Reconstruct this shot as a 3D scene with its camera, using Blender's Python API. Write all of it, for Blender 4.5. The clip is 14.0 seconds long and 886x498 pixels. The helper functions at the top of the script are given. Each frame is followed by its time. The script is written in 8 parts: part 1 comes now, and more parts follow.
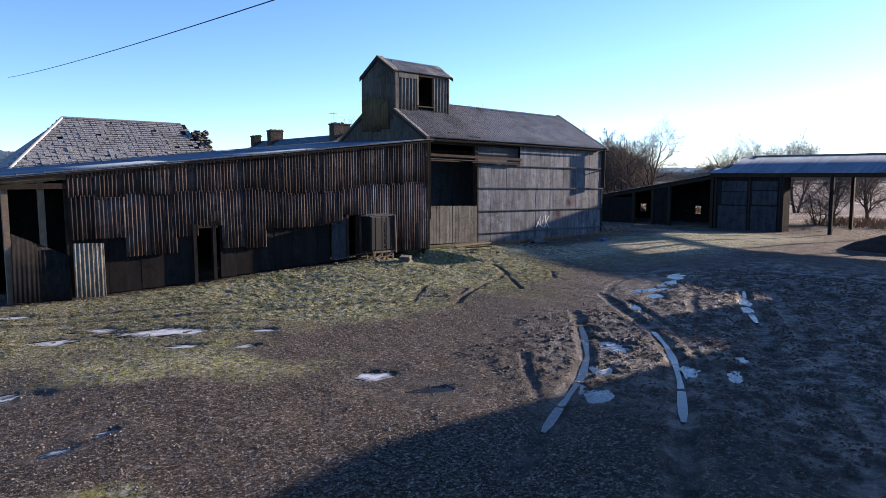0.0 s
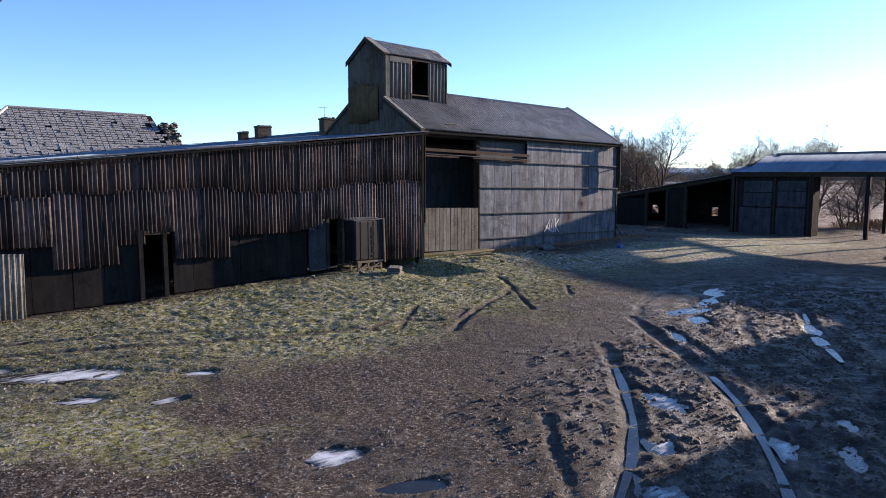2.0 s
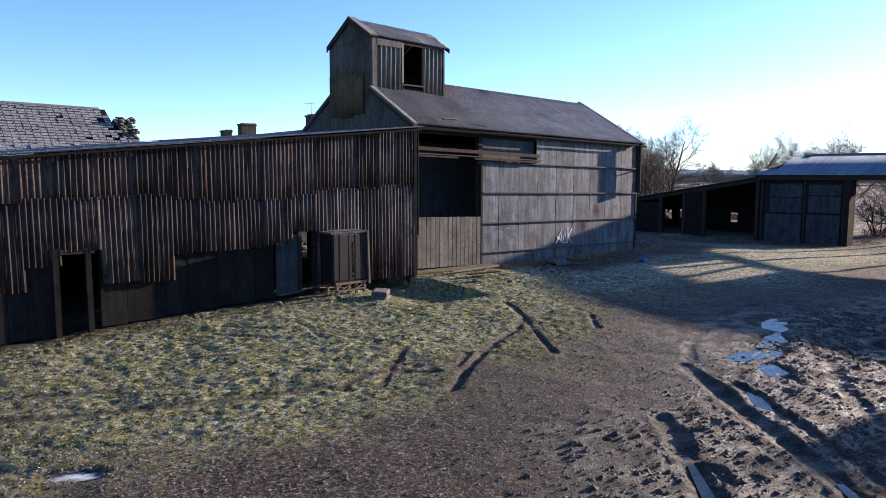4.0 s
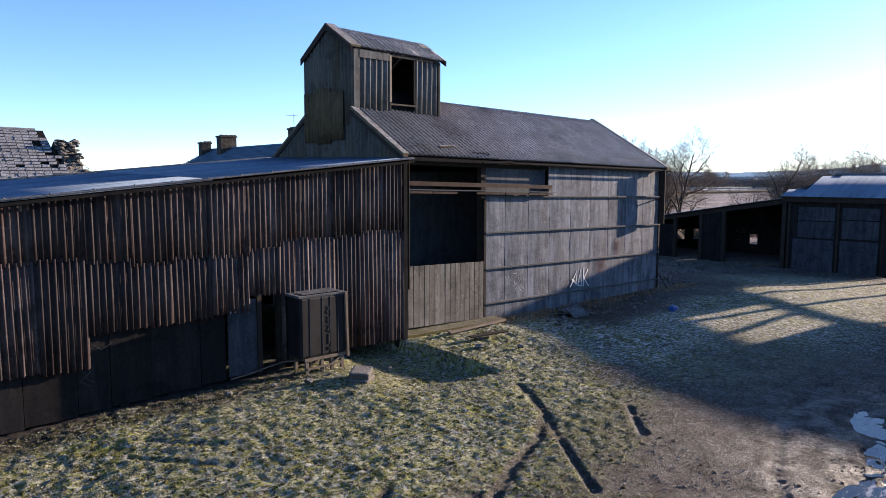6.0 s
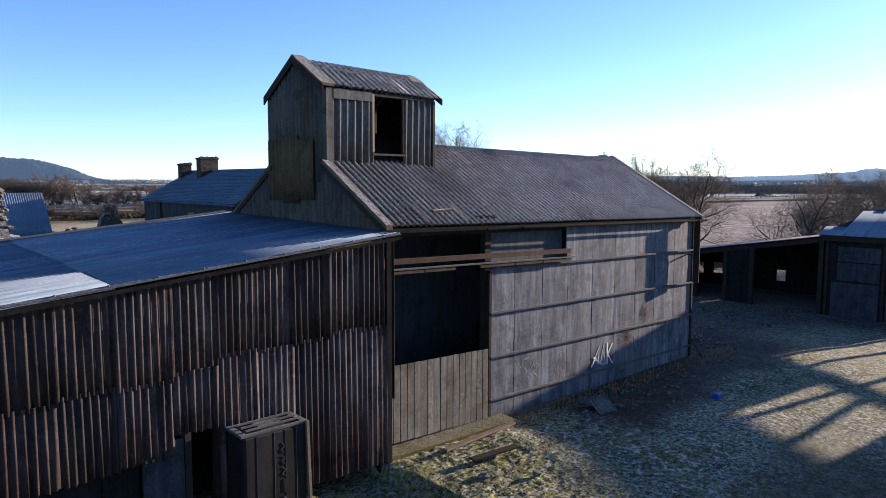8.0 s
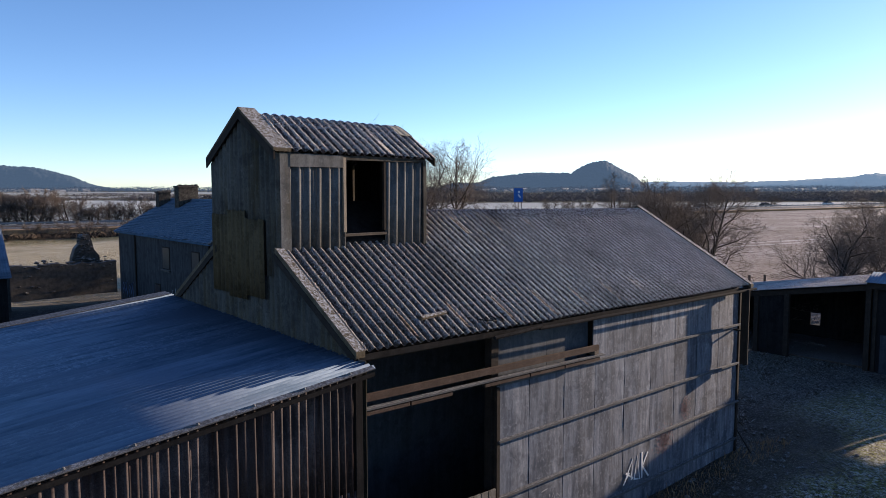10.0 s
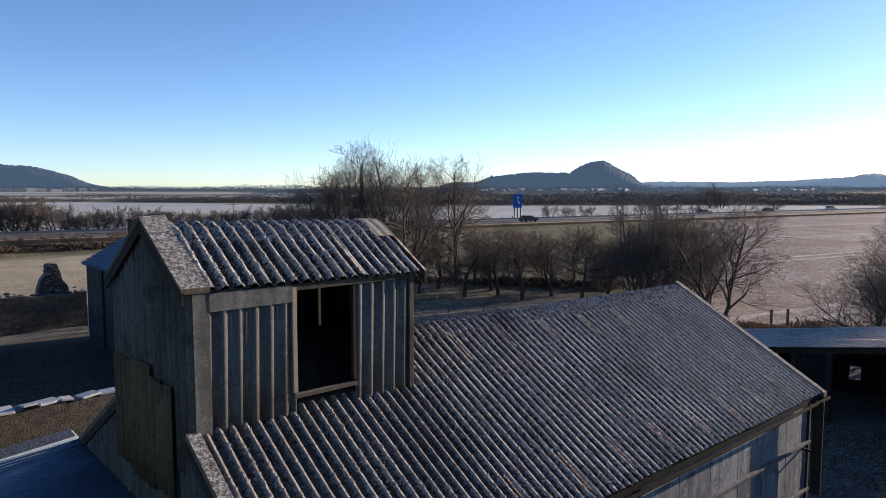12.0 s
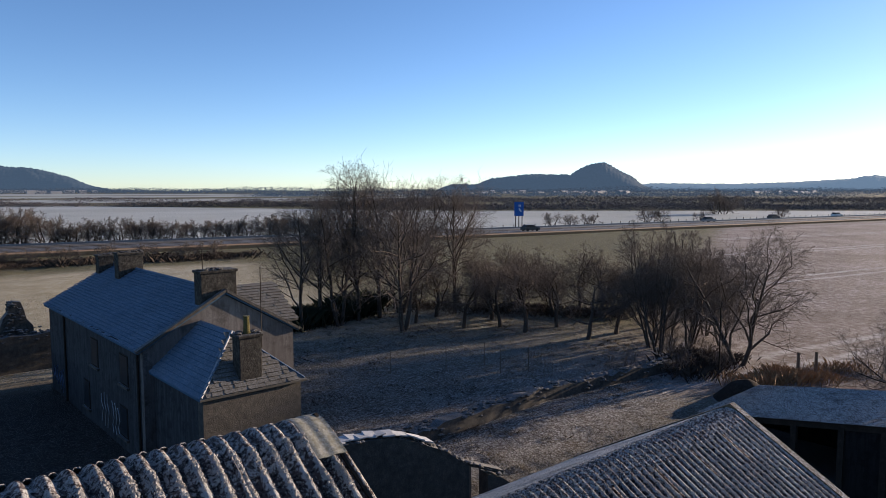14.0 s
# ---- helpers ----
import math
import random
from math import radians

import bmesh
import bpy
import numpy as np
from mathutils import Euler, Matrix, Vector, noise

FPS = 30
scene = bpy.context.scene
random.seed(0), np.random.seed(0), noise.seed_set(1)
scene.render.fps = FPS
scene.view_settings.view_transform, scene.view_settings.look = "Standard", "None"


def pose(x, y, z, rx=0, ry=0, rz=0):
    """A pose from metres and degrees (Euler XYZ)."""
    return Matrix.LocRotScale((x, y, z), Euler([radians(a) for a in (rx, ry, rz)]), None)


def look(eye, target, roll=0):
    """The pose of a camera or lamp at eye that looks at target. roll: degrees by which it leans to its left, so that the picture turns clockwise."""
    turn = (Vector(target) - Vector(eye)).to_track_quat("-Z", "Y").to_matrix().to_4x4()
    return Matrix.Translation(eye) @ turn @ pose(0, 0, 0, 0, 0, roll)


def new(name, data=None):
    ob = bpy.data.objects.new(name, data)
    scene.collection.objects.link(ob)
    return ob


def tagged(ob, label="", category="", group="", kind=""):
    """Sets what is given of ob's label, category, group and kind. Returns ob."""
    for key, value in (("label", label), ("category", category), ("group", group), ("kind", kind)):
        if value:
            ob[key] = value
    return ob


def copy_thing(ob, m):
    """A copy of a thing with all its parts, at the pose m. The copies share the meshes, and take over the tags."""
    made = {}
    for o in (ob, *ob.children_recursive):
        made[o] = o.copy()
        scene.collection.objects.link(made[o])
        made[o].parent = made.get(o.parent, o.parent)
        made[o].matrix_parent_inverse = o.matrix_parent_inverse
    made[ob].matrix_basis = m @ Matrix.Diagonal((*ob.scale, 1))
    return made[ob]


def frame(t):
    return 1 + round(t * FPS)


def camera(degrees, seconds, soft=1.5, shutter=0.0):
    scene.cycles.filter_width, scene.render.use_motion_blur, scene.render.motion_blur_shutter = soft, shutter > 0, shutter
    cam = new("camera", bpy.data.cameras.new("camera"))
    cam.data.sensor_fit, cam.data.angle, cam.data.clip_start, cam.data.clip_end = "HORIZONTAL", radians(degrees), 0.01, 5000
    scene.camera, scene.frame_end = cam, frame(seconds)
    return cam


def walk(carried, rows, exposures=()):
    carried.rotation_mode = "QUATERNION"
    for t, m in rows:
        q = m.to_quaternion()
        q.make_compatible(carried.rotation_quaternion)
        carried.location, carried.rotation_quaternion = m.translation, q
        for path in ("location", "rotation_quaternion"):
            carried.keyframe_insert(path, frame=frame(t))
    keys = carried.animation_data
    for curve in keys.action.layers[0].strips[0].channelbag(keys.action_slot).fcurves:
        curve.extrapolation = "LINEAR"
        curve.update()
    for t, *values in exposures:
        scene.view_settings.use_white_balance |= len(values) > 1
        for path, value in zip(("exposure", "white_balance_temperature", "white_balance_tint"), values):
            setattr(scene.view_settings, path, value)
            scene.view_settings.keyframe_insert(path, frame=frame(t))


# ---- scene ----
cam = camera(65.5, 14.0, soft=0.35)
PATH = [
    (0, (-0.238, 0.581, 3.131), (1.065, 2.083, 2.918), -0.1),
    (0.5, (0.314, 1.164, 3.111), (1.616, 2.667, 2.898), -0.1),
    (1, (0.872, 1.782, 3.087), (2.175, 3.284, 2.875), -0.0),
    (1.5, (1.442, 2.404, 3.067), (2.746, 3.906, 2.854), 0.0),
    (2, (2.032, 3.042, 3.054), (3.336, 4.543, 2.841), 0.0),
    (4.5, (4.924, 6.364, 3.191), (6.238, 7.857, 2.982), 0.1),
    (5, (5.489, 7.031, 3.429), (6.808, 8.521, 3.223), 0.0),
    (5.5, (6.066, 7.722, 3.698), (7.388, 9.209, 3.494), 0.1),
    (6, (6.624, 8.373, 4.017), (7.949, 9.856, 3.813), 0.1),
    (6.5, (7.249, 9.01, 4.331), (8.574, 10.494, 4.128), 0.1),
    (7, (7.863, 9.675, 4.669), (9.19, 11.159, 4.468), 0.2),
    (9.5, (10.836, 12.84, 6.31), (12.166, 14.323, 6.133), -0.1),
    (10, (11.446, 13.461, 6.65), (12.774, 14.946, 6.475), -0.1),
    (10.5, (12.038, 14.072, 7.029), (13.366, 15.556, 6.853), -0.1),
    (11, (12.637, 14.737, 7.421), (13.968, 16.22, 7.246), -0.0),
    (11.5, (13.216, 15.378, 7.828), (14.547, 16.86, 7.651), 0.1),
    (12, (13.794, 15.999, 8.226), (15.126, 17.48, 8.049), 0.0),
    (12.5, (14.377, 16.616, 8.634), (15.71, 18.097, 8.46), 0.0),
    (13, (14.957, 17.239, 9.049), (16.291, 18.719, 8.876), 0.0),
    (13.5, (15.576, 17.784, 9.429), (16.908, 19.266, 9.258), 0.0),
    (14, (16.226, 18.426, 9.834), (17.557, 19.909, 9.661), -0.0),
]
walk(cam, [(t, look(eye, target, roll)) for t, eye, target, roll in PATH], [(0, 1.48, 5500, 19), (5, 1.60, 5500, 19), (7, 1.52, 5500, 19), (9.5, 1.18, 5600, 18), (12.5, 0.95, 5650, 17), (14, 0.88, 5650, 16)])

# ---- light ----
SUN_ELEV, SUN_AZ = 9.7, 99.2  # degrees; azimuth clockwise from +y
world = bpy.data.worlds.new("winter_sky")
scene.world = world
world.use_nodes = True
wt = world.node_tree
sky = wt.nodes.new("ShaderNodeTexSky")
sky.sky_type = "NISHITA"
sky.sun_disc = False
sky.sun_elevation = radians(SUN_ELEV)
sky.sun_rotation = radians(SUN_AZ)
sky.altitude = 20
sky.air_density = 0.62
sky.dust_density = 0.12
sky.ozone_density = 1.3
wt.nodes["Background"].inputs["Strength"].default_value = 0.1
clear = wt.nodes.new("ShaderNodeHueSaturation")
clear.inputs["Saturation"].default_value = 1.08
wt.links.new(sky.outputs[0], clear.inputs["Color"])
wt.links.new(clear.outputs[0], wt.nodes["Background"].inputs[0])

sun = new("sun", bpy.data.lights.new("sun", "SUN"))
sun.data.energy, sun.data.angle, sun.data.color = 5.6, radians(0.53), (1.0, 0.755, 0.48)
SUN_TO = Vector((math.sin(radians(SUN_AZ)) * math.cos(radians(SUN_ELEV)), math.cos(radians(SUN_AZ)) * math.cos(radians(SUN_ELEV)), math.sin(radians(SUN_ELEV))))
sun.matrix_basis = look(SUN_TO * 60, (0, 0, 0))


# ---- materials ----
class Mat:
    """A small helper round one node material."""

    def __init__(self, name, rough=0.8, metal=0.0, spec=0.3):
        self.m = bpy.data.materials.new(name)
        self.m.use_nodes = True
        self.t = self.m.node_tree
        self.b = self.t.nodes["Principled BSDF"]
        self.b.inputs["Roughness"].default_value = rough
        self.b.inputs["Metallic"].default_value = metal
        self.b.inputs["Specular IOR Level"].default_value = spec
        self.tc = self.t.nodes.new("ShaderNodeTexCoord").outputs["Object"]
        self.pos = self.t.nodes.new("ShaderNodeNewGeometry").outputs["Position"]

    def node(self, kind, **inputs):
        n = self.t.nodes.new(kind)
        for k, v in inputs.items():
            self.plug(n.inputs[k], v)
        return n

    def plug(self, socket, v):
        if isinstance(v, bpy.types.NodeSocket):
            self.t.links.new(v, socket)
        else:
            socket.default_value = v

    def stretch(self, vec, sx, sy, sz):
        n = self.t.nodes.new("ShaderNodeMapping")
        self.t.links.new(vec, n.inputs[0])
        n.inputs["Scale"].default_value = (sx, sy, sz)
        return n.outputs[0]

    def noise(self, scale, detail=4.0, rough=0.6, vec=None, lo=0.0, hi=1.0):
        n = self.t.nodes.new("ShaderNodeTexNoise")
        self.t.links.new(vec or self.pos, n.inputs["Vector"])
        n.inputs["Scale"].default_value, n.inputs["Detail"].default_value, n.inputs["Roughness"].default_value = scale, detail, rough
        return n.outputs[0] if (lo, hi) == (0.0, 1.0) else self.remap(n.outputs[0], lo, hi)

    def remap(self, v, lo, hi, a=0.0, b=1.0):
        n = self.t.nodes.new("ShaderNodeMapRange")
        self.plug(n.inputs[0], v)
        for k, x in zip((1, 2, 3, 4), (lo, hi, a, b)):
            n.inputs[k].default_value = x
        return n.outputs[0]

    def math(self, op, a, b=0.0):
        n = self.t.nodes.new("ShaderNodeMath")
        n.operation = op
        self.plug(n.inputs[0], a)
        self.plug(n.inputs[1], b)
        return n.outputs[0]

    def mix(self, f, a, b, mode="MIX"):
        n = self.t.nodes.new("ShaderNodeMix")
        n.data_type, n.blend_type = "RGBA", mode
        self.plug(n.inputs[0], f)
        for s, v in ((n.inputs[6], a), (n.inputs[7], b)):
            self.plug(s, (*v, 1.0) if isinstance(v, tuple) and len(v) == 3 else v)
        return n.outputs[2]

    def attr(self, name):
        n = self.t.nodes.new("ShaderNodeAttribute")
        n.attribute_name = name
        s = self.t.nodes.new("ShaderNodeSeparateColor")
        self.t.links.new(n.outputs["Color"], s.inputs[0])
        return s.outputs

    def rand(self):
        return self.t.nodes.new("ShaderNodeObjectInfo").outputs["Random"]

    def island(self):
        return self.t.nodes.new("ShaderNodeNewGeometry").outputs["Random Per Island"]

    def up(self):
        n = self.t.nodes.new("ShaderNodeNewGeometry")
        s = self.t.nodes.new("ShaderNodeSeparateXYZ")
        self.t.links.new(n.outputs["Normal"], s.inputs[0])
        return s.outputs[2]

    def bump(self, h, strength=0.3, dist=0.02):
        n = self.t.nodes.new("ShaderNodeBump")
        n.inputs["Strength"].default_value, n.inputs["Distance"].default_value = strength, dist
        self.t.links.new(h, n.inputs["Height"])
        self.t.links.new(n.outputs[0], self.b.inputs["Normal"])
        return self

    def done(self, colour, rough=None):
        self.plug(self.b.inputs["Base Color"], (*colour, 1.0) if isinstance(colour, tuple) else colour)
        if rough is not None:
            self.plug(self.b.inputs["Roughness"], rough)
        return self.m


def translucent(mat, share):
    """Thin blades and frost grains let some of the light through."""
    t = mat.node_tree
    b, out = t.nodes["Principled BSDF"], t.nodes["Material Output"]
    tr, mx = t.nodes.new("ShaderNodeBsdfTranslucent"), t.nodes.new("ShaderNodeMixShader")
    if b.inputs["Base Color"].links:
        t.links.new(b.inputs["Base Color"].links[0].from_socket, tr.inputs["Color"])
    mx.inputs[0].default_value = share
    t.links.new(b.outputs[0], mx.inputs[1])
    t.links.new(tr.outputs[0], mx.inputs[2])
    t.links.new(mx.outputs[0], out.inputs["Surface"])
    return mat


def two_tone(name, a, b, scale, rough=0.85, fine=60.0, bump=0.25, metal=0.0, spread=0.25, frost=0.0, spec=0.3, dist=0.01, island=False):
    """Two colours mingled by coarse noise, with fine grain, a shade of its own for each piece, and some frost."""
    m = Mat(name, rough, metal, spec)
    c = m.mix(m.noise(scale, 5, 0.65, lo=0.35, hi=0.68), a, b)
    c = m.mix(m.noise(fine, 3, 0.7, lo=0.3, hi=0.75), c, tuple(x * 0.6 for x in a))
    c = m.mix(m.math("MULTIPLY", m.island() if island else m.rand(), spread), c, tuple(min(1, x * 0.45) for x in b))
    if frost:
        f = m.math("MULTIPLY", m.noise(26, 6, 0.85, lo=0.47, hi=0.58), m.noise(1.3, 3, 0.6, lo=0.1, hi=0.45))
        f = m.math("MULTIPLY", f, m.remap(m.up(), 0.15, 0.7, 0, frost))
        c = m.mix(f, c, (0.52, 0.54, 0.57))
    m.bump(m.noise(fine, 4, 0.7), bump, dist)
    return m.done(c)


def streaked(name, a, b, rust, rough=0.6, metal=0.25, amount=0.5, spread=0.5, spec=0.4):
    """Sheet metal or cement sheet with streaks that run down it."""
    m = Mat(name, rough, metal, spec)
    v = m.stretch(m.pos, 1, 1, 0.12)
    c = m.mix(m.noise(7, 5, 0.7, v, 0.35, 0.65), a, b)
    c = m.mix(m.math("MULTIPLY", m.noise(3.1, 5, 0.7, v, 0.45, 0.7), amount), c, rust)
    c = m.mix(m.math("MULTIPLY", m.noise(1.9, 6, 0.75, lo=0.50, hi=0.62), 0.7), c, tuple(x * 0.55 for x in a))
    c = m.mix(m.math("MULTIPLY", m.noise(13, 5, 0.8, lo=0.54, hi=0.66), 0.6), c, tuple(x * 1.25 for x in b))
    c = m.mix(m.noise(55, 3, 0.7, lo=0.45, hi=0.8), c, tuple(x * 0.5 for x in a))
    c = m.mix(m.math("MULTIPLY", m.rand(), spread), c, tuple(x * 0.4 for x in a))
    m.bump(m.noise(40, 3, 0.7), 0.12, 0.006)
    return m.done(c)


def roof_material():
    """Old cement sheet: brown valleys, and rime that lies in grains on the crests."""
    m = Mat("cement_roof_sheet", 0.95, 0.0, 0.1)
    z = m.t.nodes.new("ShaderNodeSeparateXYZ")
    m.t.links.new(m.tc, z.inputs[0])
    crest = m.math("MINIMUM", m.remap(z.outputs[2], -0.012, 0.030), m.remap(z.outputs[2], 0.2, 0.6, 1.0, 0.42))
    c = m.mix(m.noise(1.6, 5, 0.7, lo=0.35, hi=0.65), (0.125, 0.092, 0.088), (0.235, 0.180, 0.170))
    c = m.mix(m.noise(16, 5, 0.85, lo=0.47, hi=0.57), c, (0.026, 0.018, 0.019))
    c = m.mix(m.math("MULTIPLY", m.noise(40, 3, 0.8, lo=0.55, hi=0.62), 0.7), c, (0.36, 0.33, 0.29))
    f = m.math("ADD", m.math("MULTIPLY", crest, 0.62), m.math("MULTIPLY", m.noise(24, 4, 0.85), 2.7))
    f = m.math("MULTIPLY", m.remap(f, 1.56, 1.70), m.noise(0.8, 5, 0.7, lo=0.20, hi=0.50))
    # frost thins and the sheet browns towards low x, except high up
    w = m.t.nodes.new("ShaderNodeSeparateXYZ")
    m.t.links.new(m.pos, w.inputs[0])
    frost_share = m.math("MAXIMUM", m.remap(m.math("ADD", w.outputs[0], m.math("MULTIPLY", m.noise(1.3, 4, 0.7), 3.0)), 19.0, 22.5, 0.45, 1.0), m.remap(w.outputs[2], 6.5, 7.0))
    f = m.math("MULTIPLY", f, frost_share)
    c = m.mix(m.math("MULTIPLY", m.math("SUBTRACT", 1.0, frost_share), m.noise(9, 5, 0.8, lo=0.40, hi=0.62)), c, (0.21, 0.18, 0.115))
    c = m.mix(m.math("MULTIPLY", f, 0.95), c, (0.82, 0.79, 0.76))
    c = m.mix(m.math("MULTIPLY", m.rand(), 0.08), c, (0.07, 0.055, 0.05))
    m.bump(m.noise(28, 5, 0.85), 1.0, 0.10)
    return m.done(c)


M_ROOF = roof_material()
M_VERGE = two_tone("frosted_verge_flashing", (0.095, 0.074, 0.045), (0.21, 0.175, 0.125), 5, 0.95, 30, 0.8, frost=0.8, spec=0.05)
M_TOWER = streaked("weathered_cement_sheet", (0.085, 0.088, 0.090), (0.175, 0.175, 0.170), (0.075, 0.06, 0.035), 0.85, 0.0, 0.7, 0.4, 0.15)
M_GABLE = streaked("dark_gable_sheet", (0.060, 0.055, 0.048), (0.125, 0.114, 0.092), (0.075, 0.048, 0.010), 0.85, 0.0, 0.85, 0.3, 0.1)
M_PANEL = streaked("weathered_wall_panel", (0.078, 0.088, 0.110), (0.290, 0.305, 0.340), (0.056, 0.056, 0.062), 0.8, 0.0, 0.9, 0.35, 0.12)
M_PANEL2 = streaked("dark_grey_panel", (0.06, 0.068, 0.08), (0.115, 0.122, 0.13), (0.05, 0.05, 0.05), 0.8, 0.0, 0.5, 0.2, 0.12)
M_GATE = streaked("pale_gate_board", (0.14, 0.128, 0.108), (0.285, 0.268, 0.232), (0.080, 0.068, 0.045), 0.9, 0.0, 0.7, 0.35, 0.06)
M_OCHRE = streaked("ochre_stained_sheet", (0.075, 0.055, 0.030), (0.140, 0.100, 0.050), (0.060, 0.052, 0.042), 0.9, 0.0, 0.7, 0.2, 0.05)
M_RUST = streaked("rusty_corrugated_iron", (0.028, 0.021, 0.022), (0.140, 0.110, 0.104), (0.060, 0.028, 0.022), 0.75, 0.0, 0.85, 0.75, 0.15)
# near-black boards; also stands in for shade on the shed foot and in the loft
M_DARK = streaked("black_board_and_shade", (0.014, 0.014, 0.015), (0.032, 0.030, 0.029), (0.024, 0.018, 0.013), 0.95, 0.0, 0.4, 0.4, 0.03)
def shed_roof_material():
    """Blue-grey iron, its blue partly put in for skylight on shaded sheets, with rime that lies in streaks along the
    sheets.
    """
    m = Mat("rimed_iron_roof", 0.9, 0.0, 0.04)
    v = m.stretch(m.pos, 0.10, 1.0, 0.3)
    c = m.mix(m.noise(3.5, 5, 0.75, v, 0.40, 0.60), (0.088, 0.130, 0.190), (0.205, 0.265, 0.350))
    c = m.mix(m.noise(0.5, 5, 0.7, lo=0.42, hi=0.58), c, (0.15, 0.19, 0.26))
    w = m.stretch(m.pos, 0.35, 1.0, 0.3)
    c = m.mix(m.math("MULTIPLY", m.math("MULTIPLY", m.noise(26, 5, 0.85, w, 0.50, 0.60), m.noise(0.7, 5, 0.7, v, 0.42, 0.60)), 0.55), c, (0.36, 0.43, 0.52))
    c = m.mix(m.math("MULTIPLY", m.rand(), 0.35), c, (0.06, 0.08, 0.115))
    m.bump(m.noise(50, 4, 0.75), 0.04, 0.003)
    return m.done(c)


M_SHEDROOF = shed_roof_material()
M_TIMBER = two_tone("weathered_timber", (0.14, 0.105, 0.075), (0.24, 0.19, 0.14), 5, 0.85, 45, 0.3)
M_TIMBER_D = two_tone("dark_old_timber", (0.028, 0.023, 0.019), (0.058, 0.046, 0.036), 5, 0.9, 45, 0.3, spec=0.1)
M_RAIL = two_tone("frosted_wall_rail", (0.075, 0.075, 0.078), (0.15, 0.15, 0.15), 4, 0.85, 60, 0.2, frost=0.35, spec=0.1)
M_STONE = two_tone("rubble_stone", (0.050, 0.045, 0.039), (0.165, 0.145, 0.118), 5.0, 0.92, 26, 0.8, spread=0.45, dist=0.03, frost=0.4)
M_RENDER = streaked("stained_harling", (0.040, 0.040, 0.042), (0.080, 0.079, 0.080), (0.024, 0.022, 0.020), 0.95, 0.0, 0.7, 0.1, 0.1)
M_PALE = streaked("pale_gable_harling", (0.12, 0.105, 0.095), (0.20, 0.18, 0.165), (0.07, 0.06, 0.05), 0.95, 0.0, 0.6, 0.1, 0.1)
M_SLATE = two_tone("frosted_slate", (0.12, 0.12, 0.13), (0.24, 0.24, 0.25), 2.5, 0.9, 40, 0.35, spread=0.65, frost=0.75, spec=0.08, island=True)
M_SLATE2 = two_tone("house_slate", (0.055, 0.105, 0.165), (0.115, 0.190, 0.285), 0.8, 0.85, 45, 0.25, spread=0.55, frost=0.45, spec=0.1, island=True)
M_SLATE3 = two_tone("brown_lichened_slate", (0.085, 0.076, 0.062), (0.21, 0.19, 0.155), 4, 0.9, 40, 0.35, spread=0.75, frost=0.3, spec=0.05, island=True)
M_CHIMNEY = two_tone("lichened_harl", (0.032, 0.029, 0.026), (0.135, 0.122, 0.100), 7.0, 0.95, 15, 0.9, spread=0.2, dist=0.03, frost=0.3, spec=0.05)
M_LEAD = two_tone("lead_flashing", (0.30, 0.31, 0.32), (0.45, 0.45, 0.45), 4, 0.6, 40, 0.1, 0.1)
M_BARK = two_tone("winter_bark", (0.060, 0.048, 0.038), (0.120, 0.098, 0.078), 6, 0.9, 40, 0.4, spread=0.2)
M_TWIG = two_tone("winter_twigs", (0.125, 0.103, 0.086), (0.25, 0.210, 0.178), 3, 0.9, 30, 0.1, spread=0.3, spec=0.05)
M_REED = two_tone("dead_reeds", (0.27, 0.16, 0.075), (0.43, 0.29, 0.16), 2, 0.9, 30, 0.1)
# base colour lightened and greyed to stand in for haze
M_WOODS = two_tone("far_woods", (0.105, 0.098, 0.100), (0.20, 0.185, 0.180), 0.05, 0.95, 0.3, 0.0, spread=0.3, spec=0.05, island=True)
def haze_glow_material(name, a, b, air):
    """Backdrop woods seen through kilometres of hazy winter air, the haze painted in as a bluish glow."""
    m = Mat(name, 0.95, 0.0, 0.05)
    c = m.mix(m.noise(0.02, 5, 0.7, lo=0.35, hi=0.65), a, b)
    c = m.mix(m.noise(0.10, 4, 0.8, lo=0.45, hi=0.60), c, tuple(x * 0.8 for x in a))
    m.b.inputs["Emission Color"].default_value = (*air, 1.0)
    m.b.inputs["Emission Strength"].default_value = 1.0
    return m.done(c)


M_WOODS_FAR = haze_glow_material("hazed_distant_woods", (0.012, 0.014, 0.018), (0.022, 0.025, 0.030), (0.026, 0.037, 0.049))
M_HILL_FAR = haze_glow_material("hazy_far_hill", (0.020, 0.025, 0.030), (0.030, 0.036, 0.042), (0.085, 0.118, 0.145))
M_HILL = haze_glow_material("hazed_wooded_hill", (0.014, 0.018, 0.022), (0.022, 0.027, 0.033), (0.034, 0.050, 0.066))
M_ASPHALT = two_tone("motorway_asphalt", (0.05, 0.05, 0.053), (0.075, 0.075, 0.078), 0.4, 0.8, 25, 0.1)
M_WHITE = two_tone("white_paint", (0.72, 0.72, 0.70), (0.80, 0.80, 0.79), 6, 0.6, 50, 0.1)
M_BLUE = two_tone("blue_sign_face", (0.02, 0.10, 0.38), (0.025, 0.13, 0.44), 2, 0.45, 20, 0.02)
M_CANBLUE = two_tone("blue_plastic", (0.02, 0.07, 0.30), (0.03, 0.10, 0.38), 8, 0.4, 60, 0.05)
M_RIME = two_tone("rimed_cope_stone", (0.42, 0.43, 0.45), (0.66, 0.67, 0.68), 6, 0.9, 40, 0.3)
M_RIMEGRAIN = translucent(two_tone("rime_grains", (0.60, 0.56, 0.52), (0.90, 0.87, 0.84), 2.0, 0.95, 30, 0.1, spread=0.6, spec=0.1, island=True), 0.5)
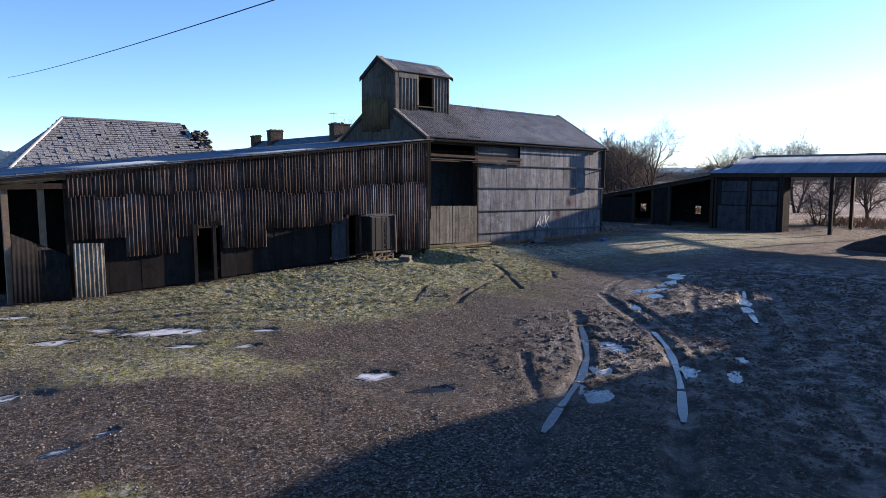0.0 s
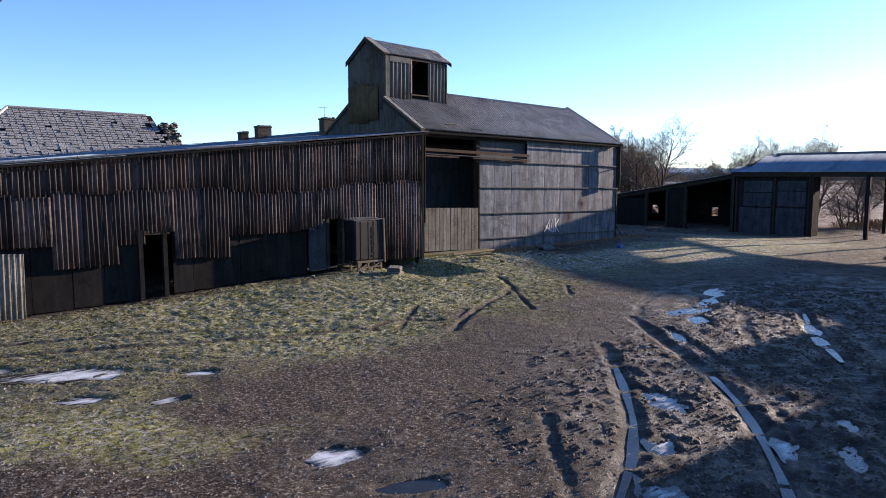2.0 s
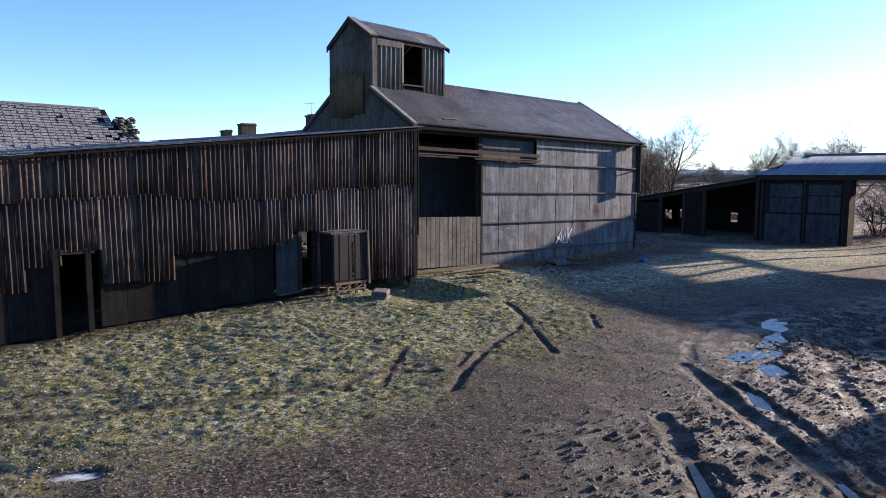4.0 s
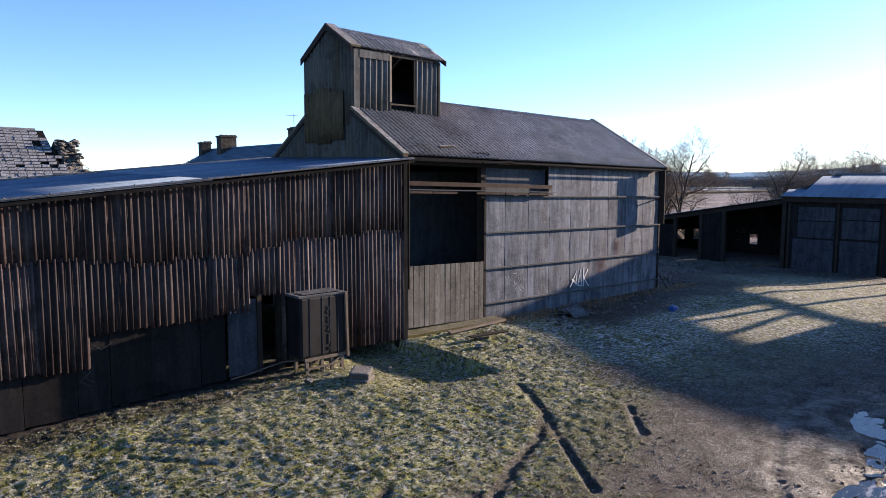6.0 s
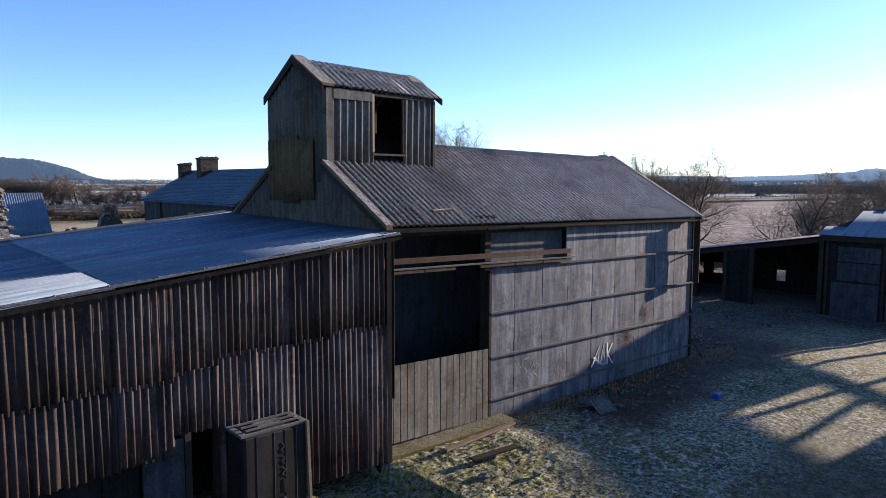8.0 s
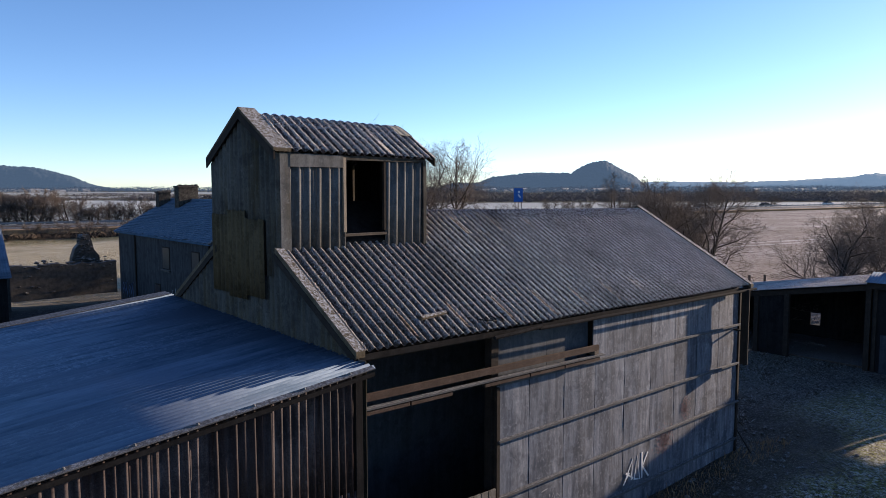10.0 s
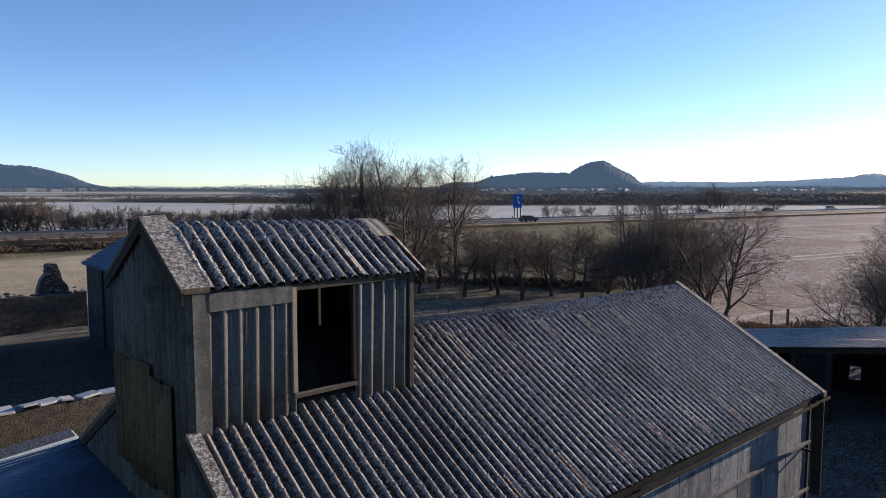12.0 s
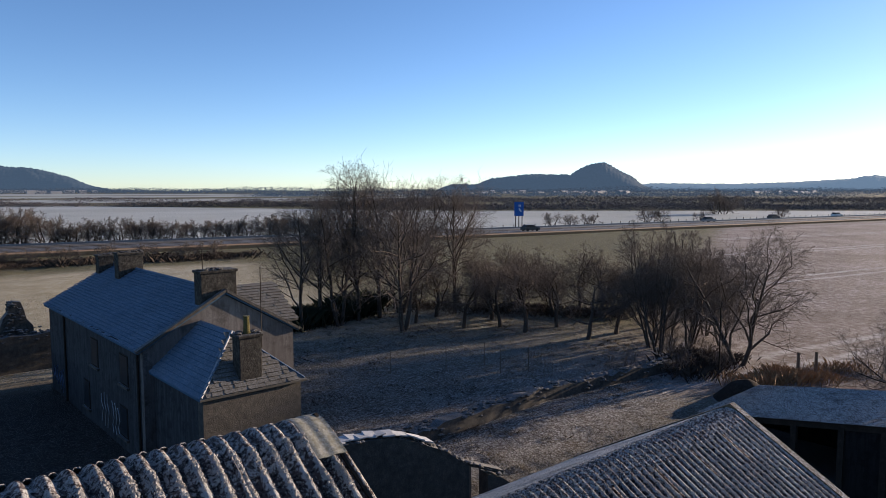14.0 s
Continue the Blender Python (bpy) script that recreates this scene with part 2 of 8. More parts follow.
M_CAP = two_tone("lichened_pale_flashing", (0.20, 0.185, 0.13), (0.42, 0.40, 0.33), 9, 0.9, 35, 0.5, frost=0.25, spec=0.1)
M_STEEL = two_tone("grey_steel", (0.20, 0.21, 0.22), (0.32, 0.33, 0.34), 6, 0.5, 60, 0.1, 0.6)
M_RUBBER = two_tone("tyre_rubber", (0.02, 0.02, 0.02), (0.035, 0.035, 0.035), 8, 0.8, 60, 0.1)
M_TANK = streaked("grimy_black_tank", (0.006, 0.006, 0.007), (0.014, 0.014, 0.016), (0.05, 0.05, 0.05), 0.55, 0.0, 0.3, 0.1, 0.2)
M_CONCRETE = two_tone("mossy_concrete", (0.085, 0.072, 0.022), (0.19, 0.165, 0.075), 3.5, 0.95, 24, 0.8, frost=0.35, spec=0.05, dist=0.03)
M_EARTH = two_tone("dark_dug_earth", (0.028, 0.020, 0.015), (0.075, 0.055, 0.042), 3, 0.95, 14, 0.8, spec=0.1, dist=0.04)
M_TRACK = two_tone("brown_door_timber", (0.060, 0.040, 0.030), (0.125, 0.088, 0.068), 4, 0.9, 45, 0.3, spec=0.1)
M_REDSPRAY = two_tone("faded_red_spray", (0.17, 0.12, 0.14), (0.25, 0.16, 0.18), 5, 0.9, 40, 0.1)
M_FLUE = two_tone("clay_chimney_pot", (0.30, 0.24, 0.17), (0.42, 0.35, 0.26), 5, 0.85, 40, 0.2)
M_LOG = two_tone("muddy_branch", (0.07, 0.055, 0.04), (0.13, 0.10, 0.075), 8, 0.9, 40, 0.4, frost=0.3)


def ice_material():
    """Puddle ice: dark and clear at the rim, white with trapped air towards the middle."""
    m = Mat("puddle_ice", 0.3, 0.0, 0.28)
    air = m.attr("air")[0]
    v = m.stretch(m.pos, 0.8, 2.6, 1.0)
    f = m.math("ADD", air, m.math("MULTIPLY", m.math("SUBTRACT", m.noise(4.0, 7, 0.75, v), 0.5), 2.2))
    f = m.remap(f, 0.34, 0.88)
    c = m.mix(f, (0.020, 0.020, 0.021), (0.66, 0.68, 0.70))
    c = m.mix(m.math("MULTIPLY", m.noise(34, 5, 0.8, lo=0.56, hi=0.66), 0.7), c, (0.05, 0.042, 0.034))
    m.bump(m.noise(16, 4, 0.6), 0.25, 0.006)
    return m.done(c, m.remap(m.math("ADD", f, m.noise(7, 4, 0.7)), 0.2, 1.4, 0.10, 0.60))


M_ICE = ice_material()


def glass_material():
    m = Mat("dark_window_pane", 0.35, 0.0, 0.2)
    return m.done(m.mix(m.noise(4, 2, 0.5), (0.012, 0.014, 0.017), (0.03, 0.033, 0.037)))


M_GLASS = glass_material()


def ground_material():
    """The whole ground sheet: masks that say what grows or lies where, with grain and frost on top."""
    m = Mat("winter_ground", 0.9, 0.0, 0.2)
    # the wet mask also carries shade painted at the shed foot and yard
    grass, frost, wet = m.attr("zone")[:3]
    straw, plough, white = m.attr("field")[:3]
    mud = m.mix(m.noise(0.55, 6, 0.7, lo=0.36, hi=0.64), (0.028, 0.018, 0.014), (0.082, 0.055, 0.042))
    mud = m.mix(m.noise(0.33, 6, 0.75, lo=0.50, hi=0.62), mud, (0.026, 0.019, 0.014))
    mud = m.mix(m.noise(2.6, 6, 0.8, lo=0.46, hi=0.58), mud, (0.036, 0.025, 0.018))
    mud = m.mix(m.noise(17, 5, 0.9, lo=0.55, hi=0.585), mud, (0.42, 0.38, 0.33))
    mud = m.mix(m.noise(23, 5, 0.9, lo=0.51, hi=0.56), mud, (0.022, 0.015, 0.011))
    green = m.mix(m.noise(1.1, 5, 0.7, lo=0.38, hi=0.62), (0.13, 0.145, 0.018), (0.34, 0.34, 0.075))
    green = m.mix(m.noise(8, 6, 0.88, lo=0.50, hi=0.55), green, (0.022, 0.020, 0.010))
    g = m.math("MULTIPLY", grass, m.noise(3.4, 6, 0.8, lo=0.34, hi=0.50))
    c = m.mix(g, mud, green)
    c = m.mix(straw, c, m.mix(m.noise(0.25, 6, 0.75, lo=0.35, hi=0.65), (0.22, 0.18, 0.09), (0.40, 0.35, 0.23)))
    furrow = m.noise(0.12, 6, 0.75, lo=0.3, hi=0.7)
    c = m.mix(plough, c, m.mix(furrow, (0.15, 0.115, 0.098), (0.25, 0.21, 0.19)))
    xyz = m.t.nodes.new("ShaderNodeSeparateXYZ")
    m.t.links.new(m.pos, xyz.inputs[0])
    rung = m.math("ADD", m.math("MULTIPLY", xyz.outputs[0], 0.234), m.math("MULTIPLY", xyz.outputs[1], 0.972))
    rung = m.math("ABSOLUTE", m.math("SUBTRACT", m.math("MODULO", rung, 22.0), 3.1))
    line = m.remap(m.math("ABSOLUTE", m.math("SUBTRACT", rung, 1.15)), 0.55, 0.2)
    line = m.math("MULTIPLY", m.math("MULTIPLY", line, plough), m.noise(0.3, 5, 0.8, lo=0.3, hi=0.6))
    c = m.mix(m.math("MULTIPLY", m.math("MULTIPLY", plough, m.noise(1.6, 8, 0.85, lo=0.47, hi=0.60)), m.noise(0.06, 5, 0.7, lo=0.25, hi=0.65)), c, (0.44, 0.42, 0.41))
    c = m.mix(m.math("MULTIPLY", m.math("MULTIPLY", plough, m.noise(2.3, 8, 0.85, lo=0.52, hi=0.62)), 0.8), c, (0.070, 0.052, 0.044))
    c = m.mix(m.math("MULTIPLY", line, 0.5), c, (0.60, 0.60, 0.60))
    c = m.mix(white, c, m.mix(m.noise(0.02, 4, 0.6, lo=0.3, hi=0.7), (0.40, 0.425, 0.40), (0.52, 0.54, 0.51)))
    rime = m.math("MULTIPLY", m.noise(13, 7, 0.9, lo=0.48, hi=0.58), m.noise(0.9, 6, 0.75, lo=0.34, hi=0.54))
    rime = m.math("MAXIMUM", rime, m.noise(6.5, 8, 0.88, lo=0.52, hi=0.57))
    c = m.mix(m.math("MULTIPLY", rime, frost), c, (0.74, 0.74, 0.71))
    c = m.mix(m.math("MULTIPLY", wet, 0.78), c, (0.022, 0.018, 0.016))
    h = m.math("ADD", m.noise(9, 7, 0.8), m.math("MULTIPLY", m.noise(36, 4, 0.75), 0.45))
    m.bump(h, 1.0, 0.07)
    damp = m.noise(2.3, 5, 0.7, lo=0.38, hi=0.58)
    r = m.math("SUBTRACT", 0.92, m.math("MULTIPLY", wet, m.math("MULTIPLY", damp, 0.50)))
    m.plug(m.b.inputs["Specular IOR Level"], m.remap(wet, 0, 1, 0.12, 0.30))
    return m.done(c, r)


def grass_material(name, dark, mid, pale):
    """Blades that differ one from the next: green, straw, and rimed."""
    m = Mat(name, 1.0, 0.0, 0.0)
    t = m.math("ADD", m.math("MULTIPLY", m.island(), 0.35), m.math("MULTIPLY", m.noise(4.5, 6, 0.8, lo=0.32, hi=0.68), 0.65))
    c = m.mix(m.remap(t, 0.15, 0.50), dark, mid)
    c = m.mix(m.remap(t, 0.45, 0.64), c, pale)
    return translucent(m.done(c), 0.35)


M_GROUND = ground_material()


# ---- building helpers ----
def hang(ob, parent):
    """Makes ob a child that stays where it is."""
    ob.parent = parent
    ob.matrix_parent_inverse = parent.matrix_basis.inverted()
    return ob


def mesh_of(name, verts, faces, mat, smooth=False):
    me = bpy.data.meshes.new(name)
    me.from_pydata([tuple(v) for v in verts], [], faces)
    me.materials.append(mat)
    if smooth:
        me.polygons.foreach_set("use_smooth", [True] * len(me.polygons))
    me.update()
    return me


def part(name, bm, mat, parent=None, label="", smooth=False):
    """One bmesh as one mesh object, under a thing or a part of it."""
    me = bpy.data.meshes.new(name)
    bm.normal_update()
    bm.to_mesh(me)
    bm.free()
    me.materials.append(mat)
    if smooth:
        me.polygons.foreach_set("use_smooth", [True] * len(me.polygons))
    ob = new(name, me)
    if parent:
        hang(ob, parent)
    return tagged(ob, label) if label else ob


def piece(name, me, m, parent):
    ob = new(name, me)
    ob.matrix_basis = m
    return hang(ob, parent)


def thing(name, at, label, category, group="", kind=""):
    ob = new(name)
    ob.empty_display_size = 0.2
    ob.matrix_basis = Matrix.Translation(at)
    return tagged(ob, label, category, group, kind)


def box(bm, x0, y0, z0, x1, y1, z1, bevel=0.0, m=None):
    g = bmesh.ops.create_cube(bm, size=1.0)
    t = Matrix.Translation(((x0 + x1) / 2, (y0 + y1) / 2, (z0 + z1) / 2)) @ Matrix.Diagonal((abs(x1 - x0), abs(y1 - y0), abs(z1 - z0), 1))
    bmesh.ops.transform(bm, matrix=(m @ t) if m else t, verts=g["verts"])
    if bevel:
        edges = list({e for v in g["verts"] for e in v.link_edges})
        bmesh.ops.bevel(bm, geom=edges, offset=bevel, segments=2, affect="EDGES", profile=0.6)
    return bm


def beam(bm, a, b, w, h):
    """A squared beam from a to b, w wide and h deep."""
    a, b = Vector(a), Vector(b)
    d = b - a
    side = d.cross(Vector((0, 0, 1)))
    side = side.normalized() if side.length > 1e-4 else Vector((1, 0, 0))
    upv = side.cross(d).normalized()
    vs = [bm.verts.new(p + side * sx * w / 2 + upv * sz * h / 2) for p in (a, b) for sx, sz in ((-1, -1), (1, -1), (1, 1), (-1, 1))]
    for f in ((3, 2, 1, 0), (4, 5, 6, 7), (0, 1, 5, 4), (1, 2, 6, 5), (2, 3, 7, 6), (3, 0, 4, 7)):
        bm.faces.new([vs[i] for i in f])
    return bm


def prism(bm, outline, depth):
    """A flat outline of 3D points, thickened by the vector depth."""
    n, depth = len(outline), Vector(depth)
    a = [bm.verts.new(Vector(p)) for p in outline]
    b = [bm.verts.new(Vector(p) + depth) for p in outline]
    bm.faces.new(a)
    bm.faces.new(b[::-1])
    for i in range(n):
        bm.faces.new((a[i], b[i], b[(i + 1) % n], a[(i + 1) % n]))
    bmesh.ops.recalc_face_normals(bm, faces=bm.faces)
    return bm


def tube(bm, pts, radii, sides=6):
    """A tapered tube through points, closed at both ends."""
    rings = []
    for i, p in enumerate(pts):
        p = Vector(p)
        d = (Vector(pts[min(i + 1, len(pts) - 1)]) - Vector(pts[max(i - 1, 0)])).normalized()
        a = d.orthogonal().normalized()
        b = d.cross(a)
        rings.append([bm.verts.new(p + (a * math.cos(k * math.tau / sides) + b * math.sin(k * math.tau / sides)) * radii[i]) for k in range(sides)])
    for r, s in zip(rings, rings[1:]):
        for k in range(sides):
            bm.faces.new((r[k], r[(k + 1) % sides], s[(k + 1) % sides], s[k]))
    bm.faces.new(rings[0][::-1])
    bm.faces.new(rings[-1])
    return bm


def sheet_mesh(name, width, length, pitch, amp, mat, thick=0.008, rows=1, ragged=0.0, seed=0, cut=None, bulge=0.0, wild=0.0):
    """A corrugated sheet: x across, y along the corrugations, z out. ragged: uneven far end. cut(x): the far end's own length."""
    rnd = random.Random(seed)
    n = max(2, round(width / pitch * 6))
    xs = [width * i / n for i in range(n + 1)]
    ends = [(cut(x) if cut else length) - (rnd.random() * ragged if ragged else 0) for x in xs]
    swell = [1 + wild * rnd.uniform(-1, 0.6) for _ in range(n // 6 + 2)]
    warp = [wild * rnd.uniform(-0.012, 0.012) for _ in range(n // 6 + 2)]
    verts, faces = [], []
    for side in (0, 1):
        for j in range(rows + 1):
            for i, x in enumerate(xs):
                z = swell[i // 6] * amp * math.sin(x / pitch * math.tau) + warp[i // 6] * (1 - 2 * j / rows) - side * thick + bulge * math.sin(math.pi * j / rows)
                verts.append((x, ends[i] * j / rows, z))
    w, layer = n + 1, (n + 1) * (rows + 1)
    for j in range(rows):
        for i in range(n):
            a = j * w + i
            faces.append((a, a + 1, a + 1 + w, a + w))
            faces.append((layer + a, layer + a + w, layer + a + 1 + w, layer + a + 1))
    for i in range(n):
        a, b = i, rows * w + i
        faces.append((a, layer + a, layer + a + 1, a + 1))
        faces.append((b, b + 1, layer + b + 1, layer + b))
    for j in range(rows):
        a, b = j * w, j * w + n
        faces.append((a, a + w, layer + a + w, layer + a))
        faces.append((b, layer + b, layer + b + w, b + w))
    me = mesh_of(name, verts, faces, mat)
    me.polygons.foreach_set("use_smooth", [k < 2 * rows * n for k in range(len(faces))])
    return me


def rime_mesh(width, length, pitch, amp, count, seed):
    """Grains of rime and lichen gathered along the crests of a corrugated sheet."""
    g = np.random.default_rng(seed)
    x = (g.integers(0, max(1, round(width / pitch)), count) + 0.25) * pitch + g.normal(0, 0.17 * pitch, count)
    y = g.uniform(0, 1, count) * length
    ok = g.uniform(-0.5, 0.6, count) < rough_noise(x * 1.0 + seed, y, 0.30, 95) + 0.5 * rough_noise(x + seed, y, 0.08, 96)
    x, y = np.clip(x[ok], 0.004, width - 0.004), y[ok]
    n = len(x)
    z = amp * np.sin(x / pitch * math.tau)
    r = g.uniform(0.006, 0.017, n)
    a = g.uniform(0, math.tau, n)
    v = np.empty((n, 4, 3))
    for q in range(3):
        t = a + q * math.tau / 3
        v[:, q] = np.stack([x + r * np.cos(t), y + 1.5 * r * np.sin(t), z - 0.004], -1)
    v[:, 3] = np.stack([x + r * g.uniform(-0.4, 0.4, n), y + r * g.uniform(-0.4, 0.4, n), z + r * g.uniform(0.7, 1.3, n)], -1)
    f = (np.arange(n)[:, None, None] * 4 + np.array([[0, 1, 3], [1, 2, 3], [2, 0, 3]])[None]).reshape(-1, 3)
    return mesh_of("rime", v.reshape(-1, 3).tolist(), f.tolist(), M_RIMEGRAIN)


def ridge_sheet(x0, x1, waves, amp, yr, half, top, slope, fall, mat):
    """A corrugated sheet bent softly over a ridge: top(x) is the ridge's height, slope the roof's fall to each side."""
    n, m = waves * 8, 12
    verts, faces = [], []
    for side in (0, 1):
        for j in range(m + 1):
            v = -half + 2 * half * j / m
            for i in range(n + 1):
                x = x0 + (x1 - x0) * i / n
                sag_z = math.sqrt(v * v + (0.30 * half) ** 2) * slope
                z = top(x) - sag_z + 0.044 * half * slope + amp * math.sin(i / 8 * math.tau) - side * 0.008 + 0.02
                verts.append((x, yr + v, z))
    w, layer = n + 1, (n + 1) * (m + 1)
    for j in range(m):
        for i in range(n):
            a = j * w + i
            faces.append((a, a + 1, a + 1 + w, a + w))
            faces.append((layer + a, layer + a + w, layer + a + 1 + w, layer + a + 1))
    for i in range(n):
        faces.append((i, layer + i, layer + i + 1, i + 1))
        b = m * w + i
        faces.append((b, b + 1, layer + b + 1, layer + b))
    me = mesh_of("ridge_sheet", verts, faces, mat, True)
    return me


def flat_frame(origin, ax, ay):
    """The pose of a sheet with its x and y along ax and ay."""
    ax, ay = Vector(ax).normalized(), Vector(ay).normalized()
    n = ax.cross(ay).normalized()
    ay = n.cross(ax)
    m = Matrix((ax, ay, n)).transposed().to_4x4()
    m.translation = origin
    return m


# ---- the ground ----
ROAD_Y = 151.5                                      # the motorway runs along y = ROAD_Y - 0.2 x


def smooth(a, b, x):
    t = np.clip((x - a) / (b - a), 0, 1)
    return t * t * (3 - 2 * t)


def rough_noise(x, y, cell, seed):
    """Smooth lattice noise on arrays, -1 to 1."""
    gx, gy = x / cell, y / cell
    ix, iy = np.floor(gx).astype(np.int64), np.floor(gy).astype(np.int64)
    fx, fy = gx - ix, gy - iy
    fx, fy = fx * fx * (3 - 2 * fx), fy * fy * (3 - 2 * fy)

    def h(a, b):
        v = np.sin(a * 127.1 + b * 311.7 + seed * 74.7) * 43758.5453
        return (v - np.floor(v)) * 2 - 1

    return (h(ix, iy) * (1 - fx) + h(ix + 1, iy) * fx) * (1 - fy) + (h(ix, iy + 1) * (1 - fx) + h(ix + 1, iy + 1) * fx) * fy


# wheel tracks: points, half width, depth, how lugged, how wet
TRACKS = [
    ([(4.6, 3.2), (6.2, 4.2), (7.77, 5.06), (9.20, 5.93), (10.40, 6.75), (11.20, 7.40), (12.00, 8.20), (12.90, 9.30), (14.10, 10.65), (15.0, 11.6)], 0.15, 0.095, 0.12, 0.8),
    ([(4.9, 5.4), (6.10, 6.00), (7.25, 6.60), (8.35, 7.15), (9.45, 7.87), (10.50, 8.74), (11.43, 9.58), (12.27, 10.36)], 0.15, 0.095, 0.12, 0.8),
    ([(8.3, 4.9), (9.6, 5.7), (10.85, 6.55), (11.7, 7.3), (12.5, 8.1), (13.4, 9.2), (14.5, 10.5)], 0.08, 0.05, 0.9, 0.45),
    ([(6.3, 6.3), (7.09, 6.97), (7.43, 7.34), (7.79, 7.79), (8.6, 8.6)], 0.08, 0.03, 0.7, 0.5),
    ([(10.6, 4.9), (12.66, 6.18), (14.28, 7.10), (15.68, 7.98), (18.28, 9.31), (19.97, 10.82), (21.4, 12.3)], 0.15, 0.075, 0.8, 0.6),
    ([(12.4, 5.2), (14.6, 6.5), (16.6, 7.6), (19.0, 9.0), (20.9, 10.6), (22.2, 12.2)], 0.12, 0.06, 0.8, 0.5),
    ([(13.2, 3.2), (16.0, 5.6), (19.0, 7.86), (21.3, 9.67), (23.4, 11.8)], 0.13, 0.06, 0.8, 0.5),
    ([(9.0, 3.2), (11.2, 4.4), (13.4, 5.2), (16.4, 6.7)], 0.13, 0.05, 0.8, 0.5),
    ([(13.4, 7.7), (14.4, 8.6), (15.6, 9.4), (17.0, 10.0)], 0.12, 0.05, 0.9, 0.4),
    ([(14.6, 11.2), (16.2, 12.2), (18.4, 12.9), (21.0, 13.2)], 0.12, 0.04, 0.6, 0.4),
    ([(16.2, 16.9), (15.87, 16.28), (15.4, 15.6), (14.6, 15.05), (13.6, 14.65), (12.73, 14.18), (11.9, 13.7), (11.0, 13.05)], 0.09, 0.085, 0.3, 0.35),
    ([(15.5, 15.7), (14.9, 14.95), (14.3, 14.15), (13.8, 13.44)], 0.07, 0.075, 0.3, 0.35),
    ([(9.6, 15.2), (10.05, 14.85), (10.42, 14.46), (10.94, 14.25), (11.40, 13.88)], 0.075, 0.075, 0.3, 0.35),
    ([(11.75, 15.16), (10.98, 14.5), (10.29, 13.82)], 0.07, 0.065, 0.3, 0.35),
    ([(16.9, 14.95), (16.5, 14.6), (16.0, 14.1)], 0.07, 0.075, 0.3, 0.35),
    ([(9.7, 14.0), (9.95, 14.2), (10.45, 14.4)], 0.07, 0.07, 0.0, 0.55),
    ([(12.5, 14.3), (11.86, 13.89)], 0.07, 0.06, 0.0, 0.55),
    ([(9.91, 18.68), (10.29, 18.15), (10.73, 17.77)], 0.06, 0.07, 0.0, 0.1),
    ([(9.55, 18.2), (10.0, 17.6), (10.5, 17.05)], 0.06, 0.07, 0.0, 0.1),
    ([(2.0, 17.4), (4.6, 16.3), (6.4, 15.4), (8.0, 14.7), (9.6, 14.2)], 0.09, 0.06, 0.1, 0.3),
    ([(3.0, 17.9), (5.4, 16.9), (7.4, 15.9), (9.2, 15.3)], 0.08, 0.05, 0.1, 0.25),
]


# frozen puddles: x, y, half length, half width, turn, how cloudy
SPOTS = [(4.62, 14.55, 0.95, 0.42, -0.62, 1.0), (3.55, 15.75, 0.50, 0.26, -0.5, 0.7), (4.33, 13.16, 0.36, 0.17, -0.6, 0.9), (5.17, 12.46, 0.27, 0.18, -0.5, 0.8), (6.03, 13.42, 0.34, 0.15, -0.6, 0.9),
         (5.93, 9.42, 0.36, 0.24, -0.45, 1.0), (6.20, 8.20, 0.42, 0.15, -0.5, 0.1), (2.39, 18.44, 0.45, 0.25, -0.5, 0.9), (2.54, 15.27, 0.50, 0.26, -0.5, 0.9),
         (1.32, 11.78, 0.50, 0.30, -0.3, 0.6), (1.40, 9.20, 0.24, 0.12, 0.3, 0.5), (1.95, 9.45, 0.20, 0.09, 0.5, 0.5),
         (10.37, 8.0, 0.50, 0.25, 1.04, 0.6), (8.95, 7.17, 0.36, 0.18, 0.6, 0.6), (7.85, 6.47, 0.46, 0.22, 0.6, 0.5), (9.98, 6.22, 0.30, 0.13, 0.6, 0.9), (10.29, 5.60, 0.42, 0.14, 0.5, 0.4), (11.3, 6.0, 0.30, 0.11, 0.5, 0.3),
         (16.65, 11.05, 0.75, 0.32, -0.1, 0.4), (15.70, 10.40, 0.60, 0.24, 0.75, 0.4), (17.9, 11.35, 0.60, 0.24, 0.3, 0.3), (19.3, 11.88, 0.80, 0.30, 0.35, 0.3), (16.5, 8.4, 0.38, 0.14, 0.6, 0.6), (15.55, 7.91, 0.32, 0.13, 0.6, 0.6), (14.0, 9.9, 0.4, 0.14, 0.75, 0.2)]


def lie(x, y):
    """The ground's long waves and base at one place."""
    return ground_at(x, y) + 0.045 * float(rough_noise(np.array([float(x)]), np.array([float(y)]), 3.0, 1)[0])


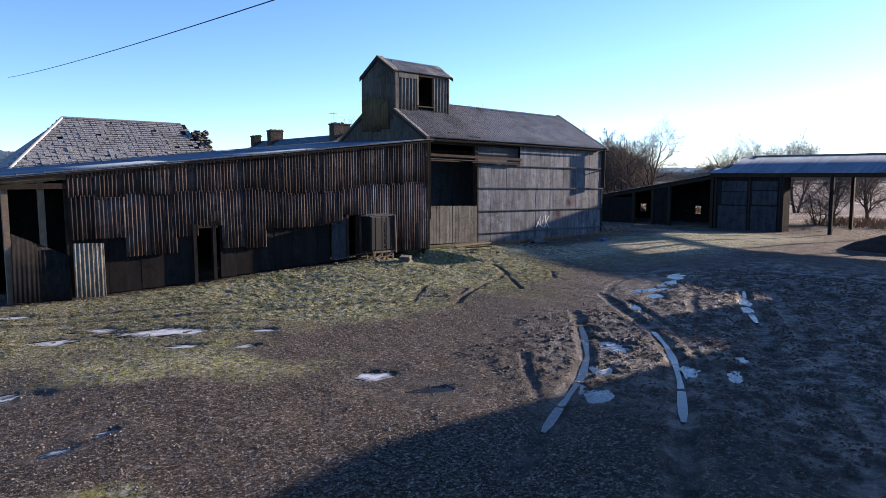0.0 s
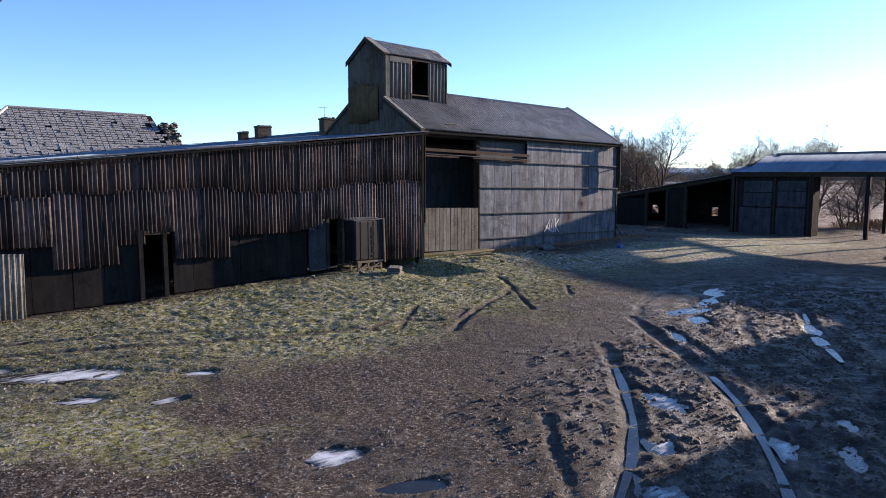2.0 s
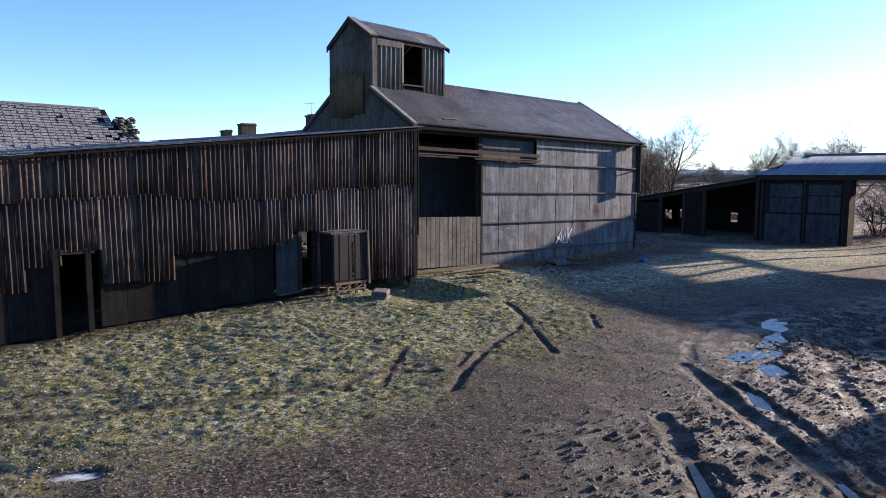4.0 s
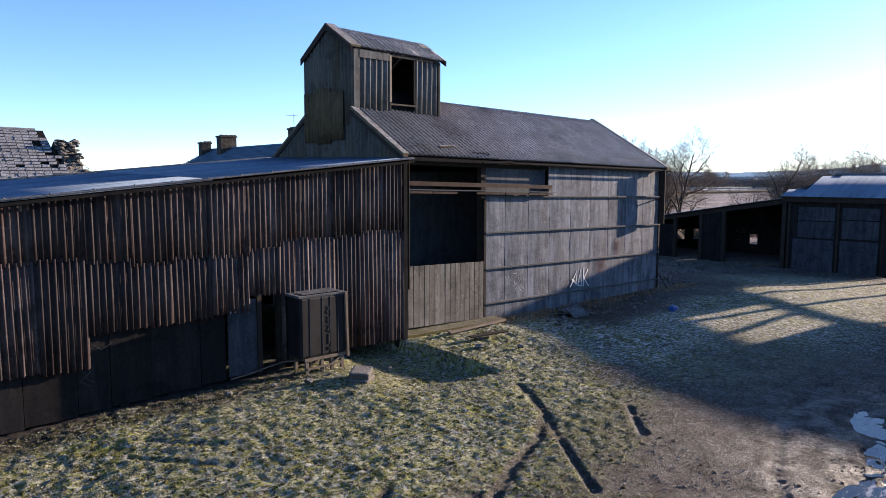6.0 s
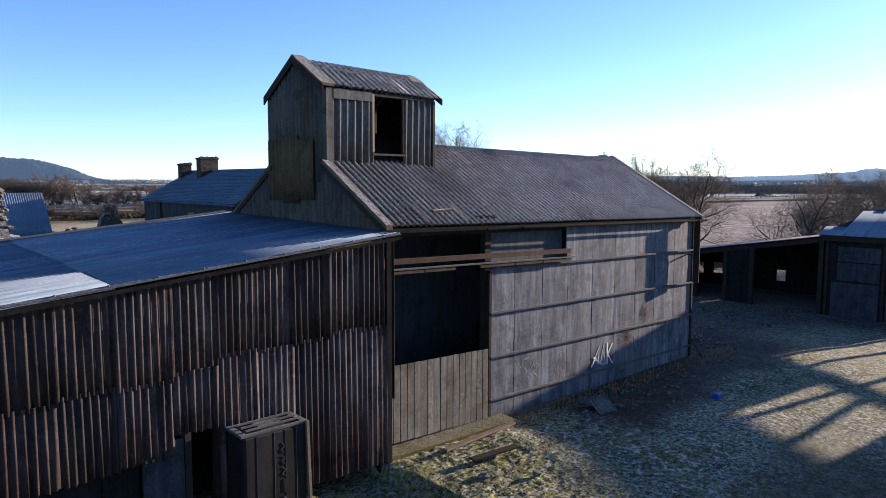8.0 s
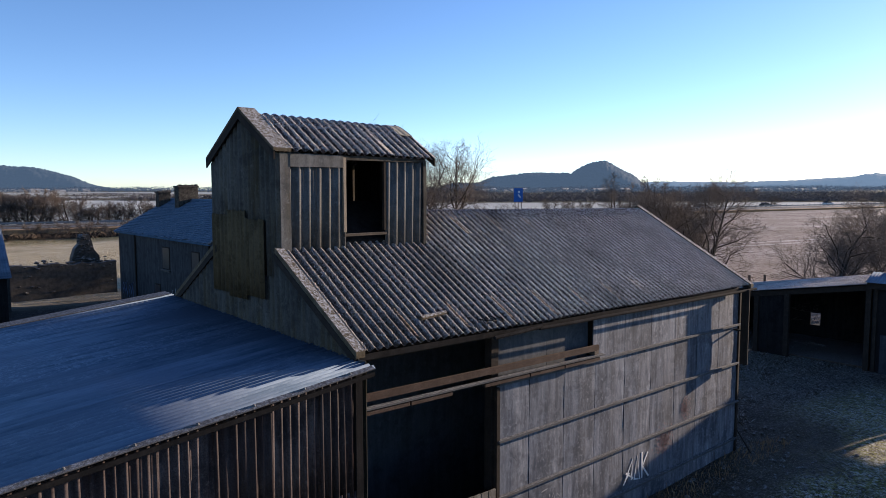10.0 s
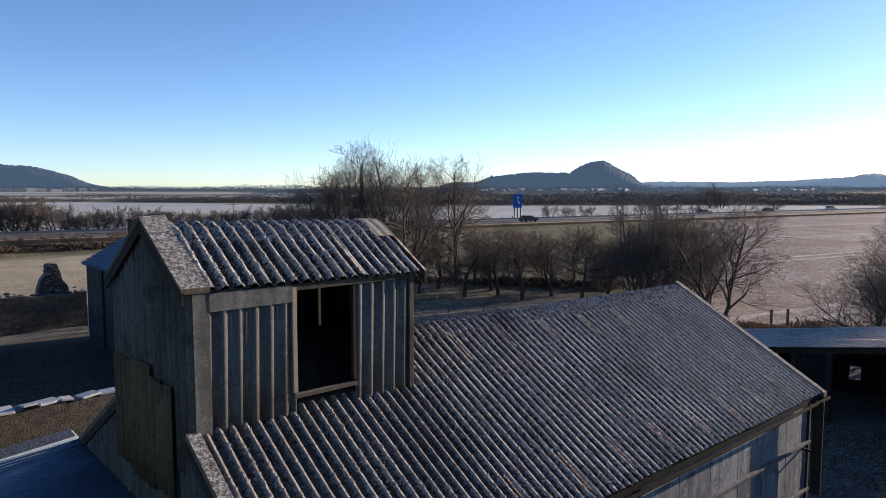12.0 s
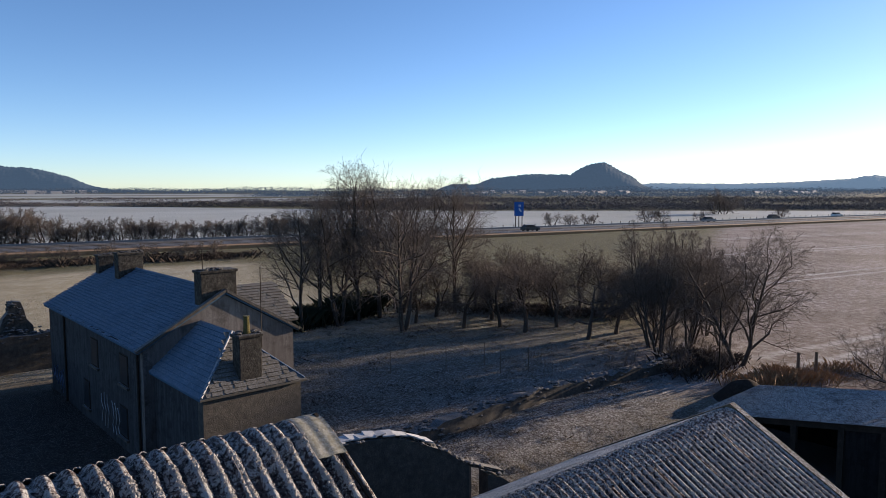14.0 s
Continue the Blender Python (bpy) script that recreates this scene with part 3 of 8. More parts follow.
def track_field(x, y):
    """Depth and wetness of the wheel tracks at arrays of places."""
    dz, wet = np.zeros_like(x), np.zeros_like(x)
    for pts, half, depth, lugs, damp in TRACKS:
        half, depth = half * 1.1, depth * 0.62
        along = 0.0
        for (ax, ay), (bx, by) in zip(pts, pts[1:]):
            dx, dy = bx - ax, by - ay
            ln = math.hypot(dx, dy)
            t = np.clip(((x - ax) * dx + (y - ay) * dy) / ln ** 2, 0, 1)
            d = np.hypot(x - ax - t * dx, y - ay - t * dy)
            run = along + t * ln
            lug = np.sign(np.sin(run * 30 + np.abs(d) * 20))
            dz = np.minimum(dz, -depth * (1 - smooth(half * 0.25, half * 1.4, d)) * (1 - 0.25 * lugs * lug) * (0.80 + 0.20 * rough_noise(x, y, 0.45, 51)))
            dz = np.maximum(dz, np.where((d > half) & (d < half * 2.8), dz + (0.35 + 0.25 * lugs * lug) * depth * np.exp(-((d - half * 1.7) / (half * 0.5)) ** 2), dz))
            wet = np.maximum(wet, (1 - smooth(half * 0.8, half * 1.4, d)) * damp)
            along += ln
    return dz, wet


def ground_base(x, y):
    """The height of the bare lie of the land."""
    z = 0.30 * smooth(13, 20.5, y) * smooth(4, 13, x) * (1 - smooth(30, 38, x)) * (1 - smooth(27, 34, y))
    z = z - 0.12 * smooth(30, 40, x) * (1 - smooth(60, 90, x))
    return z


def ground_at(x, y):
    return float(ground_base(np.array([float(x)]), np.array([float(y)]))[0])


def yard_zones(X, Y):
    """How near, how churned and how grassy the yard is at arrays of places."""
    near = 1 - smooth(40, 70, np.hypot(X - 10, Y - 12))
    churned = smooth(6.6, 8.8, X - 0.55 * (Y - 7) + 0.8 * rough_noise(X, Y, 2.0, 8)) * (1 - smooth(8.2, 10.2, Y - 0.12 * X + 0.5 * rough_noise(X, Y, 1.1, 88))) * (1 - smooth(24, 30, X))
    grassy = smooth(11.6, 14.0, Y - 0.06 * X + 0.9 * rough_noise(X, Y, 1.7, 3) + 0.5 * rough_noise(X, Y, 0.5, 33)) * (1 - smooth(-0.7, 0.9, X - 16.6 - 0.55 * (Y - 13.6) + 0.5 * rough_noise(X, Y, 0.9, 34))) * (0.55 + 0.45 * smooth(4, 9, X)) * (1 - smooth(21.0, 22.0, Y))
    return near, churned, grassy


def ground_height(X, Y):
    """The finished height of the ground at arrays of places, and the wetness of its tracks."""
    dz, wet = track_field(X, Y)
    near, churned, grassy = yard_zones(X, Y)
    Z = ground_base(X, Y)
    calm = np.clip(wet * 1.5, 0, 1)
    for px, py, pa, pb, turn, _ in SPOTS:
        u = (X - px) * math.cos(turn) + (Y - py) * math.sin(turn)
        v = -(X - px) * math.sin(turn) + (Y - py) * math.cos(turn)
        calm = np.maximum(calm, 1 - smooth(0.5, 1.2, np.hypot(u / pa, v / pb)))
    fine = 0.010 * rough_noise(X, Y, 0.7, 2) + 0.005 * rough_noise(X, Y, 0.21, 4) + 0.005 * rough_noise(X, Y, 0.11, 24)
    tread = rough_noise((X * 0.75 + Y * 0.66) * 0.42, (Y * 0.75 - X * 0.66), 0.15, 66)
    fine = fine + churned * (0.016 * rough_noise(X, Y, 0.30, 5) + 0.014 * rough_noise(X, Y, 0.14, 6) + 0.025 * np.abs(tread) + 0.030 * rough_noise(X, Y, 0.9, 67))
    fine = fine + grassy * (0.012 * (1 - np.abs(rough_noise(X, Y, 0.34, 7))) ** 2 + 0.026 * (1 - np.abs(rough_noise(X, Y, 0.13, 77))) ** 2 + 0.018 * rough_noise(X, Y, 0.8, 9) - 0.03)
    Z = Z + near * (0.045 * rough_noise(X, Y, 3.0, 1) + (1 - 0.85 * calm) * fine)
    edge = X - 16.15 - 0.138 * (20.55 - Y)
    Z = Z + dz + 0.05 * smooth(-0.03, 0.03, edge) * smooth(18.0, 19.5, Y) * (1 - smooth(18.9, 19.6, X))
    Z = Z - 0.24 * smooth(13.6, 15.2, X) * (1 - smooth(-0.03, 0.03, edge)) * smooth(17.5, 18.3, Y) - 0.09 * smooth(19.4, 20.0, Y) * (1 - smooth(13.6, 15.2, X)) * (1 - smooth(21, 22, Y))
    for px, py, pa, pb, turn, _ in SPOTS:
        u = (X - px) * math.cos(turn) + (Y - py) * math.sin(turn)
        v = -(X - px) * math.sin(turn) + (Y - py) * math.cos(turn)
        k = 1 - smooth(0.45, 1.45, np.hypot(u / pa, v / pb))
        Z = Z - (0.052 + 0.036 * rough_noise(X, Y, 0.30, 61) + 0.014 * rough_noise(X, Y, 0.13, 62)) * k
    Z = Z + 0.25 * rough_noise(X, Y, 14, 11) * smooth(60, 90, np.hypot(X - 15, Y - 15)) * (1 - smooth(150, 300, np.hypot(X, Y)))
    return Z, wet


def build_ground():
    def spread(lo, hi, step, mid, far):
        """Even steps in the yard, then wider and wider ones."""
        a = list(np.arange(lo, hi + 1e-6, step))
        s, v = step, hi
        while v < far:
            s = min(s * 1.12, 0.035 * (v - hi) + 0.22)
            v += max(s, 0.085)
            a.append(v)
        s, v, b = step, lo, []
        while v > -far:
            s *= 1.22
            v -= s
            b.append(v)
        return np.array(b[::-1] + a)

    xs, ys = spread(-2.0, 22.5, 0.052, 0, 4600.0), spread(2.6, 20.8, 0.052, 0, 4600.0)
    X, Y = np.meshgrid(xs, ys)
    near, churned, grassy = yard_zones(X, Y)
    Z, wet = ground_height(X, Y)
    ny, nx = X.shape
    verts = np.stack([X, Y, Z], -1).reshape(-1, 3)
    a = (np.arange(ny - 1)[:, None] * nx + np.arange(nx - 1)[None]).reshape(-1)
    faces = np.stack([a, a + 1, a + 1 + nx, a + nx], -1)
    me = bpy.data.meshes.new("ground")
    me.vertices.add(len(verts))
    me.vertices.foreach_set("co", verts.astype(np.float32).ravel())
    me.loops.add(faces.size)
    me.loops.foreach_set("vertex_index", faces.astype(np.int32).ravel())
    me.polygons.add(len(faces))
    me.polygons.foreach_set("loop_start", np.arange(0, faces.size, 4, dtype=np.int32))
    me.polygons.foreach_set("use_smooth", np.ones(len(faces), dtype=bool))
    me.update(calc_edges=True)
    # what lies where
    road = Y - (ROAD_Y - 0.2 * X)
    orchard = smooth(29, 31, X) * smooth(33, 36, Y) * (1 - smooth(57, 60, X)) * (1 - smooth(62, 66, Y))
    pasture = smooth(56, 60, Y) * (1 - smooth(112, 116, Y + 0.15 * X)) * (1 - smooth(42, 52, X - 0.25 * (Y - 60)))
    plough = smooth(45, 50, X) * (1 - smooth(36, 44, Y - 0.45 * (X - 50))) * (1 - smooth(-13, -10, road))
    deep = (X - 16) * 0.668 + (Y - 18) * 0.744
    across = (X - 16) * 0.744 - (Y - 18) * 0.668
    white = smooth(10, 13, road) * (1 - smooth(-6, 6, deep - 315 - 0.42 * np.maximum(0, -across))) * (0.85 + 0.15 * rough_noise(X, Y, 60, 12))
    stripe = smooth(400, 440, deep + 30 * rough_noise(X, Y, 300, 13)) * (1 - smooth(1250, 1400, deep + 200 * rough_noise(X, Y, 500, 15))) * (1 - smooth(-60, 0, across)) * (rough_noise(X * 0.3, Y, 160, 16) > -0.35)
    dirt = near * (1 - grassy)
    bare = np.clip(wet * 2.2, 0, 1)
    behind = smooth(27.5, 28.5, X) * smooth(20, 22, Y) * (1 - smooth(40, 44, Y)) * (1 - smooth(44, 50, X))
    verge = smooth(13, 15.5, Y) * smooth(18, 20, X) * (1 - smooth(36, 39, X)) * (1 - smooth(20, 22, Y))
    grass = np.clip((grassy + smooth(20, 26, Y) * near * 0.5 * (1 - 0.9 * orchard) * (1 - 0.8 * behind) * (1 - smooth(26.5, 28, Y) * (1 - smooth(26, 28, X))) + 0.6 * verge + 0.35 * (1 - near)) * (1 - bare), 0, 1)
    hof = smooth(26.5, 28, Y) * (1 - smooth(26, 28, X)) * (1 - smooth(58, 60, Y))
    frost = np.clip(0.66 * grassy * (1 - bare) + (0.12 + 0.28 * smooth(14, 18, X) * (1 - smooth(24, 28, X))) * dirt * (1 - hof) + 0.34 * orchard + 0.12 * behind + 0.40 * pasture - 0.38 * plough + 0.12 * smooth(30, 45, X) + 0.55 * verge, 0, 1)
    soak = np.zeros_like(X)
    for px, py, pa, pb, turn, _ in SPOTS:
        soak = np.maximum(soak, np.exp(-((X - px) ** 2 + (Y - py) ** 2) / (1.5 * pa + 0.12) ** 2))
    # shade along the shed foot, painted as a dark, bare, frostless strip
    foot_shade = smooth(19.1, 19.8, Y + 0.25 * rough_noise(X, Y, 0.8, 72) + 0.12 * rough_noise(X, Y, 0.3, 73)) * (1 - smooth(21.0, 21.6, Y)) * (1 - smooth(12.8, 14.0, X)) * smooth(1.0, 2.5, X)
    spoil = smooth(20.5, 22.0, X) * (1 - smooth(30, 33, X)) * smooth(18.0, 19.2, Y + 0.4 * rough_noise(X, Y, 0.9, 74) - 0.06 * (X - 22)) * (1 - smooth(21.5, 23, Y))
    rank = smooth(0.15, 0.5, rough_noise(X, Y, 1.5, 71)) * (1 - smooth(4.5, 7.5, X)) * (1 - smooth(12, 14, Y)) * smooth(5, 7, Y)
    grass = np.clip(grass + 0.9 * rank, 0, 1)
    frost = np.clip(frost + 0.35 * rank, 0, 1) * (1 - 0.75 * churned) * (1 - 0.95 * foot_shade) * (1 - 0.9 * spoil)
    grass = grass * (1 - foot_shade) * (1 - 0.8 * spoil)
    # wet mud, spread wider and darker to paint in the yard's shade
    mire_shade = smooth(8.5, 11.0, X - 0.35 * (Y - 10) + 0.6 * rough_noise(X, Y, 1.3, 91)) * (1 - smooth(13.2, 15.0, Y - 0.25 * (X - 13) + 0.5 * rough_noise(X, Y, 1.0, 92))) * (1 - smooth(22, 26, X))
    frost = frost * (1 - 0.6 * mire_shade)
    # real wetness, with the painted shade of the yard mixed in
    wet_and_shade = np.clip(wet + 0.6 * mire_shade + 0.95 * foot_shade + 0.55 * spoil + 0.8 * soak * (1 - 0.6 * grassy) + 0.4 * hof + churned * (0.50 + 0.35 * smooth(-0.2, 0.3, rough_noise(X, Y, 1.1, 14))), 0, 1)
    for name, chans in (("zone", (grass, frost, wet_and_shade)), ("field", (pasture * 0.9, np.clip(plough, 0, 1), np.clip(white + 0.75 * stripe, 0, 1)))):
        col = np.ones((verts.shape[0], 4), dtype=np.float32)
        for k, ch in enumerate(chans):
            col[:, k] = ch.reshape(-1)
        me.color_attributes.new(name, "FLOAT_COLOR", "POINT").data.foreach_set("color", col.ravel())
    me.materials.append(M_GROUND)
    ob = new("ground", me)
    return tagged(ob, "frosty farmyard ground of mud, grass and fields", "ground", kind="structure")


build_ground()

# ---- the barn with its tower ----
BX0, BX1, BY0, BY1 = 16.40, 27.52, 20.87, 26.55   # walls
RY, SAG = 23.70, -0.0165                            # ridge line, fall of the whole barn along its length
EAVE, RIDGE = 4.53, 6.29
RUN = RY - 20.66
SLOPE = (RIDGE - EAVE) / RUN


def sag(x, z):
    return z + SAG * (x - 16.4)


def roof_z(x, y):
    return sag(x, RIDGE - SLOPE * abs(y - RY))


barn = thing("barn", (22, 23.7, 0.3), "grey sheet-clad barn with corrugated roof and a loft tower", "barn")


def barn_shell():
    # back wall, far gable, near gable with the openings closed in sheets
    bm = bmesh.new()
    box(bm, BX0, BY1 - 0.12, 0.0, BX1, BY1, 4.45)
    part("back_wall", bm, M_GABLE, barn)
    # dark board added to stop daylight through the gap above the back wall
    part("eaves_board", beam(bmesh.new(), (BX0 + 0.08, BY1 - 0.04, sag(16.4, 4.56)), (BX1, BY1 - 0.04, sag(27.5, 4.56)), 0.05, 0.24), M_DARK, barn)
    for x, name in ((BX1 - 0.12, "end_gable_wall"),):
        bm = bmesh.new()
        prism(bm, [(x, BY0, 0), (x, BY1, 0), (x, BY1, roof_z(x, BY1) - 0.06), (x, RY, roof_z(x, RY) - 0.06), (x, BY0, roof_z(x, BY0) - 0.06)], (0.12, 0, 0))
        part(name, bm, M_GABLE, barn)
    bm = bmesh.new()
    prism(bm, [(BX0, BY0 + 0.02, 0), (BX0, BY1, 0), (BX0, BY1, roof_z(BX0, BY1) - 0.06), (BX0, RY, roof_z(BX0, RY) - 0.06), (BX0, BY0 + 0.02, roof_z(BX0, BY0) - 0.06)], (0.06, 0, 0))
    part("near_gable_backing", bm, M_DARK, barn)
    # floor slab inside
    bm = bmesh.new()
    box(bm, BX0 + 0.1, BY0 + 0.1, 0.1, BX1 - 0.13, BY1 - 0.13, 0.36)
    part("floor_slab", bm, M_CONCRETE, barn)
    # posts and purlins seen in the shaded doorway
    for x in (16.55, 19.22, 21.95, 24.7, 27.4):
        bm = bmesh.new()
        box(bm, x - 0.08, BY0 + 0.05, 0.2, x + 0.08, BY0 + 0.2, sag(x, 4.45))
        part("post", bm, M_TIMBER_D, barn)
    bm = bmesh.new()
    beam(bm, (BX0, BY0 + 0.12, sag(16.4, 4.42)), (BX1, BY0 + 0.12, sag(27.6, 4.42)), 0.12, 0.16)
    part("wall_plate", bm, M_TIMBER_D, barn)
    # an inner board partition behind the doorway
    bm = bmesh.new()
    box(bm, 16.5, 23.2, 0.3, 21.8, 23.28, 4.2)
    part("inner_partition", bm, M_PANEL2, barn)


def barn_front():
    rnd = random.Random(4)
    seams = [19.21, 19.98, 20.90, 21.81, 22.76, 23.70, 24.63, 25.55, 26.54, 27.50]
    levels = [0.36, 0.82, 1.73, 2.67, 3.60]
    for x0, x1 in zip(seams, seams[1:]):
        for z0, z1 in zip(levels, levels[1:]):
            n = 8
            bm = bmesh.new()
            grid = []
            bl = rnd.uniform(0.003, 0.009) if z1 - z0 > 0.5 else 0.003
            for j in range(n + 1):
                t = j / n
                row = []
                for i in range(3):
                    x = x0 + 0.009 + (x1 - x0 - 0.018) * i / 2
                    z = sag(x, z0 + (z1 - z0) * t)
                    y = BY0 - 0.01 - bl * math.sin(math.pi * t) ** 0.8 - 0.006 * (i == 1) + rnd.uniform(-0.003, 0.003)
                    row.append((x, y, z))
                grid.append(row)
            f = [[bm.verts.new(p) for p in r] for r in grid]
            b = [[bm.verts.new((p[0], p[1] + 0.02, p[2])) for p in r] for r in grid]
            for j in range(n):
                for i in range(2):
                    bm.faces.new((f[j][i], f[j][i + 1], f[j + 1][i + 1], f[j + 1][i]))
                    bm.faces.new((b[j][i], b[j + 1][i], b[j + 1][i + 1], b[j][i + 1]))
                bm.faces.new((f[j][0], f[j + 1][0], b[j + 1][0], b[j][0]))
                bm.faces.new((f[j][2], b[j][2], b[j + 1][2], f[j + 1][2]))
            for i in range(2):
                bm.faces.new((f[0][i], b[0][i], b[0][i + 1], f[0][i + 1]))
                bm.faces.new((f[n][i], f[n][i + 1], b[n][i + 1], b[n][i]))
            part("wall_panel", bm, M_PANEL, barn)
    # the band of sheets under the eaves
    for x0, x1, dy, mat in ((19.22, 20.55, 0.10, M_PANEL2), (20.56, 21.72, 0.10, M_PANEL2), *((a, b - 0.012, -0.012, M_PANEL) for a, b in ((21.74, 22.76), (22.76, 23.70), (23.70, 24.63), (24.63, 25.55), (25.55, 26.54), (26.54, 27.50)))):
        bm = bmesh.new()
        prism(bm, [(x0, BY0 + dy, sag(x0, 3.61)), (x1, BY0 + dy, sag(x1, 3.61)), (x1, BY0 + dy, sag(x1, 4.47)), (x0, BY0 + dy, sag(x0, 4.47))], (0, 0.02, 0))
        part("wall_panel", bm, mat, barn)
    for z in levels[1:]:
        bm = bmesh.new()
        beam(bm, (19.2, BY0 - 0.045, sag(19.2, z)), (27.54, BY0 - 0.045, sag(27.54, z)), 0.075, 0.04)
        part("rail", bm, M_RAIL, barn)
    bm = bmesh.new()
    beam(bm, (19.2, BY0 - 0.02, sag(19.2, 0.33)), (27.54, BY0 - 0.02, sag(27.54, 0.33)), 0.10, 0.14)
    part("sill_board", bm, M_TIMBER, barn)
    for x in (19.2, 27.52):
        bm = bmesh.new()
        beam(bm, (x, BY0 - 0.02, 0.2), (x, BY0 - 0.02, sag(x, 4.46 if x > 20 else 3.55)), 0.07, 0.07)
        part("corner_trim", bm, M_TIMBER_D, barn)
    # door gear over the entrance: a long plank, an angle iron and two lengths of runner under it
    yt = BY0 - 0.13
    gear = part("door_track", beam(bmesh.new(), (16.40, yt, 3.91), (21.72, yt, 3.78), 0.05, 0.10), M_TRACK, barn, "weathered brown sliding-door track")
    part("angle_iron", beam(bmesh.new(), (16.42, yt - 0.02, 3.765), (21.85, yt - 0.02, 3.635), 0.09, 0.025), M_RAIL, gear)
    for a, b in ((16.56, 17.30), (17.33, 18.10), (18.78, 19.80), (19.83, 20.70), (20.73, 21.72)):
        part("runner", beam(bmesh.new(), (a, yt - 0.02, 3.705 - 0.024 * (a - 16.5)), (b, yt - 0.02, 3.705 - 0.024 * (b - 16.5)), 0.05, 0.055), M_TRACK, gear)
    part("end_block", box(bmesh.new(), 21.58, yt - 0.03, 3.66, 21.70, BY0 - 0.02, 3.73), M_LOG, gear)
    # the rainwater pipe that hangs from the gutter's end
    pipe = thing("downpipe", (27.28, 20.58, 2.5), "dark broken downpipe hanging from the gutter's end", "pipe")
    part("shaft", box(bmesh.new(), 27.24, 20.50, 2.52, 27.30, 20.68, 4.30, 0.02), M_TIMBER_D, pipe)
    part("bracket", box(bmesh.new(), 27.25, 20.68, 3.30, 27.29, BY0 - 0.02, 3.34), M_TIMBER_D, pipe)
    prop = thing("leaning_board", (27.6, 20.6, 0.2), "short grey board leaning on the barn corner", "board")
    part("board", beam(bmesh.new(), (27.72, 20.45, 0.16), (27.50, 20.78, 0.82), 0.10, 0.03), M_TIMBER_D, prop)
    scrap = thing("sheet_scrap", (21.5, 19.7, 0.2), "scraps of corrugated sheet dumped beside the barn wall", "metal sheet")
    for k in range(3):
        me = sheet_mesh("sheet", 0.46, 0.62, 0.11, 0.016, M_RAIL, rows=1, ragged=0.10, seed=60 + k)
        piece("sheet", me, pose(21.35 + 0.22 * k, 19.55 + 0.13 * k, 0.30 + 0.03 * k, 24 - 14 * k, 8 * k - 6, 35 * k - 20), scrap)
    # scrawled paint: plain strokes
    paint = thing("painted_scrawl", (24.7, BY0 - 0.06, 1.0), "white spray-painted scrawl on the barn wall", "graffiti")
    y = BY0 - 0.029
    strokes = [[(22.84, 0.98), (23.10, 1.40), (23.06, 0.96)], [(22.78, 0.92), (22.98, 1.12), (22.86, 1.14), (23.12, 0.98)], [(23.16, 0.93), (23.26, 1.40), (23.36, 0.90), (23.16, 0.95)],
               [(23.42, 1.44), (23.44, 0.90)], [(23.64, 1.40), (23.45, 1.14), (23.68, 0.88)],
               [(20.00, 1.46), (20.06, 1.34), (20.12, 1.45), (20.20, 1.33)], [(20.30, 1.50), (20.46, 1.52)], [(20.34, 1.30), (20.40, 1.20), (20.30, 1.18)], [(20.52, 1.40), (20.54, 1.26), (20.64, 1.40), (20.66, 1.27)], [(20.72, 1.36), (20.80, 1.30), (20.74, 1.26)],
               [(20.40, 1.10), (20.50, 1.05), (20.42, 1.00)], [(20.54, 1.12), (20.62, 1.02), (20.52, 1.0)], [(20.68, 1.12), (20.76, 1.04), (20.70, 0.98)]]
    for s in strokes:
        bm = bmesh.new()
        tube(bm, [(a, y, sag(a, b) + 0.02) for a, b in s], [0.024 if s[0][0] > 22 else 0.009] * len(s), 5)
        for v in bm.verts:
            v.co.y = y + (v.co.y - y) * 0.12
        part("stroke", bm, M_WHITE if s[0][0] > 22 else M_LEAD, paint)


def red_spray():
    """Faded red paint misted over the barn wall: many flat specks."""
    rnd = random.Random(29)
    red = thing("red_spray", (24.5, BY0 - 0.05, 1.5), "faded red spray paint misted on the barn wall", "graffiti")
    for cx, cz, rx, rz, n in ((24.27, 1.36, 0.26, 0.24, 420), (25.09, 1.90, 0.16, 0.20, 260)):
        verts, faces = [], []
        for _ in range(n):
            x, z, r = rnd.gauss(cx, rx * 0.55), rnd.gauss(cz, rz * 0.55), rnd.uniform(0.006, 0.022)
            k = len(verts)
            verts += [(x + r * math.cos(q * 1.257), BY0 - 0.0305, z + r * math.sin(q * 1.257)) for q in range(5)]
            faces.append(tuple(range(k, k + 5)))
        tagged(hang(new("speck", mesh_of("speck", verts, faces, M_REDSPRAY)), red), kind="stuff")


def barn_gate():
    gate = thing("board_gate", (17.9, BY0 - 0.03, 0.42), "pale weathered vertical-board gate across the barn doorway", "gate")
    rnd = random.Random(7)
    w = (19.13 - 16.46) / 16
    for i in range(16):
        x = 16.46 + i * w
        bm = bmesh.new()
        box(bm, 0.008, -0.014, 0, w - 0.008, 0.014, 1.47 + rnd.uniform(-0.004, 0.004), 0.004)
        ob = part("board", bm, M_GATE, None)
        ob.matrix_basis = pose(x, BY0 - 0.06 + rnd.uniform(-0.003, 0.003), 0.50 - 0.03 * (x - 16.46), rnd.uniform(-0.2, 0.2), rnd.uniform(-0.15, 0.15), rnd.uniform(-0.6, 0.6))
        hang(ob, gate)
    for z in (0.75, 1.70):
        part("rail", beam(bmesh.new(), (16.48, BY0 + 0.0, z), (19.15, BY0 + 0.0, z - 0.08), 0.06, 0.09), M_TIMBER_D, gate)


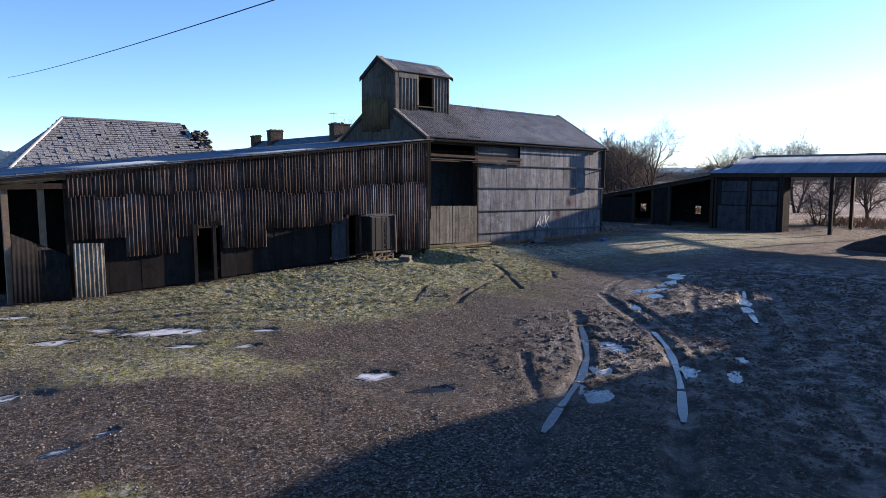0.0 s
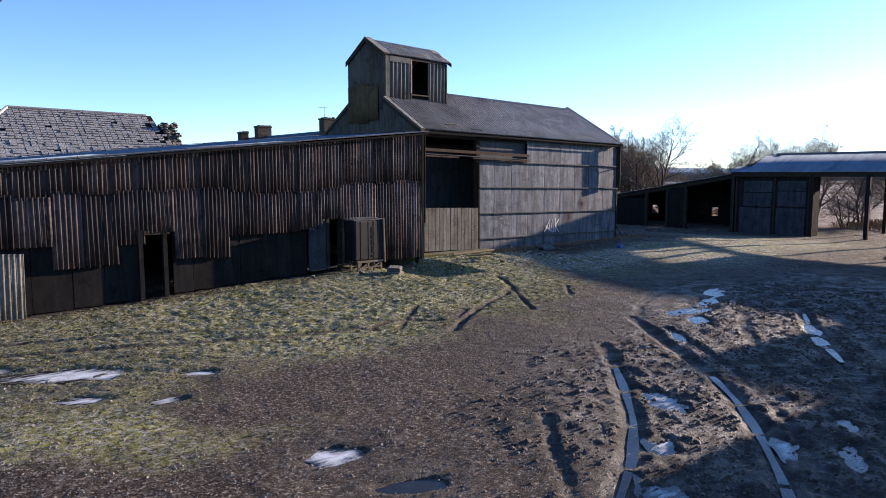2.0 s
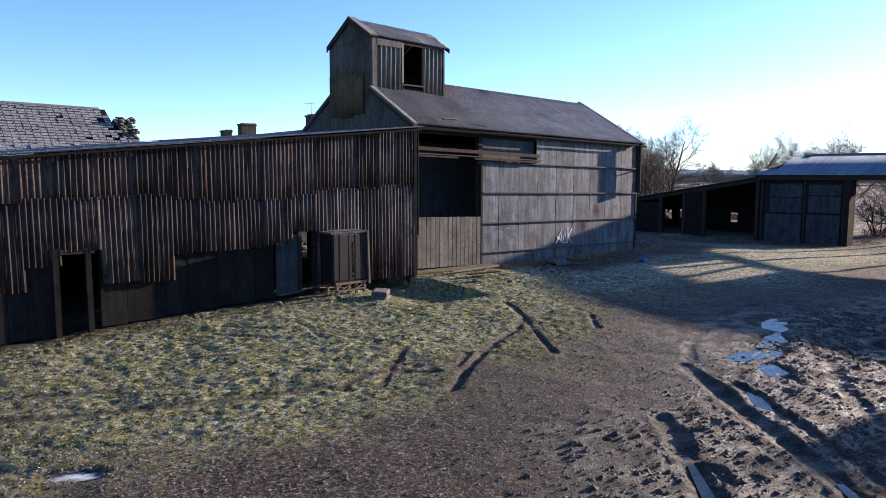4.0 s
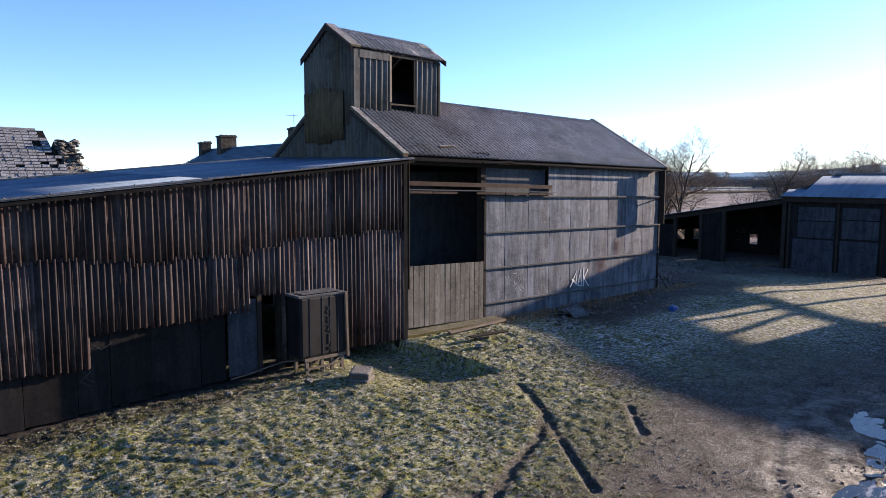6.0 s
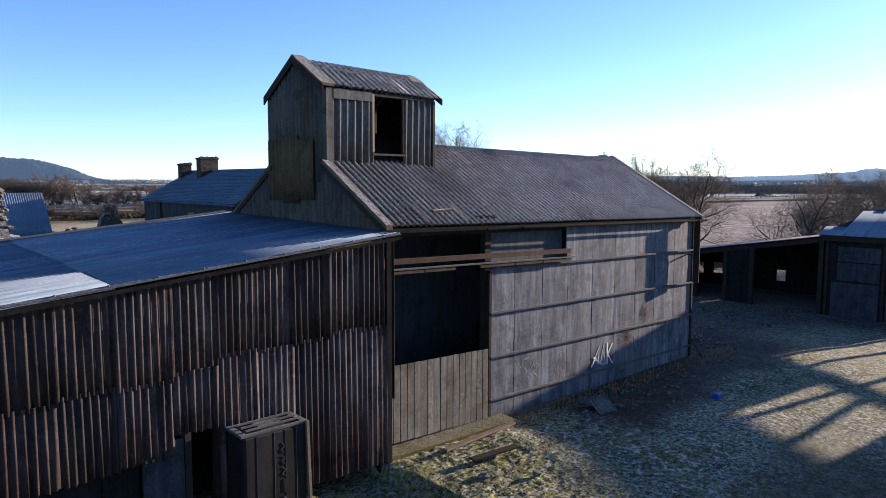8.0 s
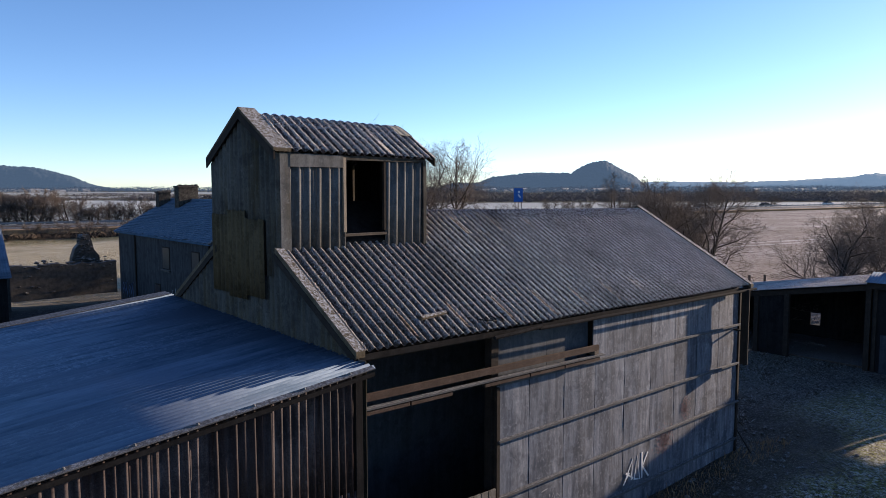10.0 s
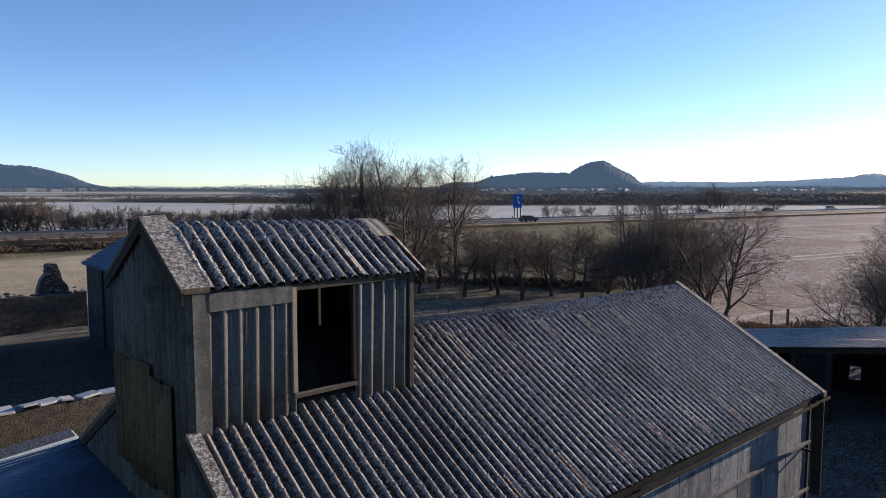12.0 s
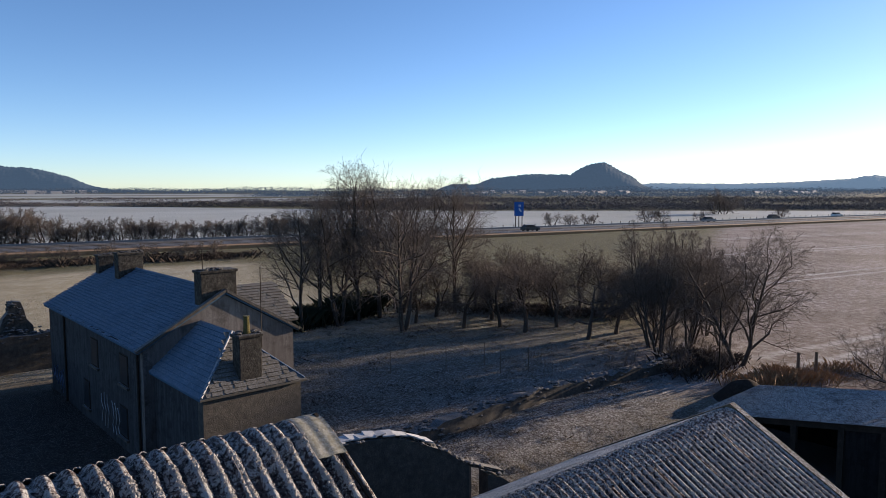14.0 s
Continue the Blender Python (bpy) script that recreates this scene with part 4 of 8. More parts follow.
def barn_roof():
    roof = thing("barn_roof", (22, RY, 4.5), "corrugated cement-sheet barn roof with frost on its ridges", "roof")
    ln = math.hypot(RUN, RIDGE - EAVE)
    pitch, nsheet = 0.146, 11
    x0, x1 = 16.50, 27.62
    w = (x1 - x0) / nsheet
    n_corr = round(w / pitch)
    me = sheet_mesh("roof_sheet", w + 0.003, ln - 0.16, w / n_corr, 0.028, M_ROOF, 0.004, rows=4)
    rnd = random.Random(11)
    for side in (1, -1):
        for i in range(nsheet):
            xa = x0 + i * w if side == 1 else x0 + (i + 1) * w
            y = 20.66 if side == 1 else 2 * RY - 20.66
            o = (xa, y, sag(xa, EAVE) + 0.03 + 0.001 * (i % 2) + rnd.uniform(0, 0.003))
            m = flat_frame(o, (side, 0, side * SAG), (0, side * RUN, RIDGE - EAVE))
            m = m @ pose(0, rnd.uniform(-0.02, 0.01), 0, 0, 0, rnd.uniform(-0.015, 0.015))
            sheet = piece("roof_sheet", me, m, roof)
            if side == 1:
                grain = piece("rime", rime_mesh(w, ln - 0.16, w / n_corr, 0.028, 2600 if i < 3 else 5000, 60 + i), m, sheet)
                tagged(grain, kind="stuff")
    # ridge sheet, verges, fascia
    hang(new("ridge_sheet", ridge_sheet(19.3, x1, round((x1 - 19.3) / (w / n_corr)), 0.028, RY, 0.34, lambda x: sag(x, RIDGE) + 0.025, SLOPE, SAG, M_ROOF)), roof)
    for x in (16.43, 27.62):
        for side in (1, -1):
            bm = bmesh.new()
            ya = 20.60 if side == 1 else 2 * RY - 20.60
            yb = RY if x > 20 else RY - side * 1.02
            zb = RIDGE - SLOPE * abs(yb - RY)
            prism(bm, [(x - 0.08, ya, sag(x, EAVE - 0.035)), (x + 0.06, ya, sag(x, EAVE - 0.035)), (x + 0.06, yb, sag(x, zb)), (x - 0.08, yb, sag(x, zb))], (0, 0, 0.085))
            part("verge", bm, M_VERGE, roof, "frosted verge flashing")
            bm = bmesh.new()
            prism(bm, [(x - 0.09, ya, sag(x, EAVE - 0.14)), (x - 0.09, yb, sag(x, zb - 0.11)), (x - 0.09, yb, sag(x, zb)), (x - 0.09, ya, sag(x, EAVE - 0.03))], (0.03, 0, 0))
            part("bargeboard", bm, M_TIMBER_D, roof)
    for y, a in ((20.70, 16.45), (26.70, 16.45)):
        part("fascia", beam(bmesh.new(), (a, y, sag(a, EAVE - 0.06)), (27.7, y, sag(27.7, EAVE - 0.06)), 0.03, 0.08), M_DARK, roof)
    # purlins
    for k in (0.2, 0.5, 0.8):
        for s in (1, -1):
            y = RY - s * RUN * (1 - k)
            z = EAVE + (RIDGE - EAVE) * k - 0.09
            part("purlin", beam(bmesh.new(), (16.5, y, sag(16.5, z)), (27.6, y, sag(27.6, z)), 0.07, 0.10), M_TIMBER_D, roof)
    # a length of loose gutter along the eaves, sagging at a break
    gutter = thing("eaves_gutter", (22, 20.56, 4.3), "broken half-round gutter sagging along the barn eaves", "gutter")
    for a, b, da, db in ((18.85, 19.95, -0.02, 0.03), (19.9, 21.6, 0.0, 0.0), (21.6, 24.6, 0, 0), (24.6, 27.75, 0, 0)):
        bm = bmesh.new()
        tube(bm, [(a, 20.575, sag(a, 4.46) + da), ((a + b) / 2, 20.57, sag((a + b) / 2, 4.455) + (da + db) / 2), (b, 20.575, sag(b, 4.46) + db)], [0.030, 0.030, 0.030], 8)
        part("gutter_length", bm, M_DARK, gutter)
    debris = thing("broken_sheet_scrap", (18.2, 21.0, 4.8), "broken frosted strip of sheet lying on the barn roof", "debris")
    bm = bmesh.new()
    for k in range(2):
        x = 17.75 + 0.05 * k
        tube(bm, [(x, 20.98 + 0.08 * k, roof_z(x, 20.98) + 0.09), (x + 0.5, 21.0 + 0.07 * k, roof_z(x, 21.0) + 0.10)], [0.03, 0.022], 6)
    part("strip", bm, M_VERGE, debris)
    coil = thing("tangled_wire", (19.0, 20.75, 4.7), "tangle of old wire and moss at the roof edge", "wire")
    bm = bmesh.new()
    rnd = random.Random(5)
    pts = [(18.75 + 0.45 * i / 24 + 0.08 * math.sin(i), 20.8 + 0.12 * math.sin(i * 0.9), roof_z(19, 20.8) + 0.07 + 0.05 * math.cos(i * 1.7) * rnd.random()) for i in range(25)]
    tube(bm, pts, [0.009] * 25, 5)
    part("strand", bm, M_TIMBER_D, coil)


def gable_sheets():
    """The vertical sheets on the near gable, stepped to the roof slope, and up the tower's side."""
    rnd = random.Random(21)
    w = 0.62
    for i in range(10):
        ya, yb = 26.62 - i * w, 26.62 - (i + 1) * w
        lo = 1.5

        def top(y):
            y = max(y, 20.7)
            if 22.70 < y < 24.86:
                return 5.34
            return RIDGE - SLOPE * abs(y - RY) - 0.06

        me = sheet_mesh("gable_sheet", w + 0.02, 3, 0.155, 0.016, M_GABLE, cut=lambda x, a=ya: top(a - x) - lo, rows=3)
        piece("gable_sheet", me, flat_frame((BX0 - 0.03 - 0.004 * (i % 2), ya, lo), (0, -1, 0), (0, 0, 1)), barn)


def ochre_patch():
    """Two stained sheets nailed over the gable under the tower."""
    for k, (ya, z0, ln) in enumerate(((24.84, 4.95, 1.30), (24.22, 4.90, 1.42), (23.60, 4.98, 1.22))):
        me = sheet_mesh("patch_sheet", 0.66, ln, 0.155, 0.016, M_OCHRE, rows=2, ragged=0.03, seed=k)
        piece("patch_sheet", me, flat_frame((BX0 - 0.062 - 0.006 * k, ya, z0), (0, -1, 0), (0, 0, 1)), barn)


ochre_patch()


def tower():
    tw = thing("loft_tower", (17.9, RY, 5.6), "corrugated sheet loft tower astride the barn roof with an open hatch", "tower")
    TX0, TX1, TY0, TY1 = 16.42, 19.25, 22.70, 24.86
    TE, TR = 7.20, 7.84
    rnd = random.Random(31)

    def s(x, z):
        return z + 1.3 * SAG * (x - 16.4)

    # front: sheets each side of the hatch, the left ones a little longer
    hatch = (17.58, 18.40, 5.98, 7.12)
    for y, sgn in ((TY0, -1), (TY1, 1)):
        spans = ((TX0 + 0.12, hatch[0], 5.70), (hatch[1], TX1, 5.72)) if sgn < 0 else ((TX0 + 0.12, 18.90, 5.7), (18.93, TX1, 5.7))
        for a, b, lo in spans:
            n = max(1, round((b - a) / 0.6))
            ww = (b - a) / n
            me = sheet_mesh("wall_sheet", ww + 0.015, 7.2 - lo, ww / max(2, round(ww / 0.165)), 0.024, M_TOWER, rows=2)
            for i in range(n):
                x = a + i * ww if sgn < 0 else a + (i + 1) * ww
                piece("wall_sheet", me, flat_frame((x, y + sgn * 0.012 * (i % 2 + 1), s(x, lo) - 0.03 * rnd.random()), (-sgn, 0, -sgn * 1.3 * SAG), (0, 0, 1)), tw)
    # near and far sides: tall sheets with gable tops
    for x, sgn, lo in ((16.375, -1, 5.33), (TX1, 1, 5.6)):
        w = (TY1 - TY0) / 3 if sgn < 0 else (24.785 - TY0) / 3
        for i in range(3):
            ya = TY1 - i * w if sgn < 0 else TY0 + i * w
            me = sheet_mesh("side_sheet", w + 0.01, 2, 0.155, 0.018, M_GABLE, rows=2, cut=lambda u, a=ya, g=sgn, q=lo: TR - 0.62 * abs((a + g * u) - RY) - 0.06 - q)
            piece("side_sheet", me, flat_frame((x + sgn * 0.012, ya, lo), (0, sgn, 0), (0, 0, 1)), tw)
    # corner boards and hatch frame
    for x, y in ((TX0, TY0), (TX1, TY0), (TX0, TY1), (TX1, TY1)):
        bm = bmesh.new()
        box(bm, x - 0.035, y - 0.04, 5.5, x + 0.035, y + 0.04, s(x, TE) - 0.02, 0.005)
        part("corner_board", bm, M_GABLE, tw)
    bm = bmesh.new()
    box(bm, TX0 + 0.03, TY0 - 0.05, 5.7, TX0 + 0.2, TY0 - 0.03, 7.18)
    part("corner_flashing", bm, M_TOWER, tw)
    part("head_strip", box(bmesh.new(), TX0 + 0.2, TY0 - 0.056, 6.98, hatch[0] - 0.02, TY0 - 0.04, 7.17), M_TOWER, tw)
    hf = part("hatch_frame", box(bmesh.new(), hatch[0] - 0.01, TY0 - 0.05, hatch[2] - 0.09, hatch[1] + 0.01, TY0 + 0.03, hatch[2] - 0.05), M_LOG, tw, "weathered timber hatch sill")
    part("jamb", box(bmesh.new(), hatch[0] - 0.02, TY0 - 0.05, hatch[2] - 0.02, hatch[0] + 0.03, TY0 + 0.02, 7.14), M_FLUE, hf)
    part("jamb", box(bmesh.new(), hatch[1] - 0.03, TY0 - 0.03, hatch[2] - 0.02, hatch[1] + 0.01, TY0 + 0.03, 7.12), M_TIMBER_D, hf)
    part("head", box(bmesh.new(), TX0 + 0.1, TY0 - 0.045, 7.10, TX1, TY0 + 0.02, 7.17), M_GABLE, hf)
    # inner boards with gaps that let slits of daylight in
    for i in range(8):
        y0 = TY0 + 0.12 + i * 0.22
        part("inner_board", box(bmesh.new(), TX1 - 0.10, y0, 5.7, TX1 - 0.08, y0 + 0.19, 7.15), M_TIMBER_D, tw)
    part("loft_floor", box(bmesh.new(), TX0 + 0.1, TY0 + 0.08, 5.75, TX1 - 0.12, TY1 - 0.08, 5.82), M_TIMBER_D, tw)
    # black sheet over the barn roof inside, standing in for the dark interior
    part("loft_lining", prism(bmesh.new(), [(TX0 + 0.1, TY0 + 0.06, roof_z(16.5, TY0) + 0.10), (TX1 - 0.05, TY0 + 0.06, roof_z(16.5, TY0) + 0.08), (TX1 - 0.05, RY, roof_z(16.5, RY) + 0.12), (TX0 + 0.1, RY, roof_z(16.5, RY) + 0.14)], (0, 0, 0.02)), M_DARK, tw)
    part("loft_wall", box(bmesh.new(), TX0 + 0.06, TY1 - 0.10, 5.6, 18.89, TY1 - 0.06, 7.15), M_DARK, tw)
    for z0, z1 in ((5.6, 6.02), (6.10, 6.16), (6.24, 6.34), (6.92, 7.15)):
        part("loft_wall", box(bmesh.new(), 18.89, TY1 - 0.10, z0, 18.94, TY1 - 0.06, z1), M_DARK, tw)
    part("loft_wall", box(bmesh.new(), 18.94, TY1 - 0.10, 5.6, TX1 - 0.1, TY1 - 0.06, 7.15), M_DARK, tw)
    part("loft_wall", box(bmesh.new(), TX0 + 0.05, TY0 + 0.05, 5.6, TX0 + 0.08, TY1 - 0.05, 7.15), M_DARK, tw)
    # roof
    rf = thing("tower_roof", (17.9, RY, 7.2), "frosted corrugated roof of the loft tower with flat verge strips", "roof")
    x0, x1, ye = 16.58, 19.42, 22.60
    run, rise = RY - ye, TR - TE + 0.03
    out = 0.12                                          # how much further the back slope reaches
    ln = math.hypot(run, rise)
    n = 3
    w = (x1 - x0) / n
    me = sheet_mesh("roof_sheet", w + 0.02, ln - 0.22, w / 6, 0.030, M_ROOF, rows=2)
    back = sheet_mesh("roof_sheet", w + 0.02, ln - 0.08, w / 6, 0.030, M_ROOF, rows=2)
    for side in (1, -1):
        for i in range(n):
            xa = x0 + i * w if side == 1 else x0 + (i + 1) * w
            o = (xa, ye if side == 1 else 2 * RY - ye + out, s(xa, TE) + 0.035 + 0.006 * (i % 2) - (0 if side == 1 else out * rise / run))
            m = flat_frame(o, (side, 0, side * 1.3 * SAG), (0, side * run, rise))
            sheet = piece("roof_sheet", me if side == 1 else back, m, rf)
            if side == 1:
                tagged(piece("rime", rime_mesh(w, ln - 0.22, w / 6, 0.030, 3400, 80 + i), m, sheet), kind="stuff")
    hang(new("ridge_sheet", ridge_sheet(x0, x1, 18, 0.030, RY, 0.42, lambda x: s(x, TR) + 0.050, rise / run, 0, M_ROOF)), rf)
    for xa, xb in ((16.31, 16.60),):
        for side in (1, -1):
            ya = ye - 0.03 if side == 1 else 2 * RY - ye + out + 0.03
            dz = 0.0 if side == 1 else -out * rise / run
            bm = bmesh.new()
            prism(bm, [(xa, ya, TE - 0.005 + dz), (xb, ya, TE - 0.005 + dz), (xb, RY, TR + 0.03), (xa, RY, TR + 0.03)], (0, 0, 0.055))
            part("verge", bm, M_VERGE, rf, "frosted flat verge strip")
            bm = bmesh.new()
            prism(bm, [(xa, ya, TE - 0.12 + dz), (xa, RY, TR - 0.10), (xa, RY, TR + 0.04), (xa, ya, TE + 0.01 + dz)], (0.025, 0, 0))
            part("bargeboard", bm, M_TIMBER_D, rf)
    for side in (1, -1):
        ya = ye - 0.02 if side == 1 else 2 * RY - ye + 0.02
        bm = bmesh.new()
        prism(bm, [(19.40, ya, s(19.4, TE - 0.10)), (19.40, RY, s(19.4, TR - 0.06)), (19.40, RY, s(19.4, TR + 0.05)), (19.40, ya, s(19.4, TE + 0.03))], (0.03, 0, 0))
        part("bargeboard", bm, M_TIMBER_D, rf)
    cap = ridge_sheet(19.16, 19.44, 2, 0.004, RY, 0.46, lambda x: s(19.3, TR) + 0.085, rise / run, 0, M_CAP)
    tagged(hang(new("end_cap", cap), rf), "pale flat strip bent over the ridge end")


barn_shell()
barn_front()
barn_gate()
red_spray()
barn_roof()
gable_sheets()
tower()


M_SHUTTER = streaked("dark_blue_shutter", (0.034, 0.038, 0.046), (0.072, 0.080, 0.092), (0.02, 0.02, 0.02), 0.85, 0.0, 0.6, 0.3, 0.08)
M_SIGNPAINT = two_tone("faded_blue_paint", (0.10, 0.14, 0.24), (0.18, 0.22, 0.32), 5, 0.8, 40, 0.1)

# ---- the long shed against the barn's gable ----
SX0, SX1, SY0, SY1 = 2.6, 16.34, 20.45, 26.95


def shed_z(x, y=20.45):
    return 4.40 - 0.098 * (16.2 - x) + 0.022 * (y - 20.45)


def shed_foot(x):
    return ground_at(x, 20.4)


def shed_building():
    shed = thing("long_shed", (9.5, 23.5, 0.1), "long lean-to shed clad in rusty corrugated iron, dark and patched", "shed")
    rnd = random.Random(41)
    # front sheets: an upper row that follows the eaves and a lower row with ragged feet, ended where the wall's shadow
    # starts
    x = 4.12
    i = 0
    while x < 16.1:
        w = min(rnd.choice((0.62, 0.66, 0.72)), 16.22 - x)
        mid = 2.62 + rnd.uniform(-0.12, 0.10) + (0.25 if x > 13 else 0)
        pitch = w / round(w / 0.105)
        up = sheet_mesh("wall_sheet", w + 0.02, 1, pitch, 0.023, M_RUST, seed=i, rows=2, wild=0.6, cut=lambda u, a=x, q=mid: shed_z(a + u) - 0.05 - q)
        m = flat_frame((x, SY0 - 0.014 - 0.008 * (i % 2), mid), (1, 0, 0), (0, 0, 1))
        piece("wall_sheet", up, m @ pose(0, 0, 0, rnd.uniform(-0.5, 0.5), rnd.uniform(-1.8, 1.8), rnd.uniform(-0.35, 0.35)), shed)
        if x < 7.2:
            low = 1.38 + rnd.uniform(-0.05, 0.06)
            if 5.0 < x < 6.4:
                low = 0.75 + rnd.uniform(-0.2, 0.2)
        elif x < 8.0:
            low = 1.62
        elif x < 9.2:
            low = 0.95 + rnd.uniform(-0.1, 0.15)
        elif x < 11.9:
            low = 1.45 + rnd.uniform(-0.06, 0.12)
        elif x < 12.7:
            low = 1.75
        else:
            low = shed_foot(x) + 0.08
        ln = mid + 0.06 - low
        dn = sheet_mesh("wall_sheet", w + 0.02, ln, pitch, 0.023, M_RUST, seed=100 + i, rows=2, ragged=0.05, wild=0.6)
        m = flat_frame((x, SY0 - 0.002 - 0.006 * (i % 2), mid + 0.06), (1, 0, 0), (0, -0.01, -1))
        piece("wall_sheet", dn, m @ pose(0, 0, 0, rnd.uniform(-0.3, 0.3), rnd.uniform(-1.8, 1.8), rnd.uniform(-0.4, 0.4)), shed)
        x += w
        i += 1
    # dark boards behind and below, standing in for the shadow on the wall's foot
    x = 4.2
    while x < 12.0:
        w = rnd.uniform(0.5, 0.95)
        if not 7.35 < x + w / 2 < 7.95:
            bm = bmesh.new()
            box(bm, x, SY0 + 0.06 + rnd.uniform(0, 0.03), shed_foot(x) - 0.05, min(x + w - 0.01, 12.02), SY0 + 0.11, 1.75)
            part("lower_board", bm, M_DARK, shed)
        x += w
    # a narrow dark doorway with posts, and a grey door
    for px in (7.40, 7.98):
        part("door_post", box(bmesh.new(), px - 0.05, SY0 - 0.06, 0.0, px + 0.05, SY0 + 0.06, 1.72), M_DARK, shed)
    part("lintel", box(bmesh.new(), 7.3, SY0 - 0.05, 1.60, 8.1, SY0 + 0.05, 1.70), M_TIMBER_D, shed)
    door = part("door", box(bmesh.new(), 12.05, SY0 - 0.01, shed_foot(12.1), 12.62, SY0 + 0.04, 1.73, 0.006), M_SHUTTER, shed, "shut dark blue-grey sheet door")
    part("door_frame", box(bmesh.new(), 12.63, SY0 - 0.03, shed_foot(12.1) - 0.02, 12.72, SY0 + 0.05, 1.80), M_TIMBER_D, door)
    part("hinge", box(bmesh.new(), 12.08, SY0 - 0.025, 1.5, 12.25, SY0 - 0.012, 1.54), M_STEEL, door)
    # frame, back and side walls
    for px in (2.75, 3.55, 4.15, 7.2, 10.2, 13.2, 16.2):
        for py in (SY0 + 0.16, SY1 - 0.2):
            part("post", box(bmesh.new(), px - 0.07, py - 0.07, -0.1, px + 0.07, py + 0.07, shed_z(px, py) - 0.06), M_TIMBER if px < 4 else M_TIMBER_D, shed)
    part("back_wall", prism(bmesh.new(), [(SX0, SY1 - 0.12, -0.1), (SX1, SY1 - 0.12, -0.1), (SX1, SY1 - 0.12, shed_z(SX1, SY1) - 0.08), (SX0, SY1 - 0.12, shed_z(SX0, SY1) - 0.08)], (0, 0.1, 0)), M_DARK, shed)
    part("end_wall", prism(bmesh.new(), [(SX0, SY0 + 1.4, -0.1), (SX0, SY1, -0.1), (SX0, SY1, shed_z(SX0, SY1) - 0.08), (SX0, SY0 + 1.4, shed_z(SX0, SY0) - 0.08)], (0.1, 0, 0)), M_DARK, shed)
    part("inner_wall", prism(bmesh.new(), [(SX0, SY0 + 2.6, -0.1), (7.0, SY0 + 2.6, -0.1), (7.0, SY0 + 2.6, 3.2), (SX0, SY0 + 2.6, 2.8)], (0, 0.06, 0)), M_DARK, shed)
    part("eaves_beam", beam(bmesh.new(), (SX0 - 0.2, SY0 + 0.04, shed_z(SX0 - 0.2) - 0.12), (16.25, SY0 + 0.06, shed_z(16.25) - 0.10), 0.08, 0.12), M_TIMBER, shed)
    for k in range(6):
        py = SY0 + 0.3 + k * 1.2
        part("rafter", beam(bmesh.new(), (SX0, py, shed_z(SX0, py) - 0.09), (SX1, py, shed_z(SX1, py) - 0.09), 0.06, 0.10), M_TIMBER_D, shed)
    # the end bay: white-washed lintel, a low side board
    part("bay_lintel", box(bmesh.new(), 2.6, SY0 - 0.02, 2.80, 4.1, SY0 + 0.06, 2.94), M_TIMBER_D, shed)
    # end flashing at the barn corner
    part("corner_board", box(bmesh.new(), 16.20, SY0 - 0.05, shed_foot(16.2), 16.30, SY0 + 0.06, shed_z(16.2) - 0.03), M_DARK, shed)

    roof = thing("shed_roof", (9.5, 23.7, 3.8), "frost-covered blue-grey corrugated iron shed roof", "roof")
    rows = 9
    d = (SY1 - SY0 + 0.42) / rows
    cols = ((16.36, 11.7), (11.75, 7.05), (7.1, 2.35))
    for c, (xa, xb) in enumerate(cols):
        ln = xa - xb
        me = sheet_mesh("roof_sheet", d + 0.03, ln, d / round(d / 0.10), 0.014, M_SHEDROOF, 0.006, rows=1)
        for r in range(rows):
            y = SY0 - 0.22 + r * d
            m = flat_frame((xa, y + d + 0.015, shed_z(xa, y + d) + 0.02 + 0.012 * (2 - c) + 0.004 * (r % 2)), (0, -1, -0.022), (-1, 0, -0.098))
            piece("roof_sheet", me, m @ pose(0, rnd.uniform(-0.03, 0.03), 0, 0, 0, rnd.uniform(-0.1, 0.1)), roof)
    flash = part("eaves_flashing", prism(bmesh.new(), [(2.3, SY0 - 0.26, shed_z(2.3) + 0.03), (16.34, SY0 - 0.26, shed_z(16.34) + 0.03), (16.34, SY0 - 0.19, shed_z(16.34) + 0.052), (2.3, SY0 - 0.19, shed_z(2.3) + 0.052)], (0, 0, 0.012)), M_RAIL, roof)
    part("edge_board", beam(bmesh.new(), (2.3, SY0 - 0.25, shed_z(2.3) - 0.03), (16.34, SY0 - 0.25, shed_z(16.34) - 0.03), 0.025, 0.05), M_DARK, roof)
    part("back_flashing", prism(bmesh.new(), [(2.3, SY1 - 0.1, shed_z(2.3, SY1) + 0.06), (16.34, SY1 - 0.1, shed_z(16.34, SY1) + 0.06), (16.34, SY1 + 0.24, shed_z(16.34, SY1) + 0.07), (2.3, SY1 + 0.24, shed_z(2.3, SY1) + 0.07)], (0, 0, 0.012)), M_RAIL, roof)
    bolt = bmesh.new()
    bmesh.ops.create_cone(bolt, cap_ends=True, segments=6, radius1=0.022, radius2=0.012, depth=0.02)
    bm_me = bpy.data.meshes.new("bolt")
    bolt.to_mesh(bm_me)
    bolt.free()
    bm_me.materials.append(M_RAIL)
    for k in range(22):
        bx = 16.0 - k * 0.62
        piece("bolt", bm_me, pose(bx, SY0 - 0.22, shed_z(bx) + 0.066), flash)

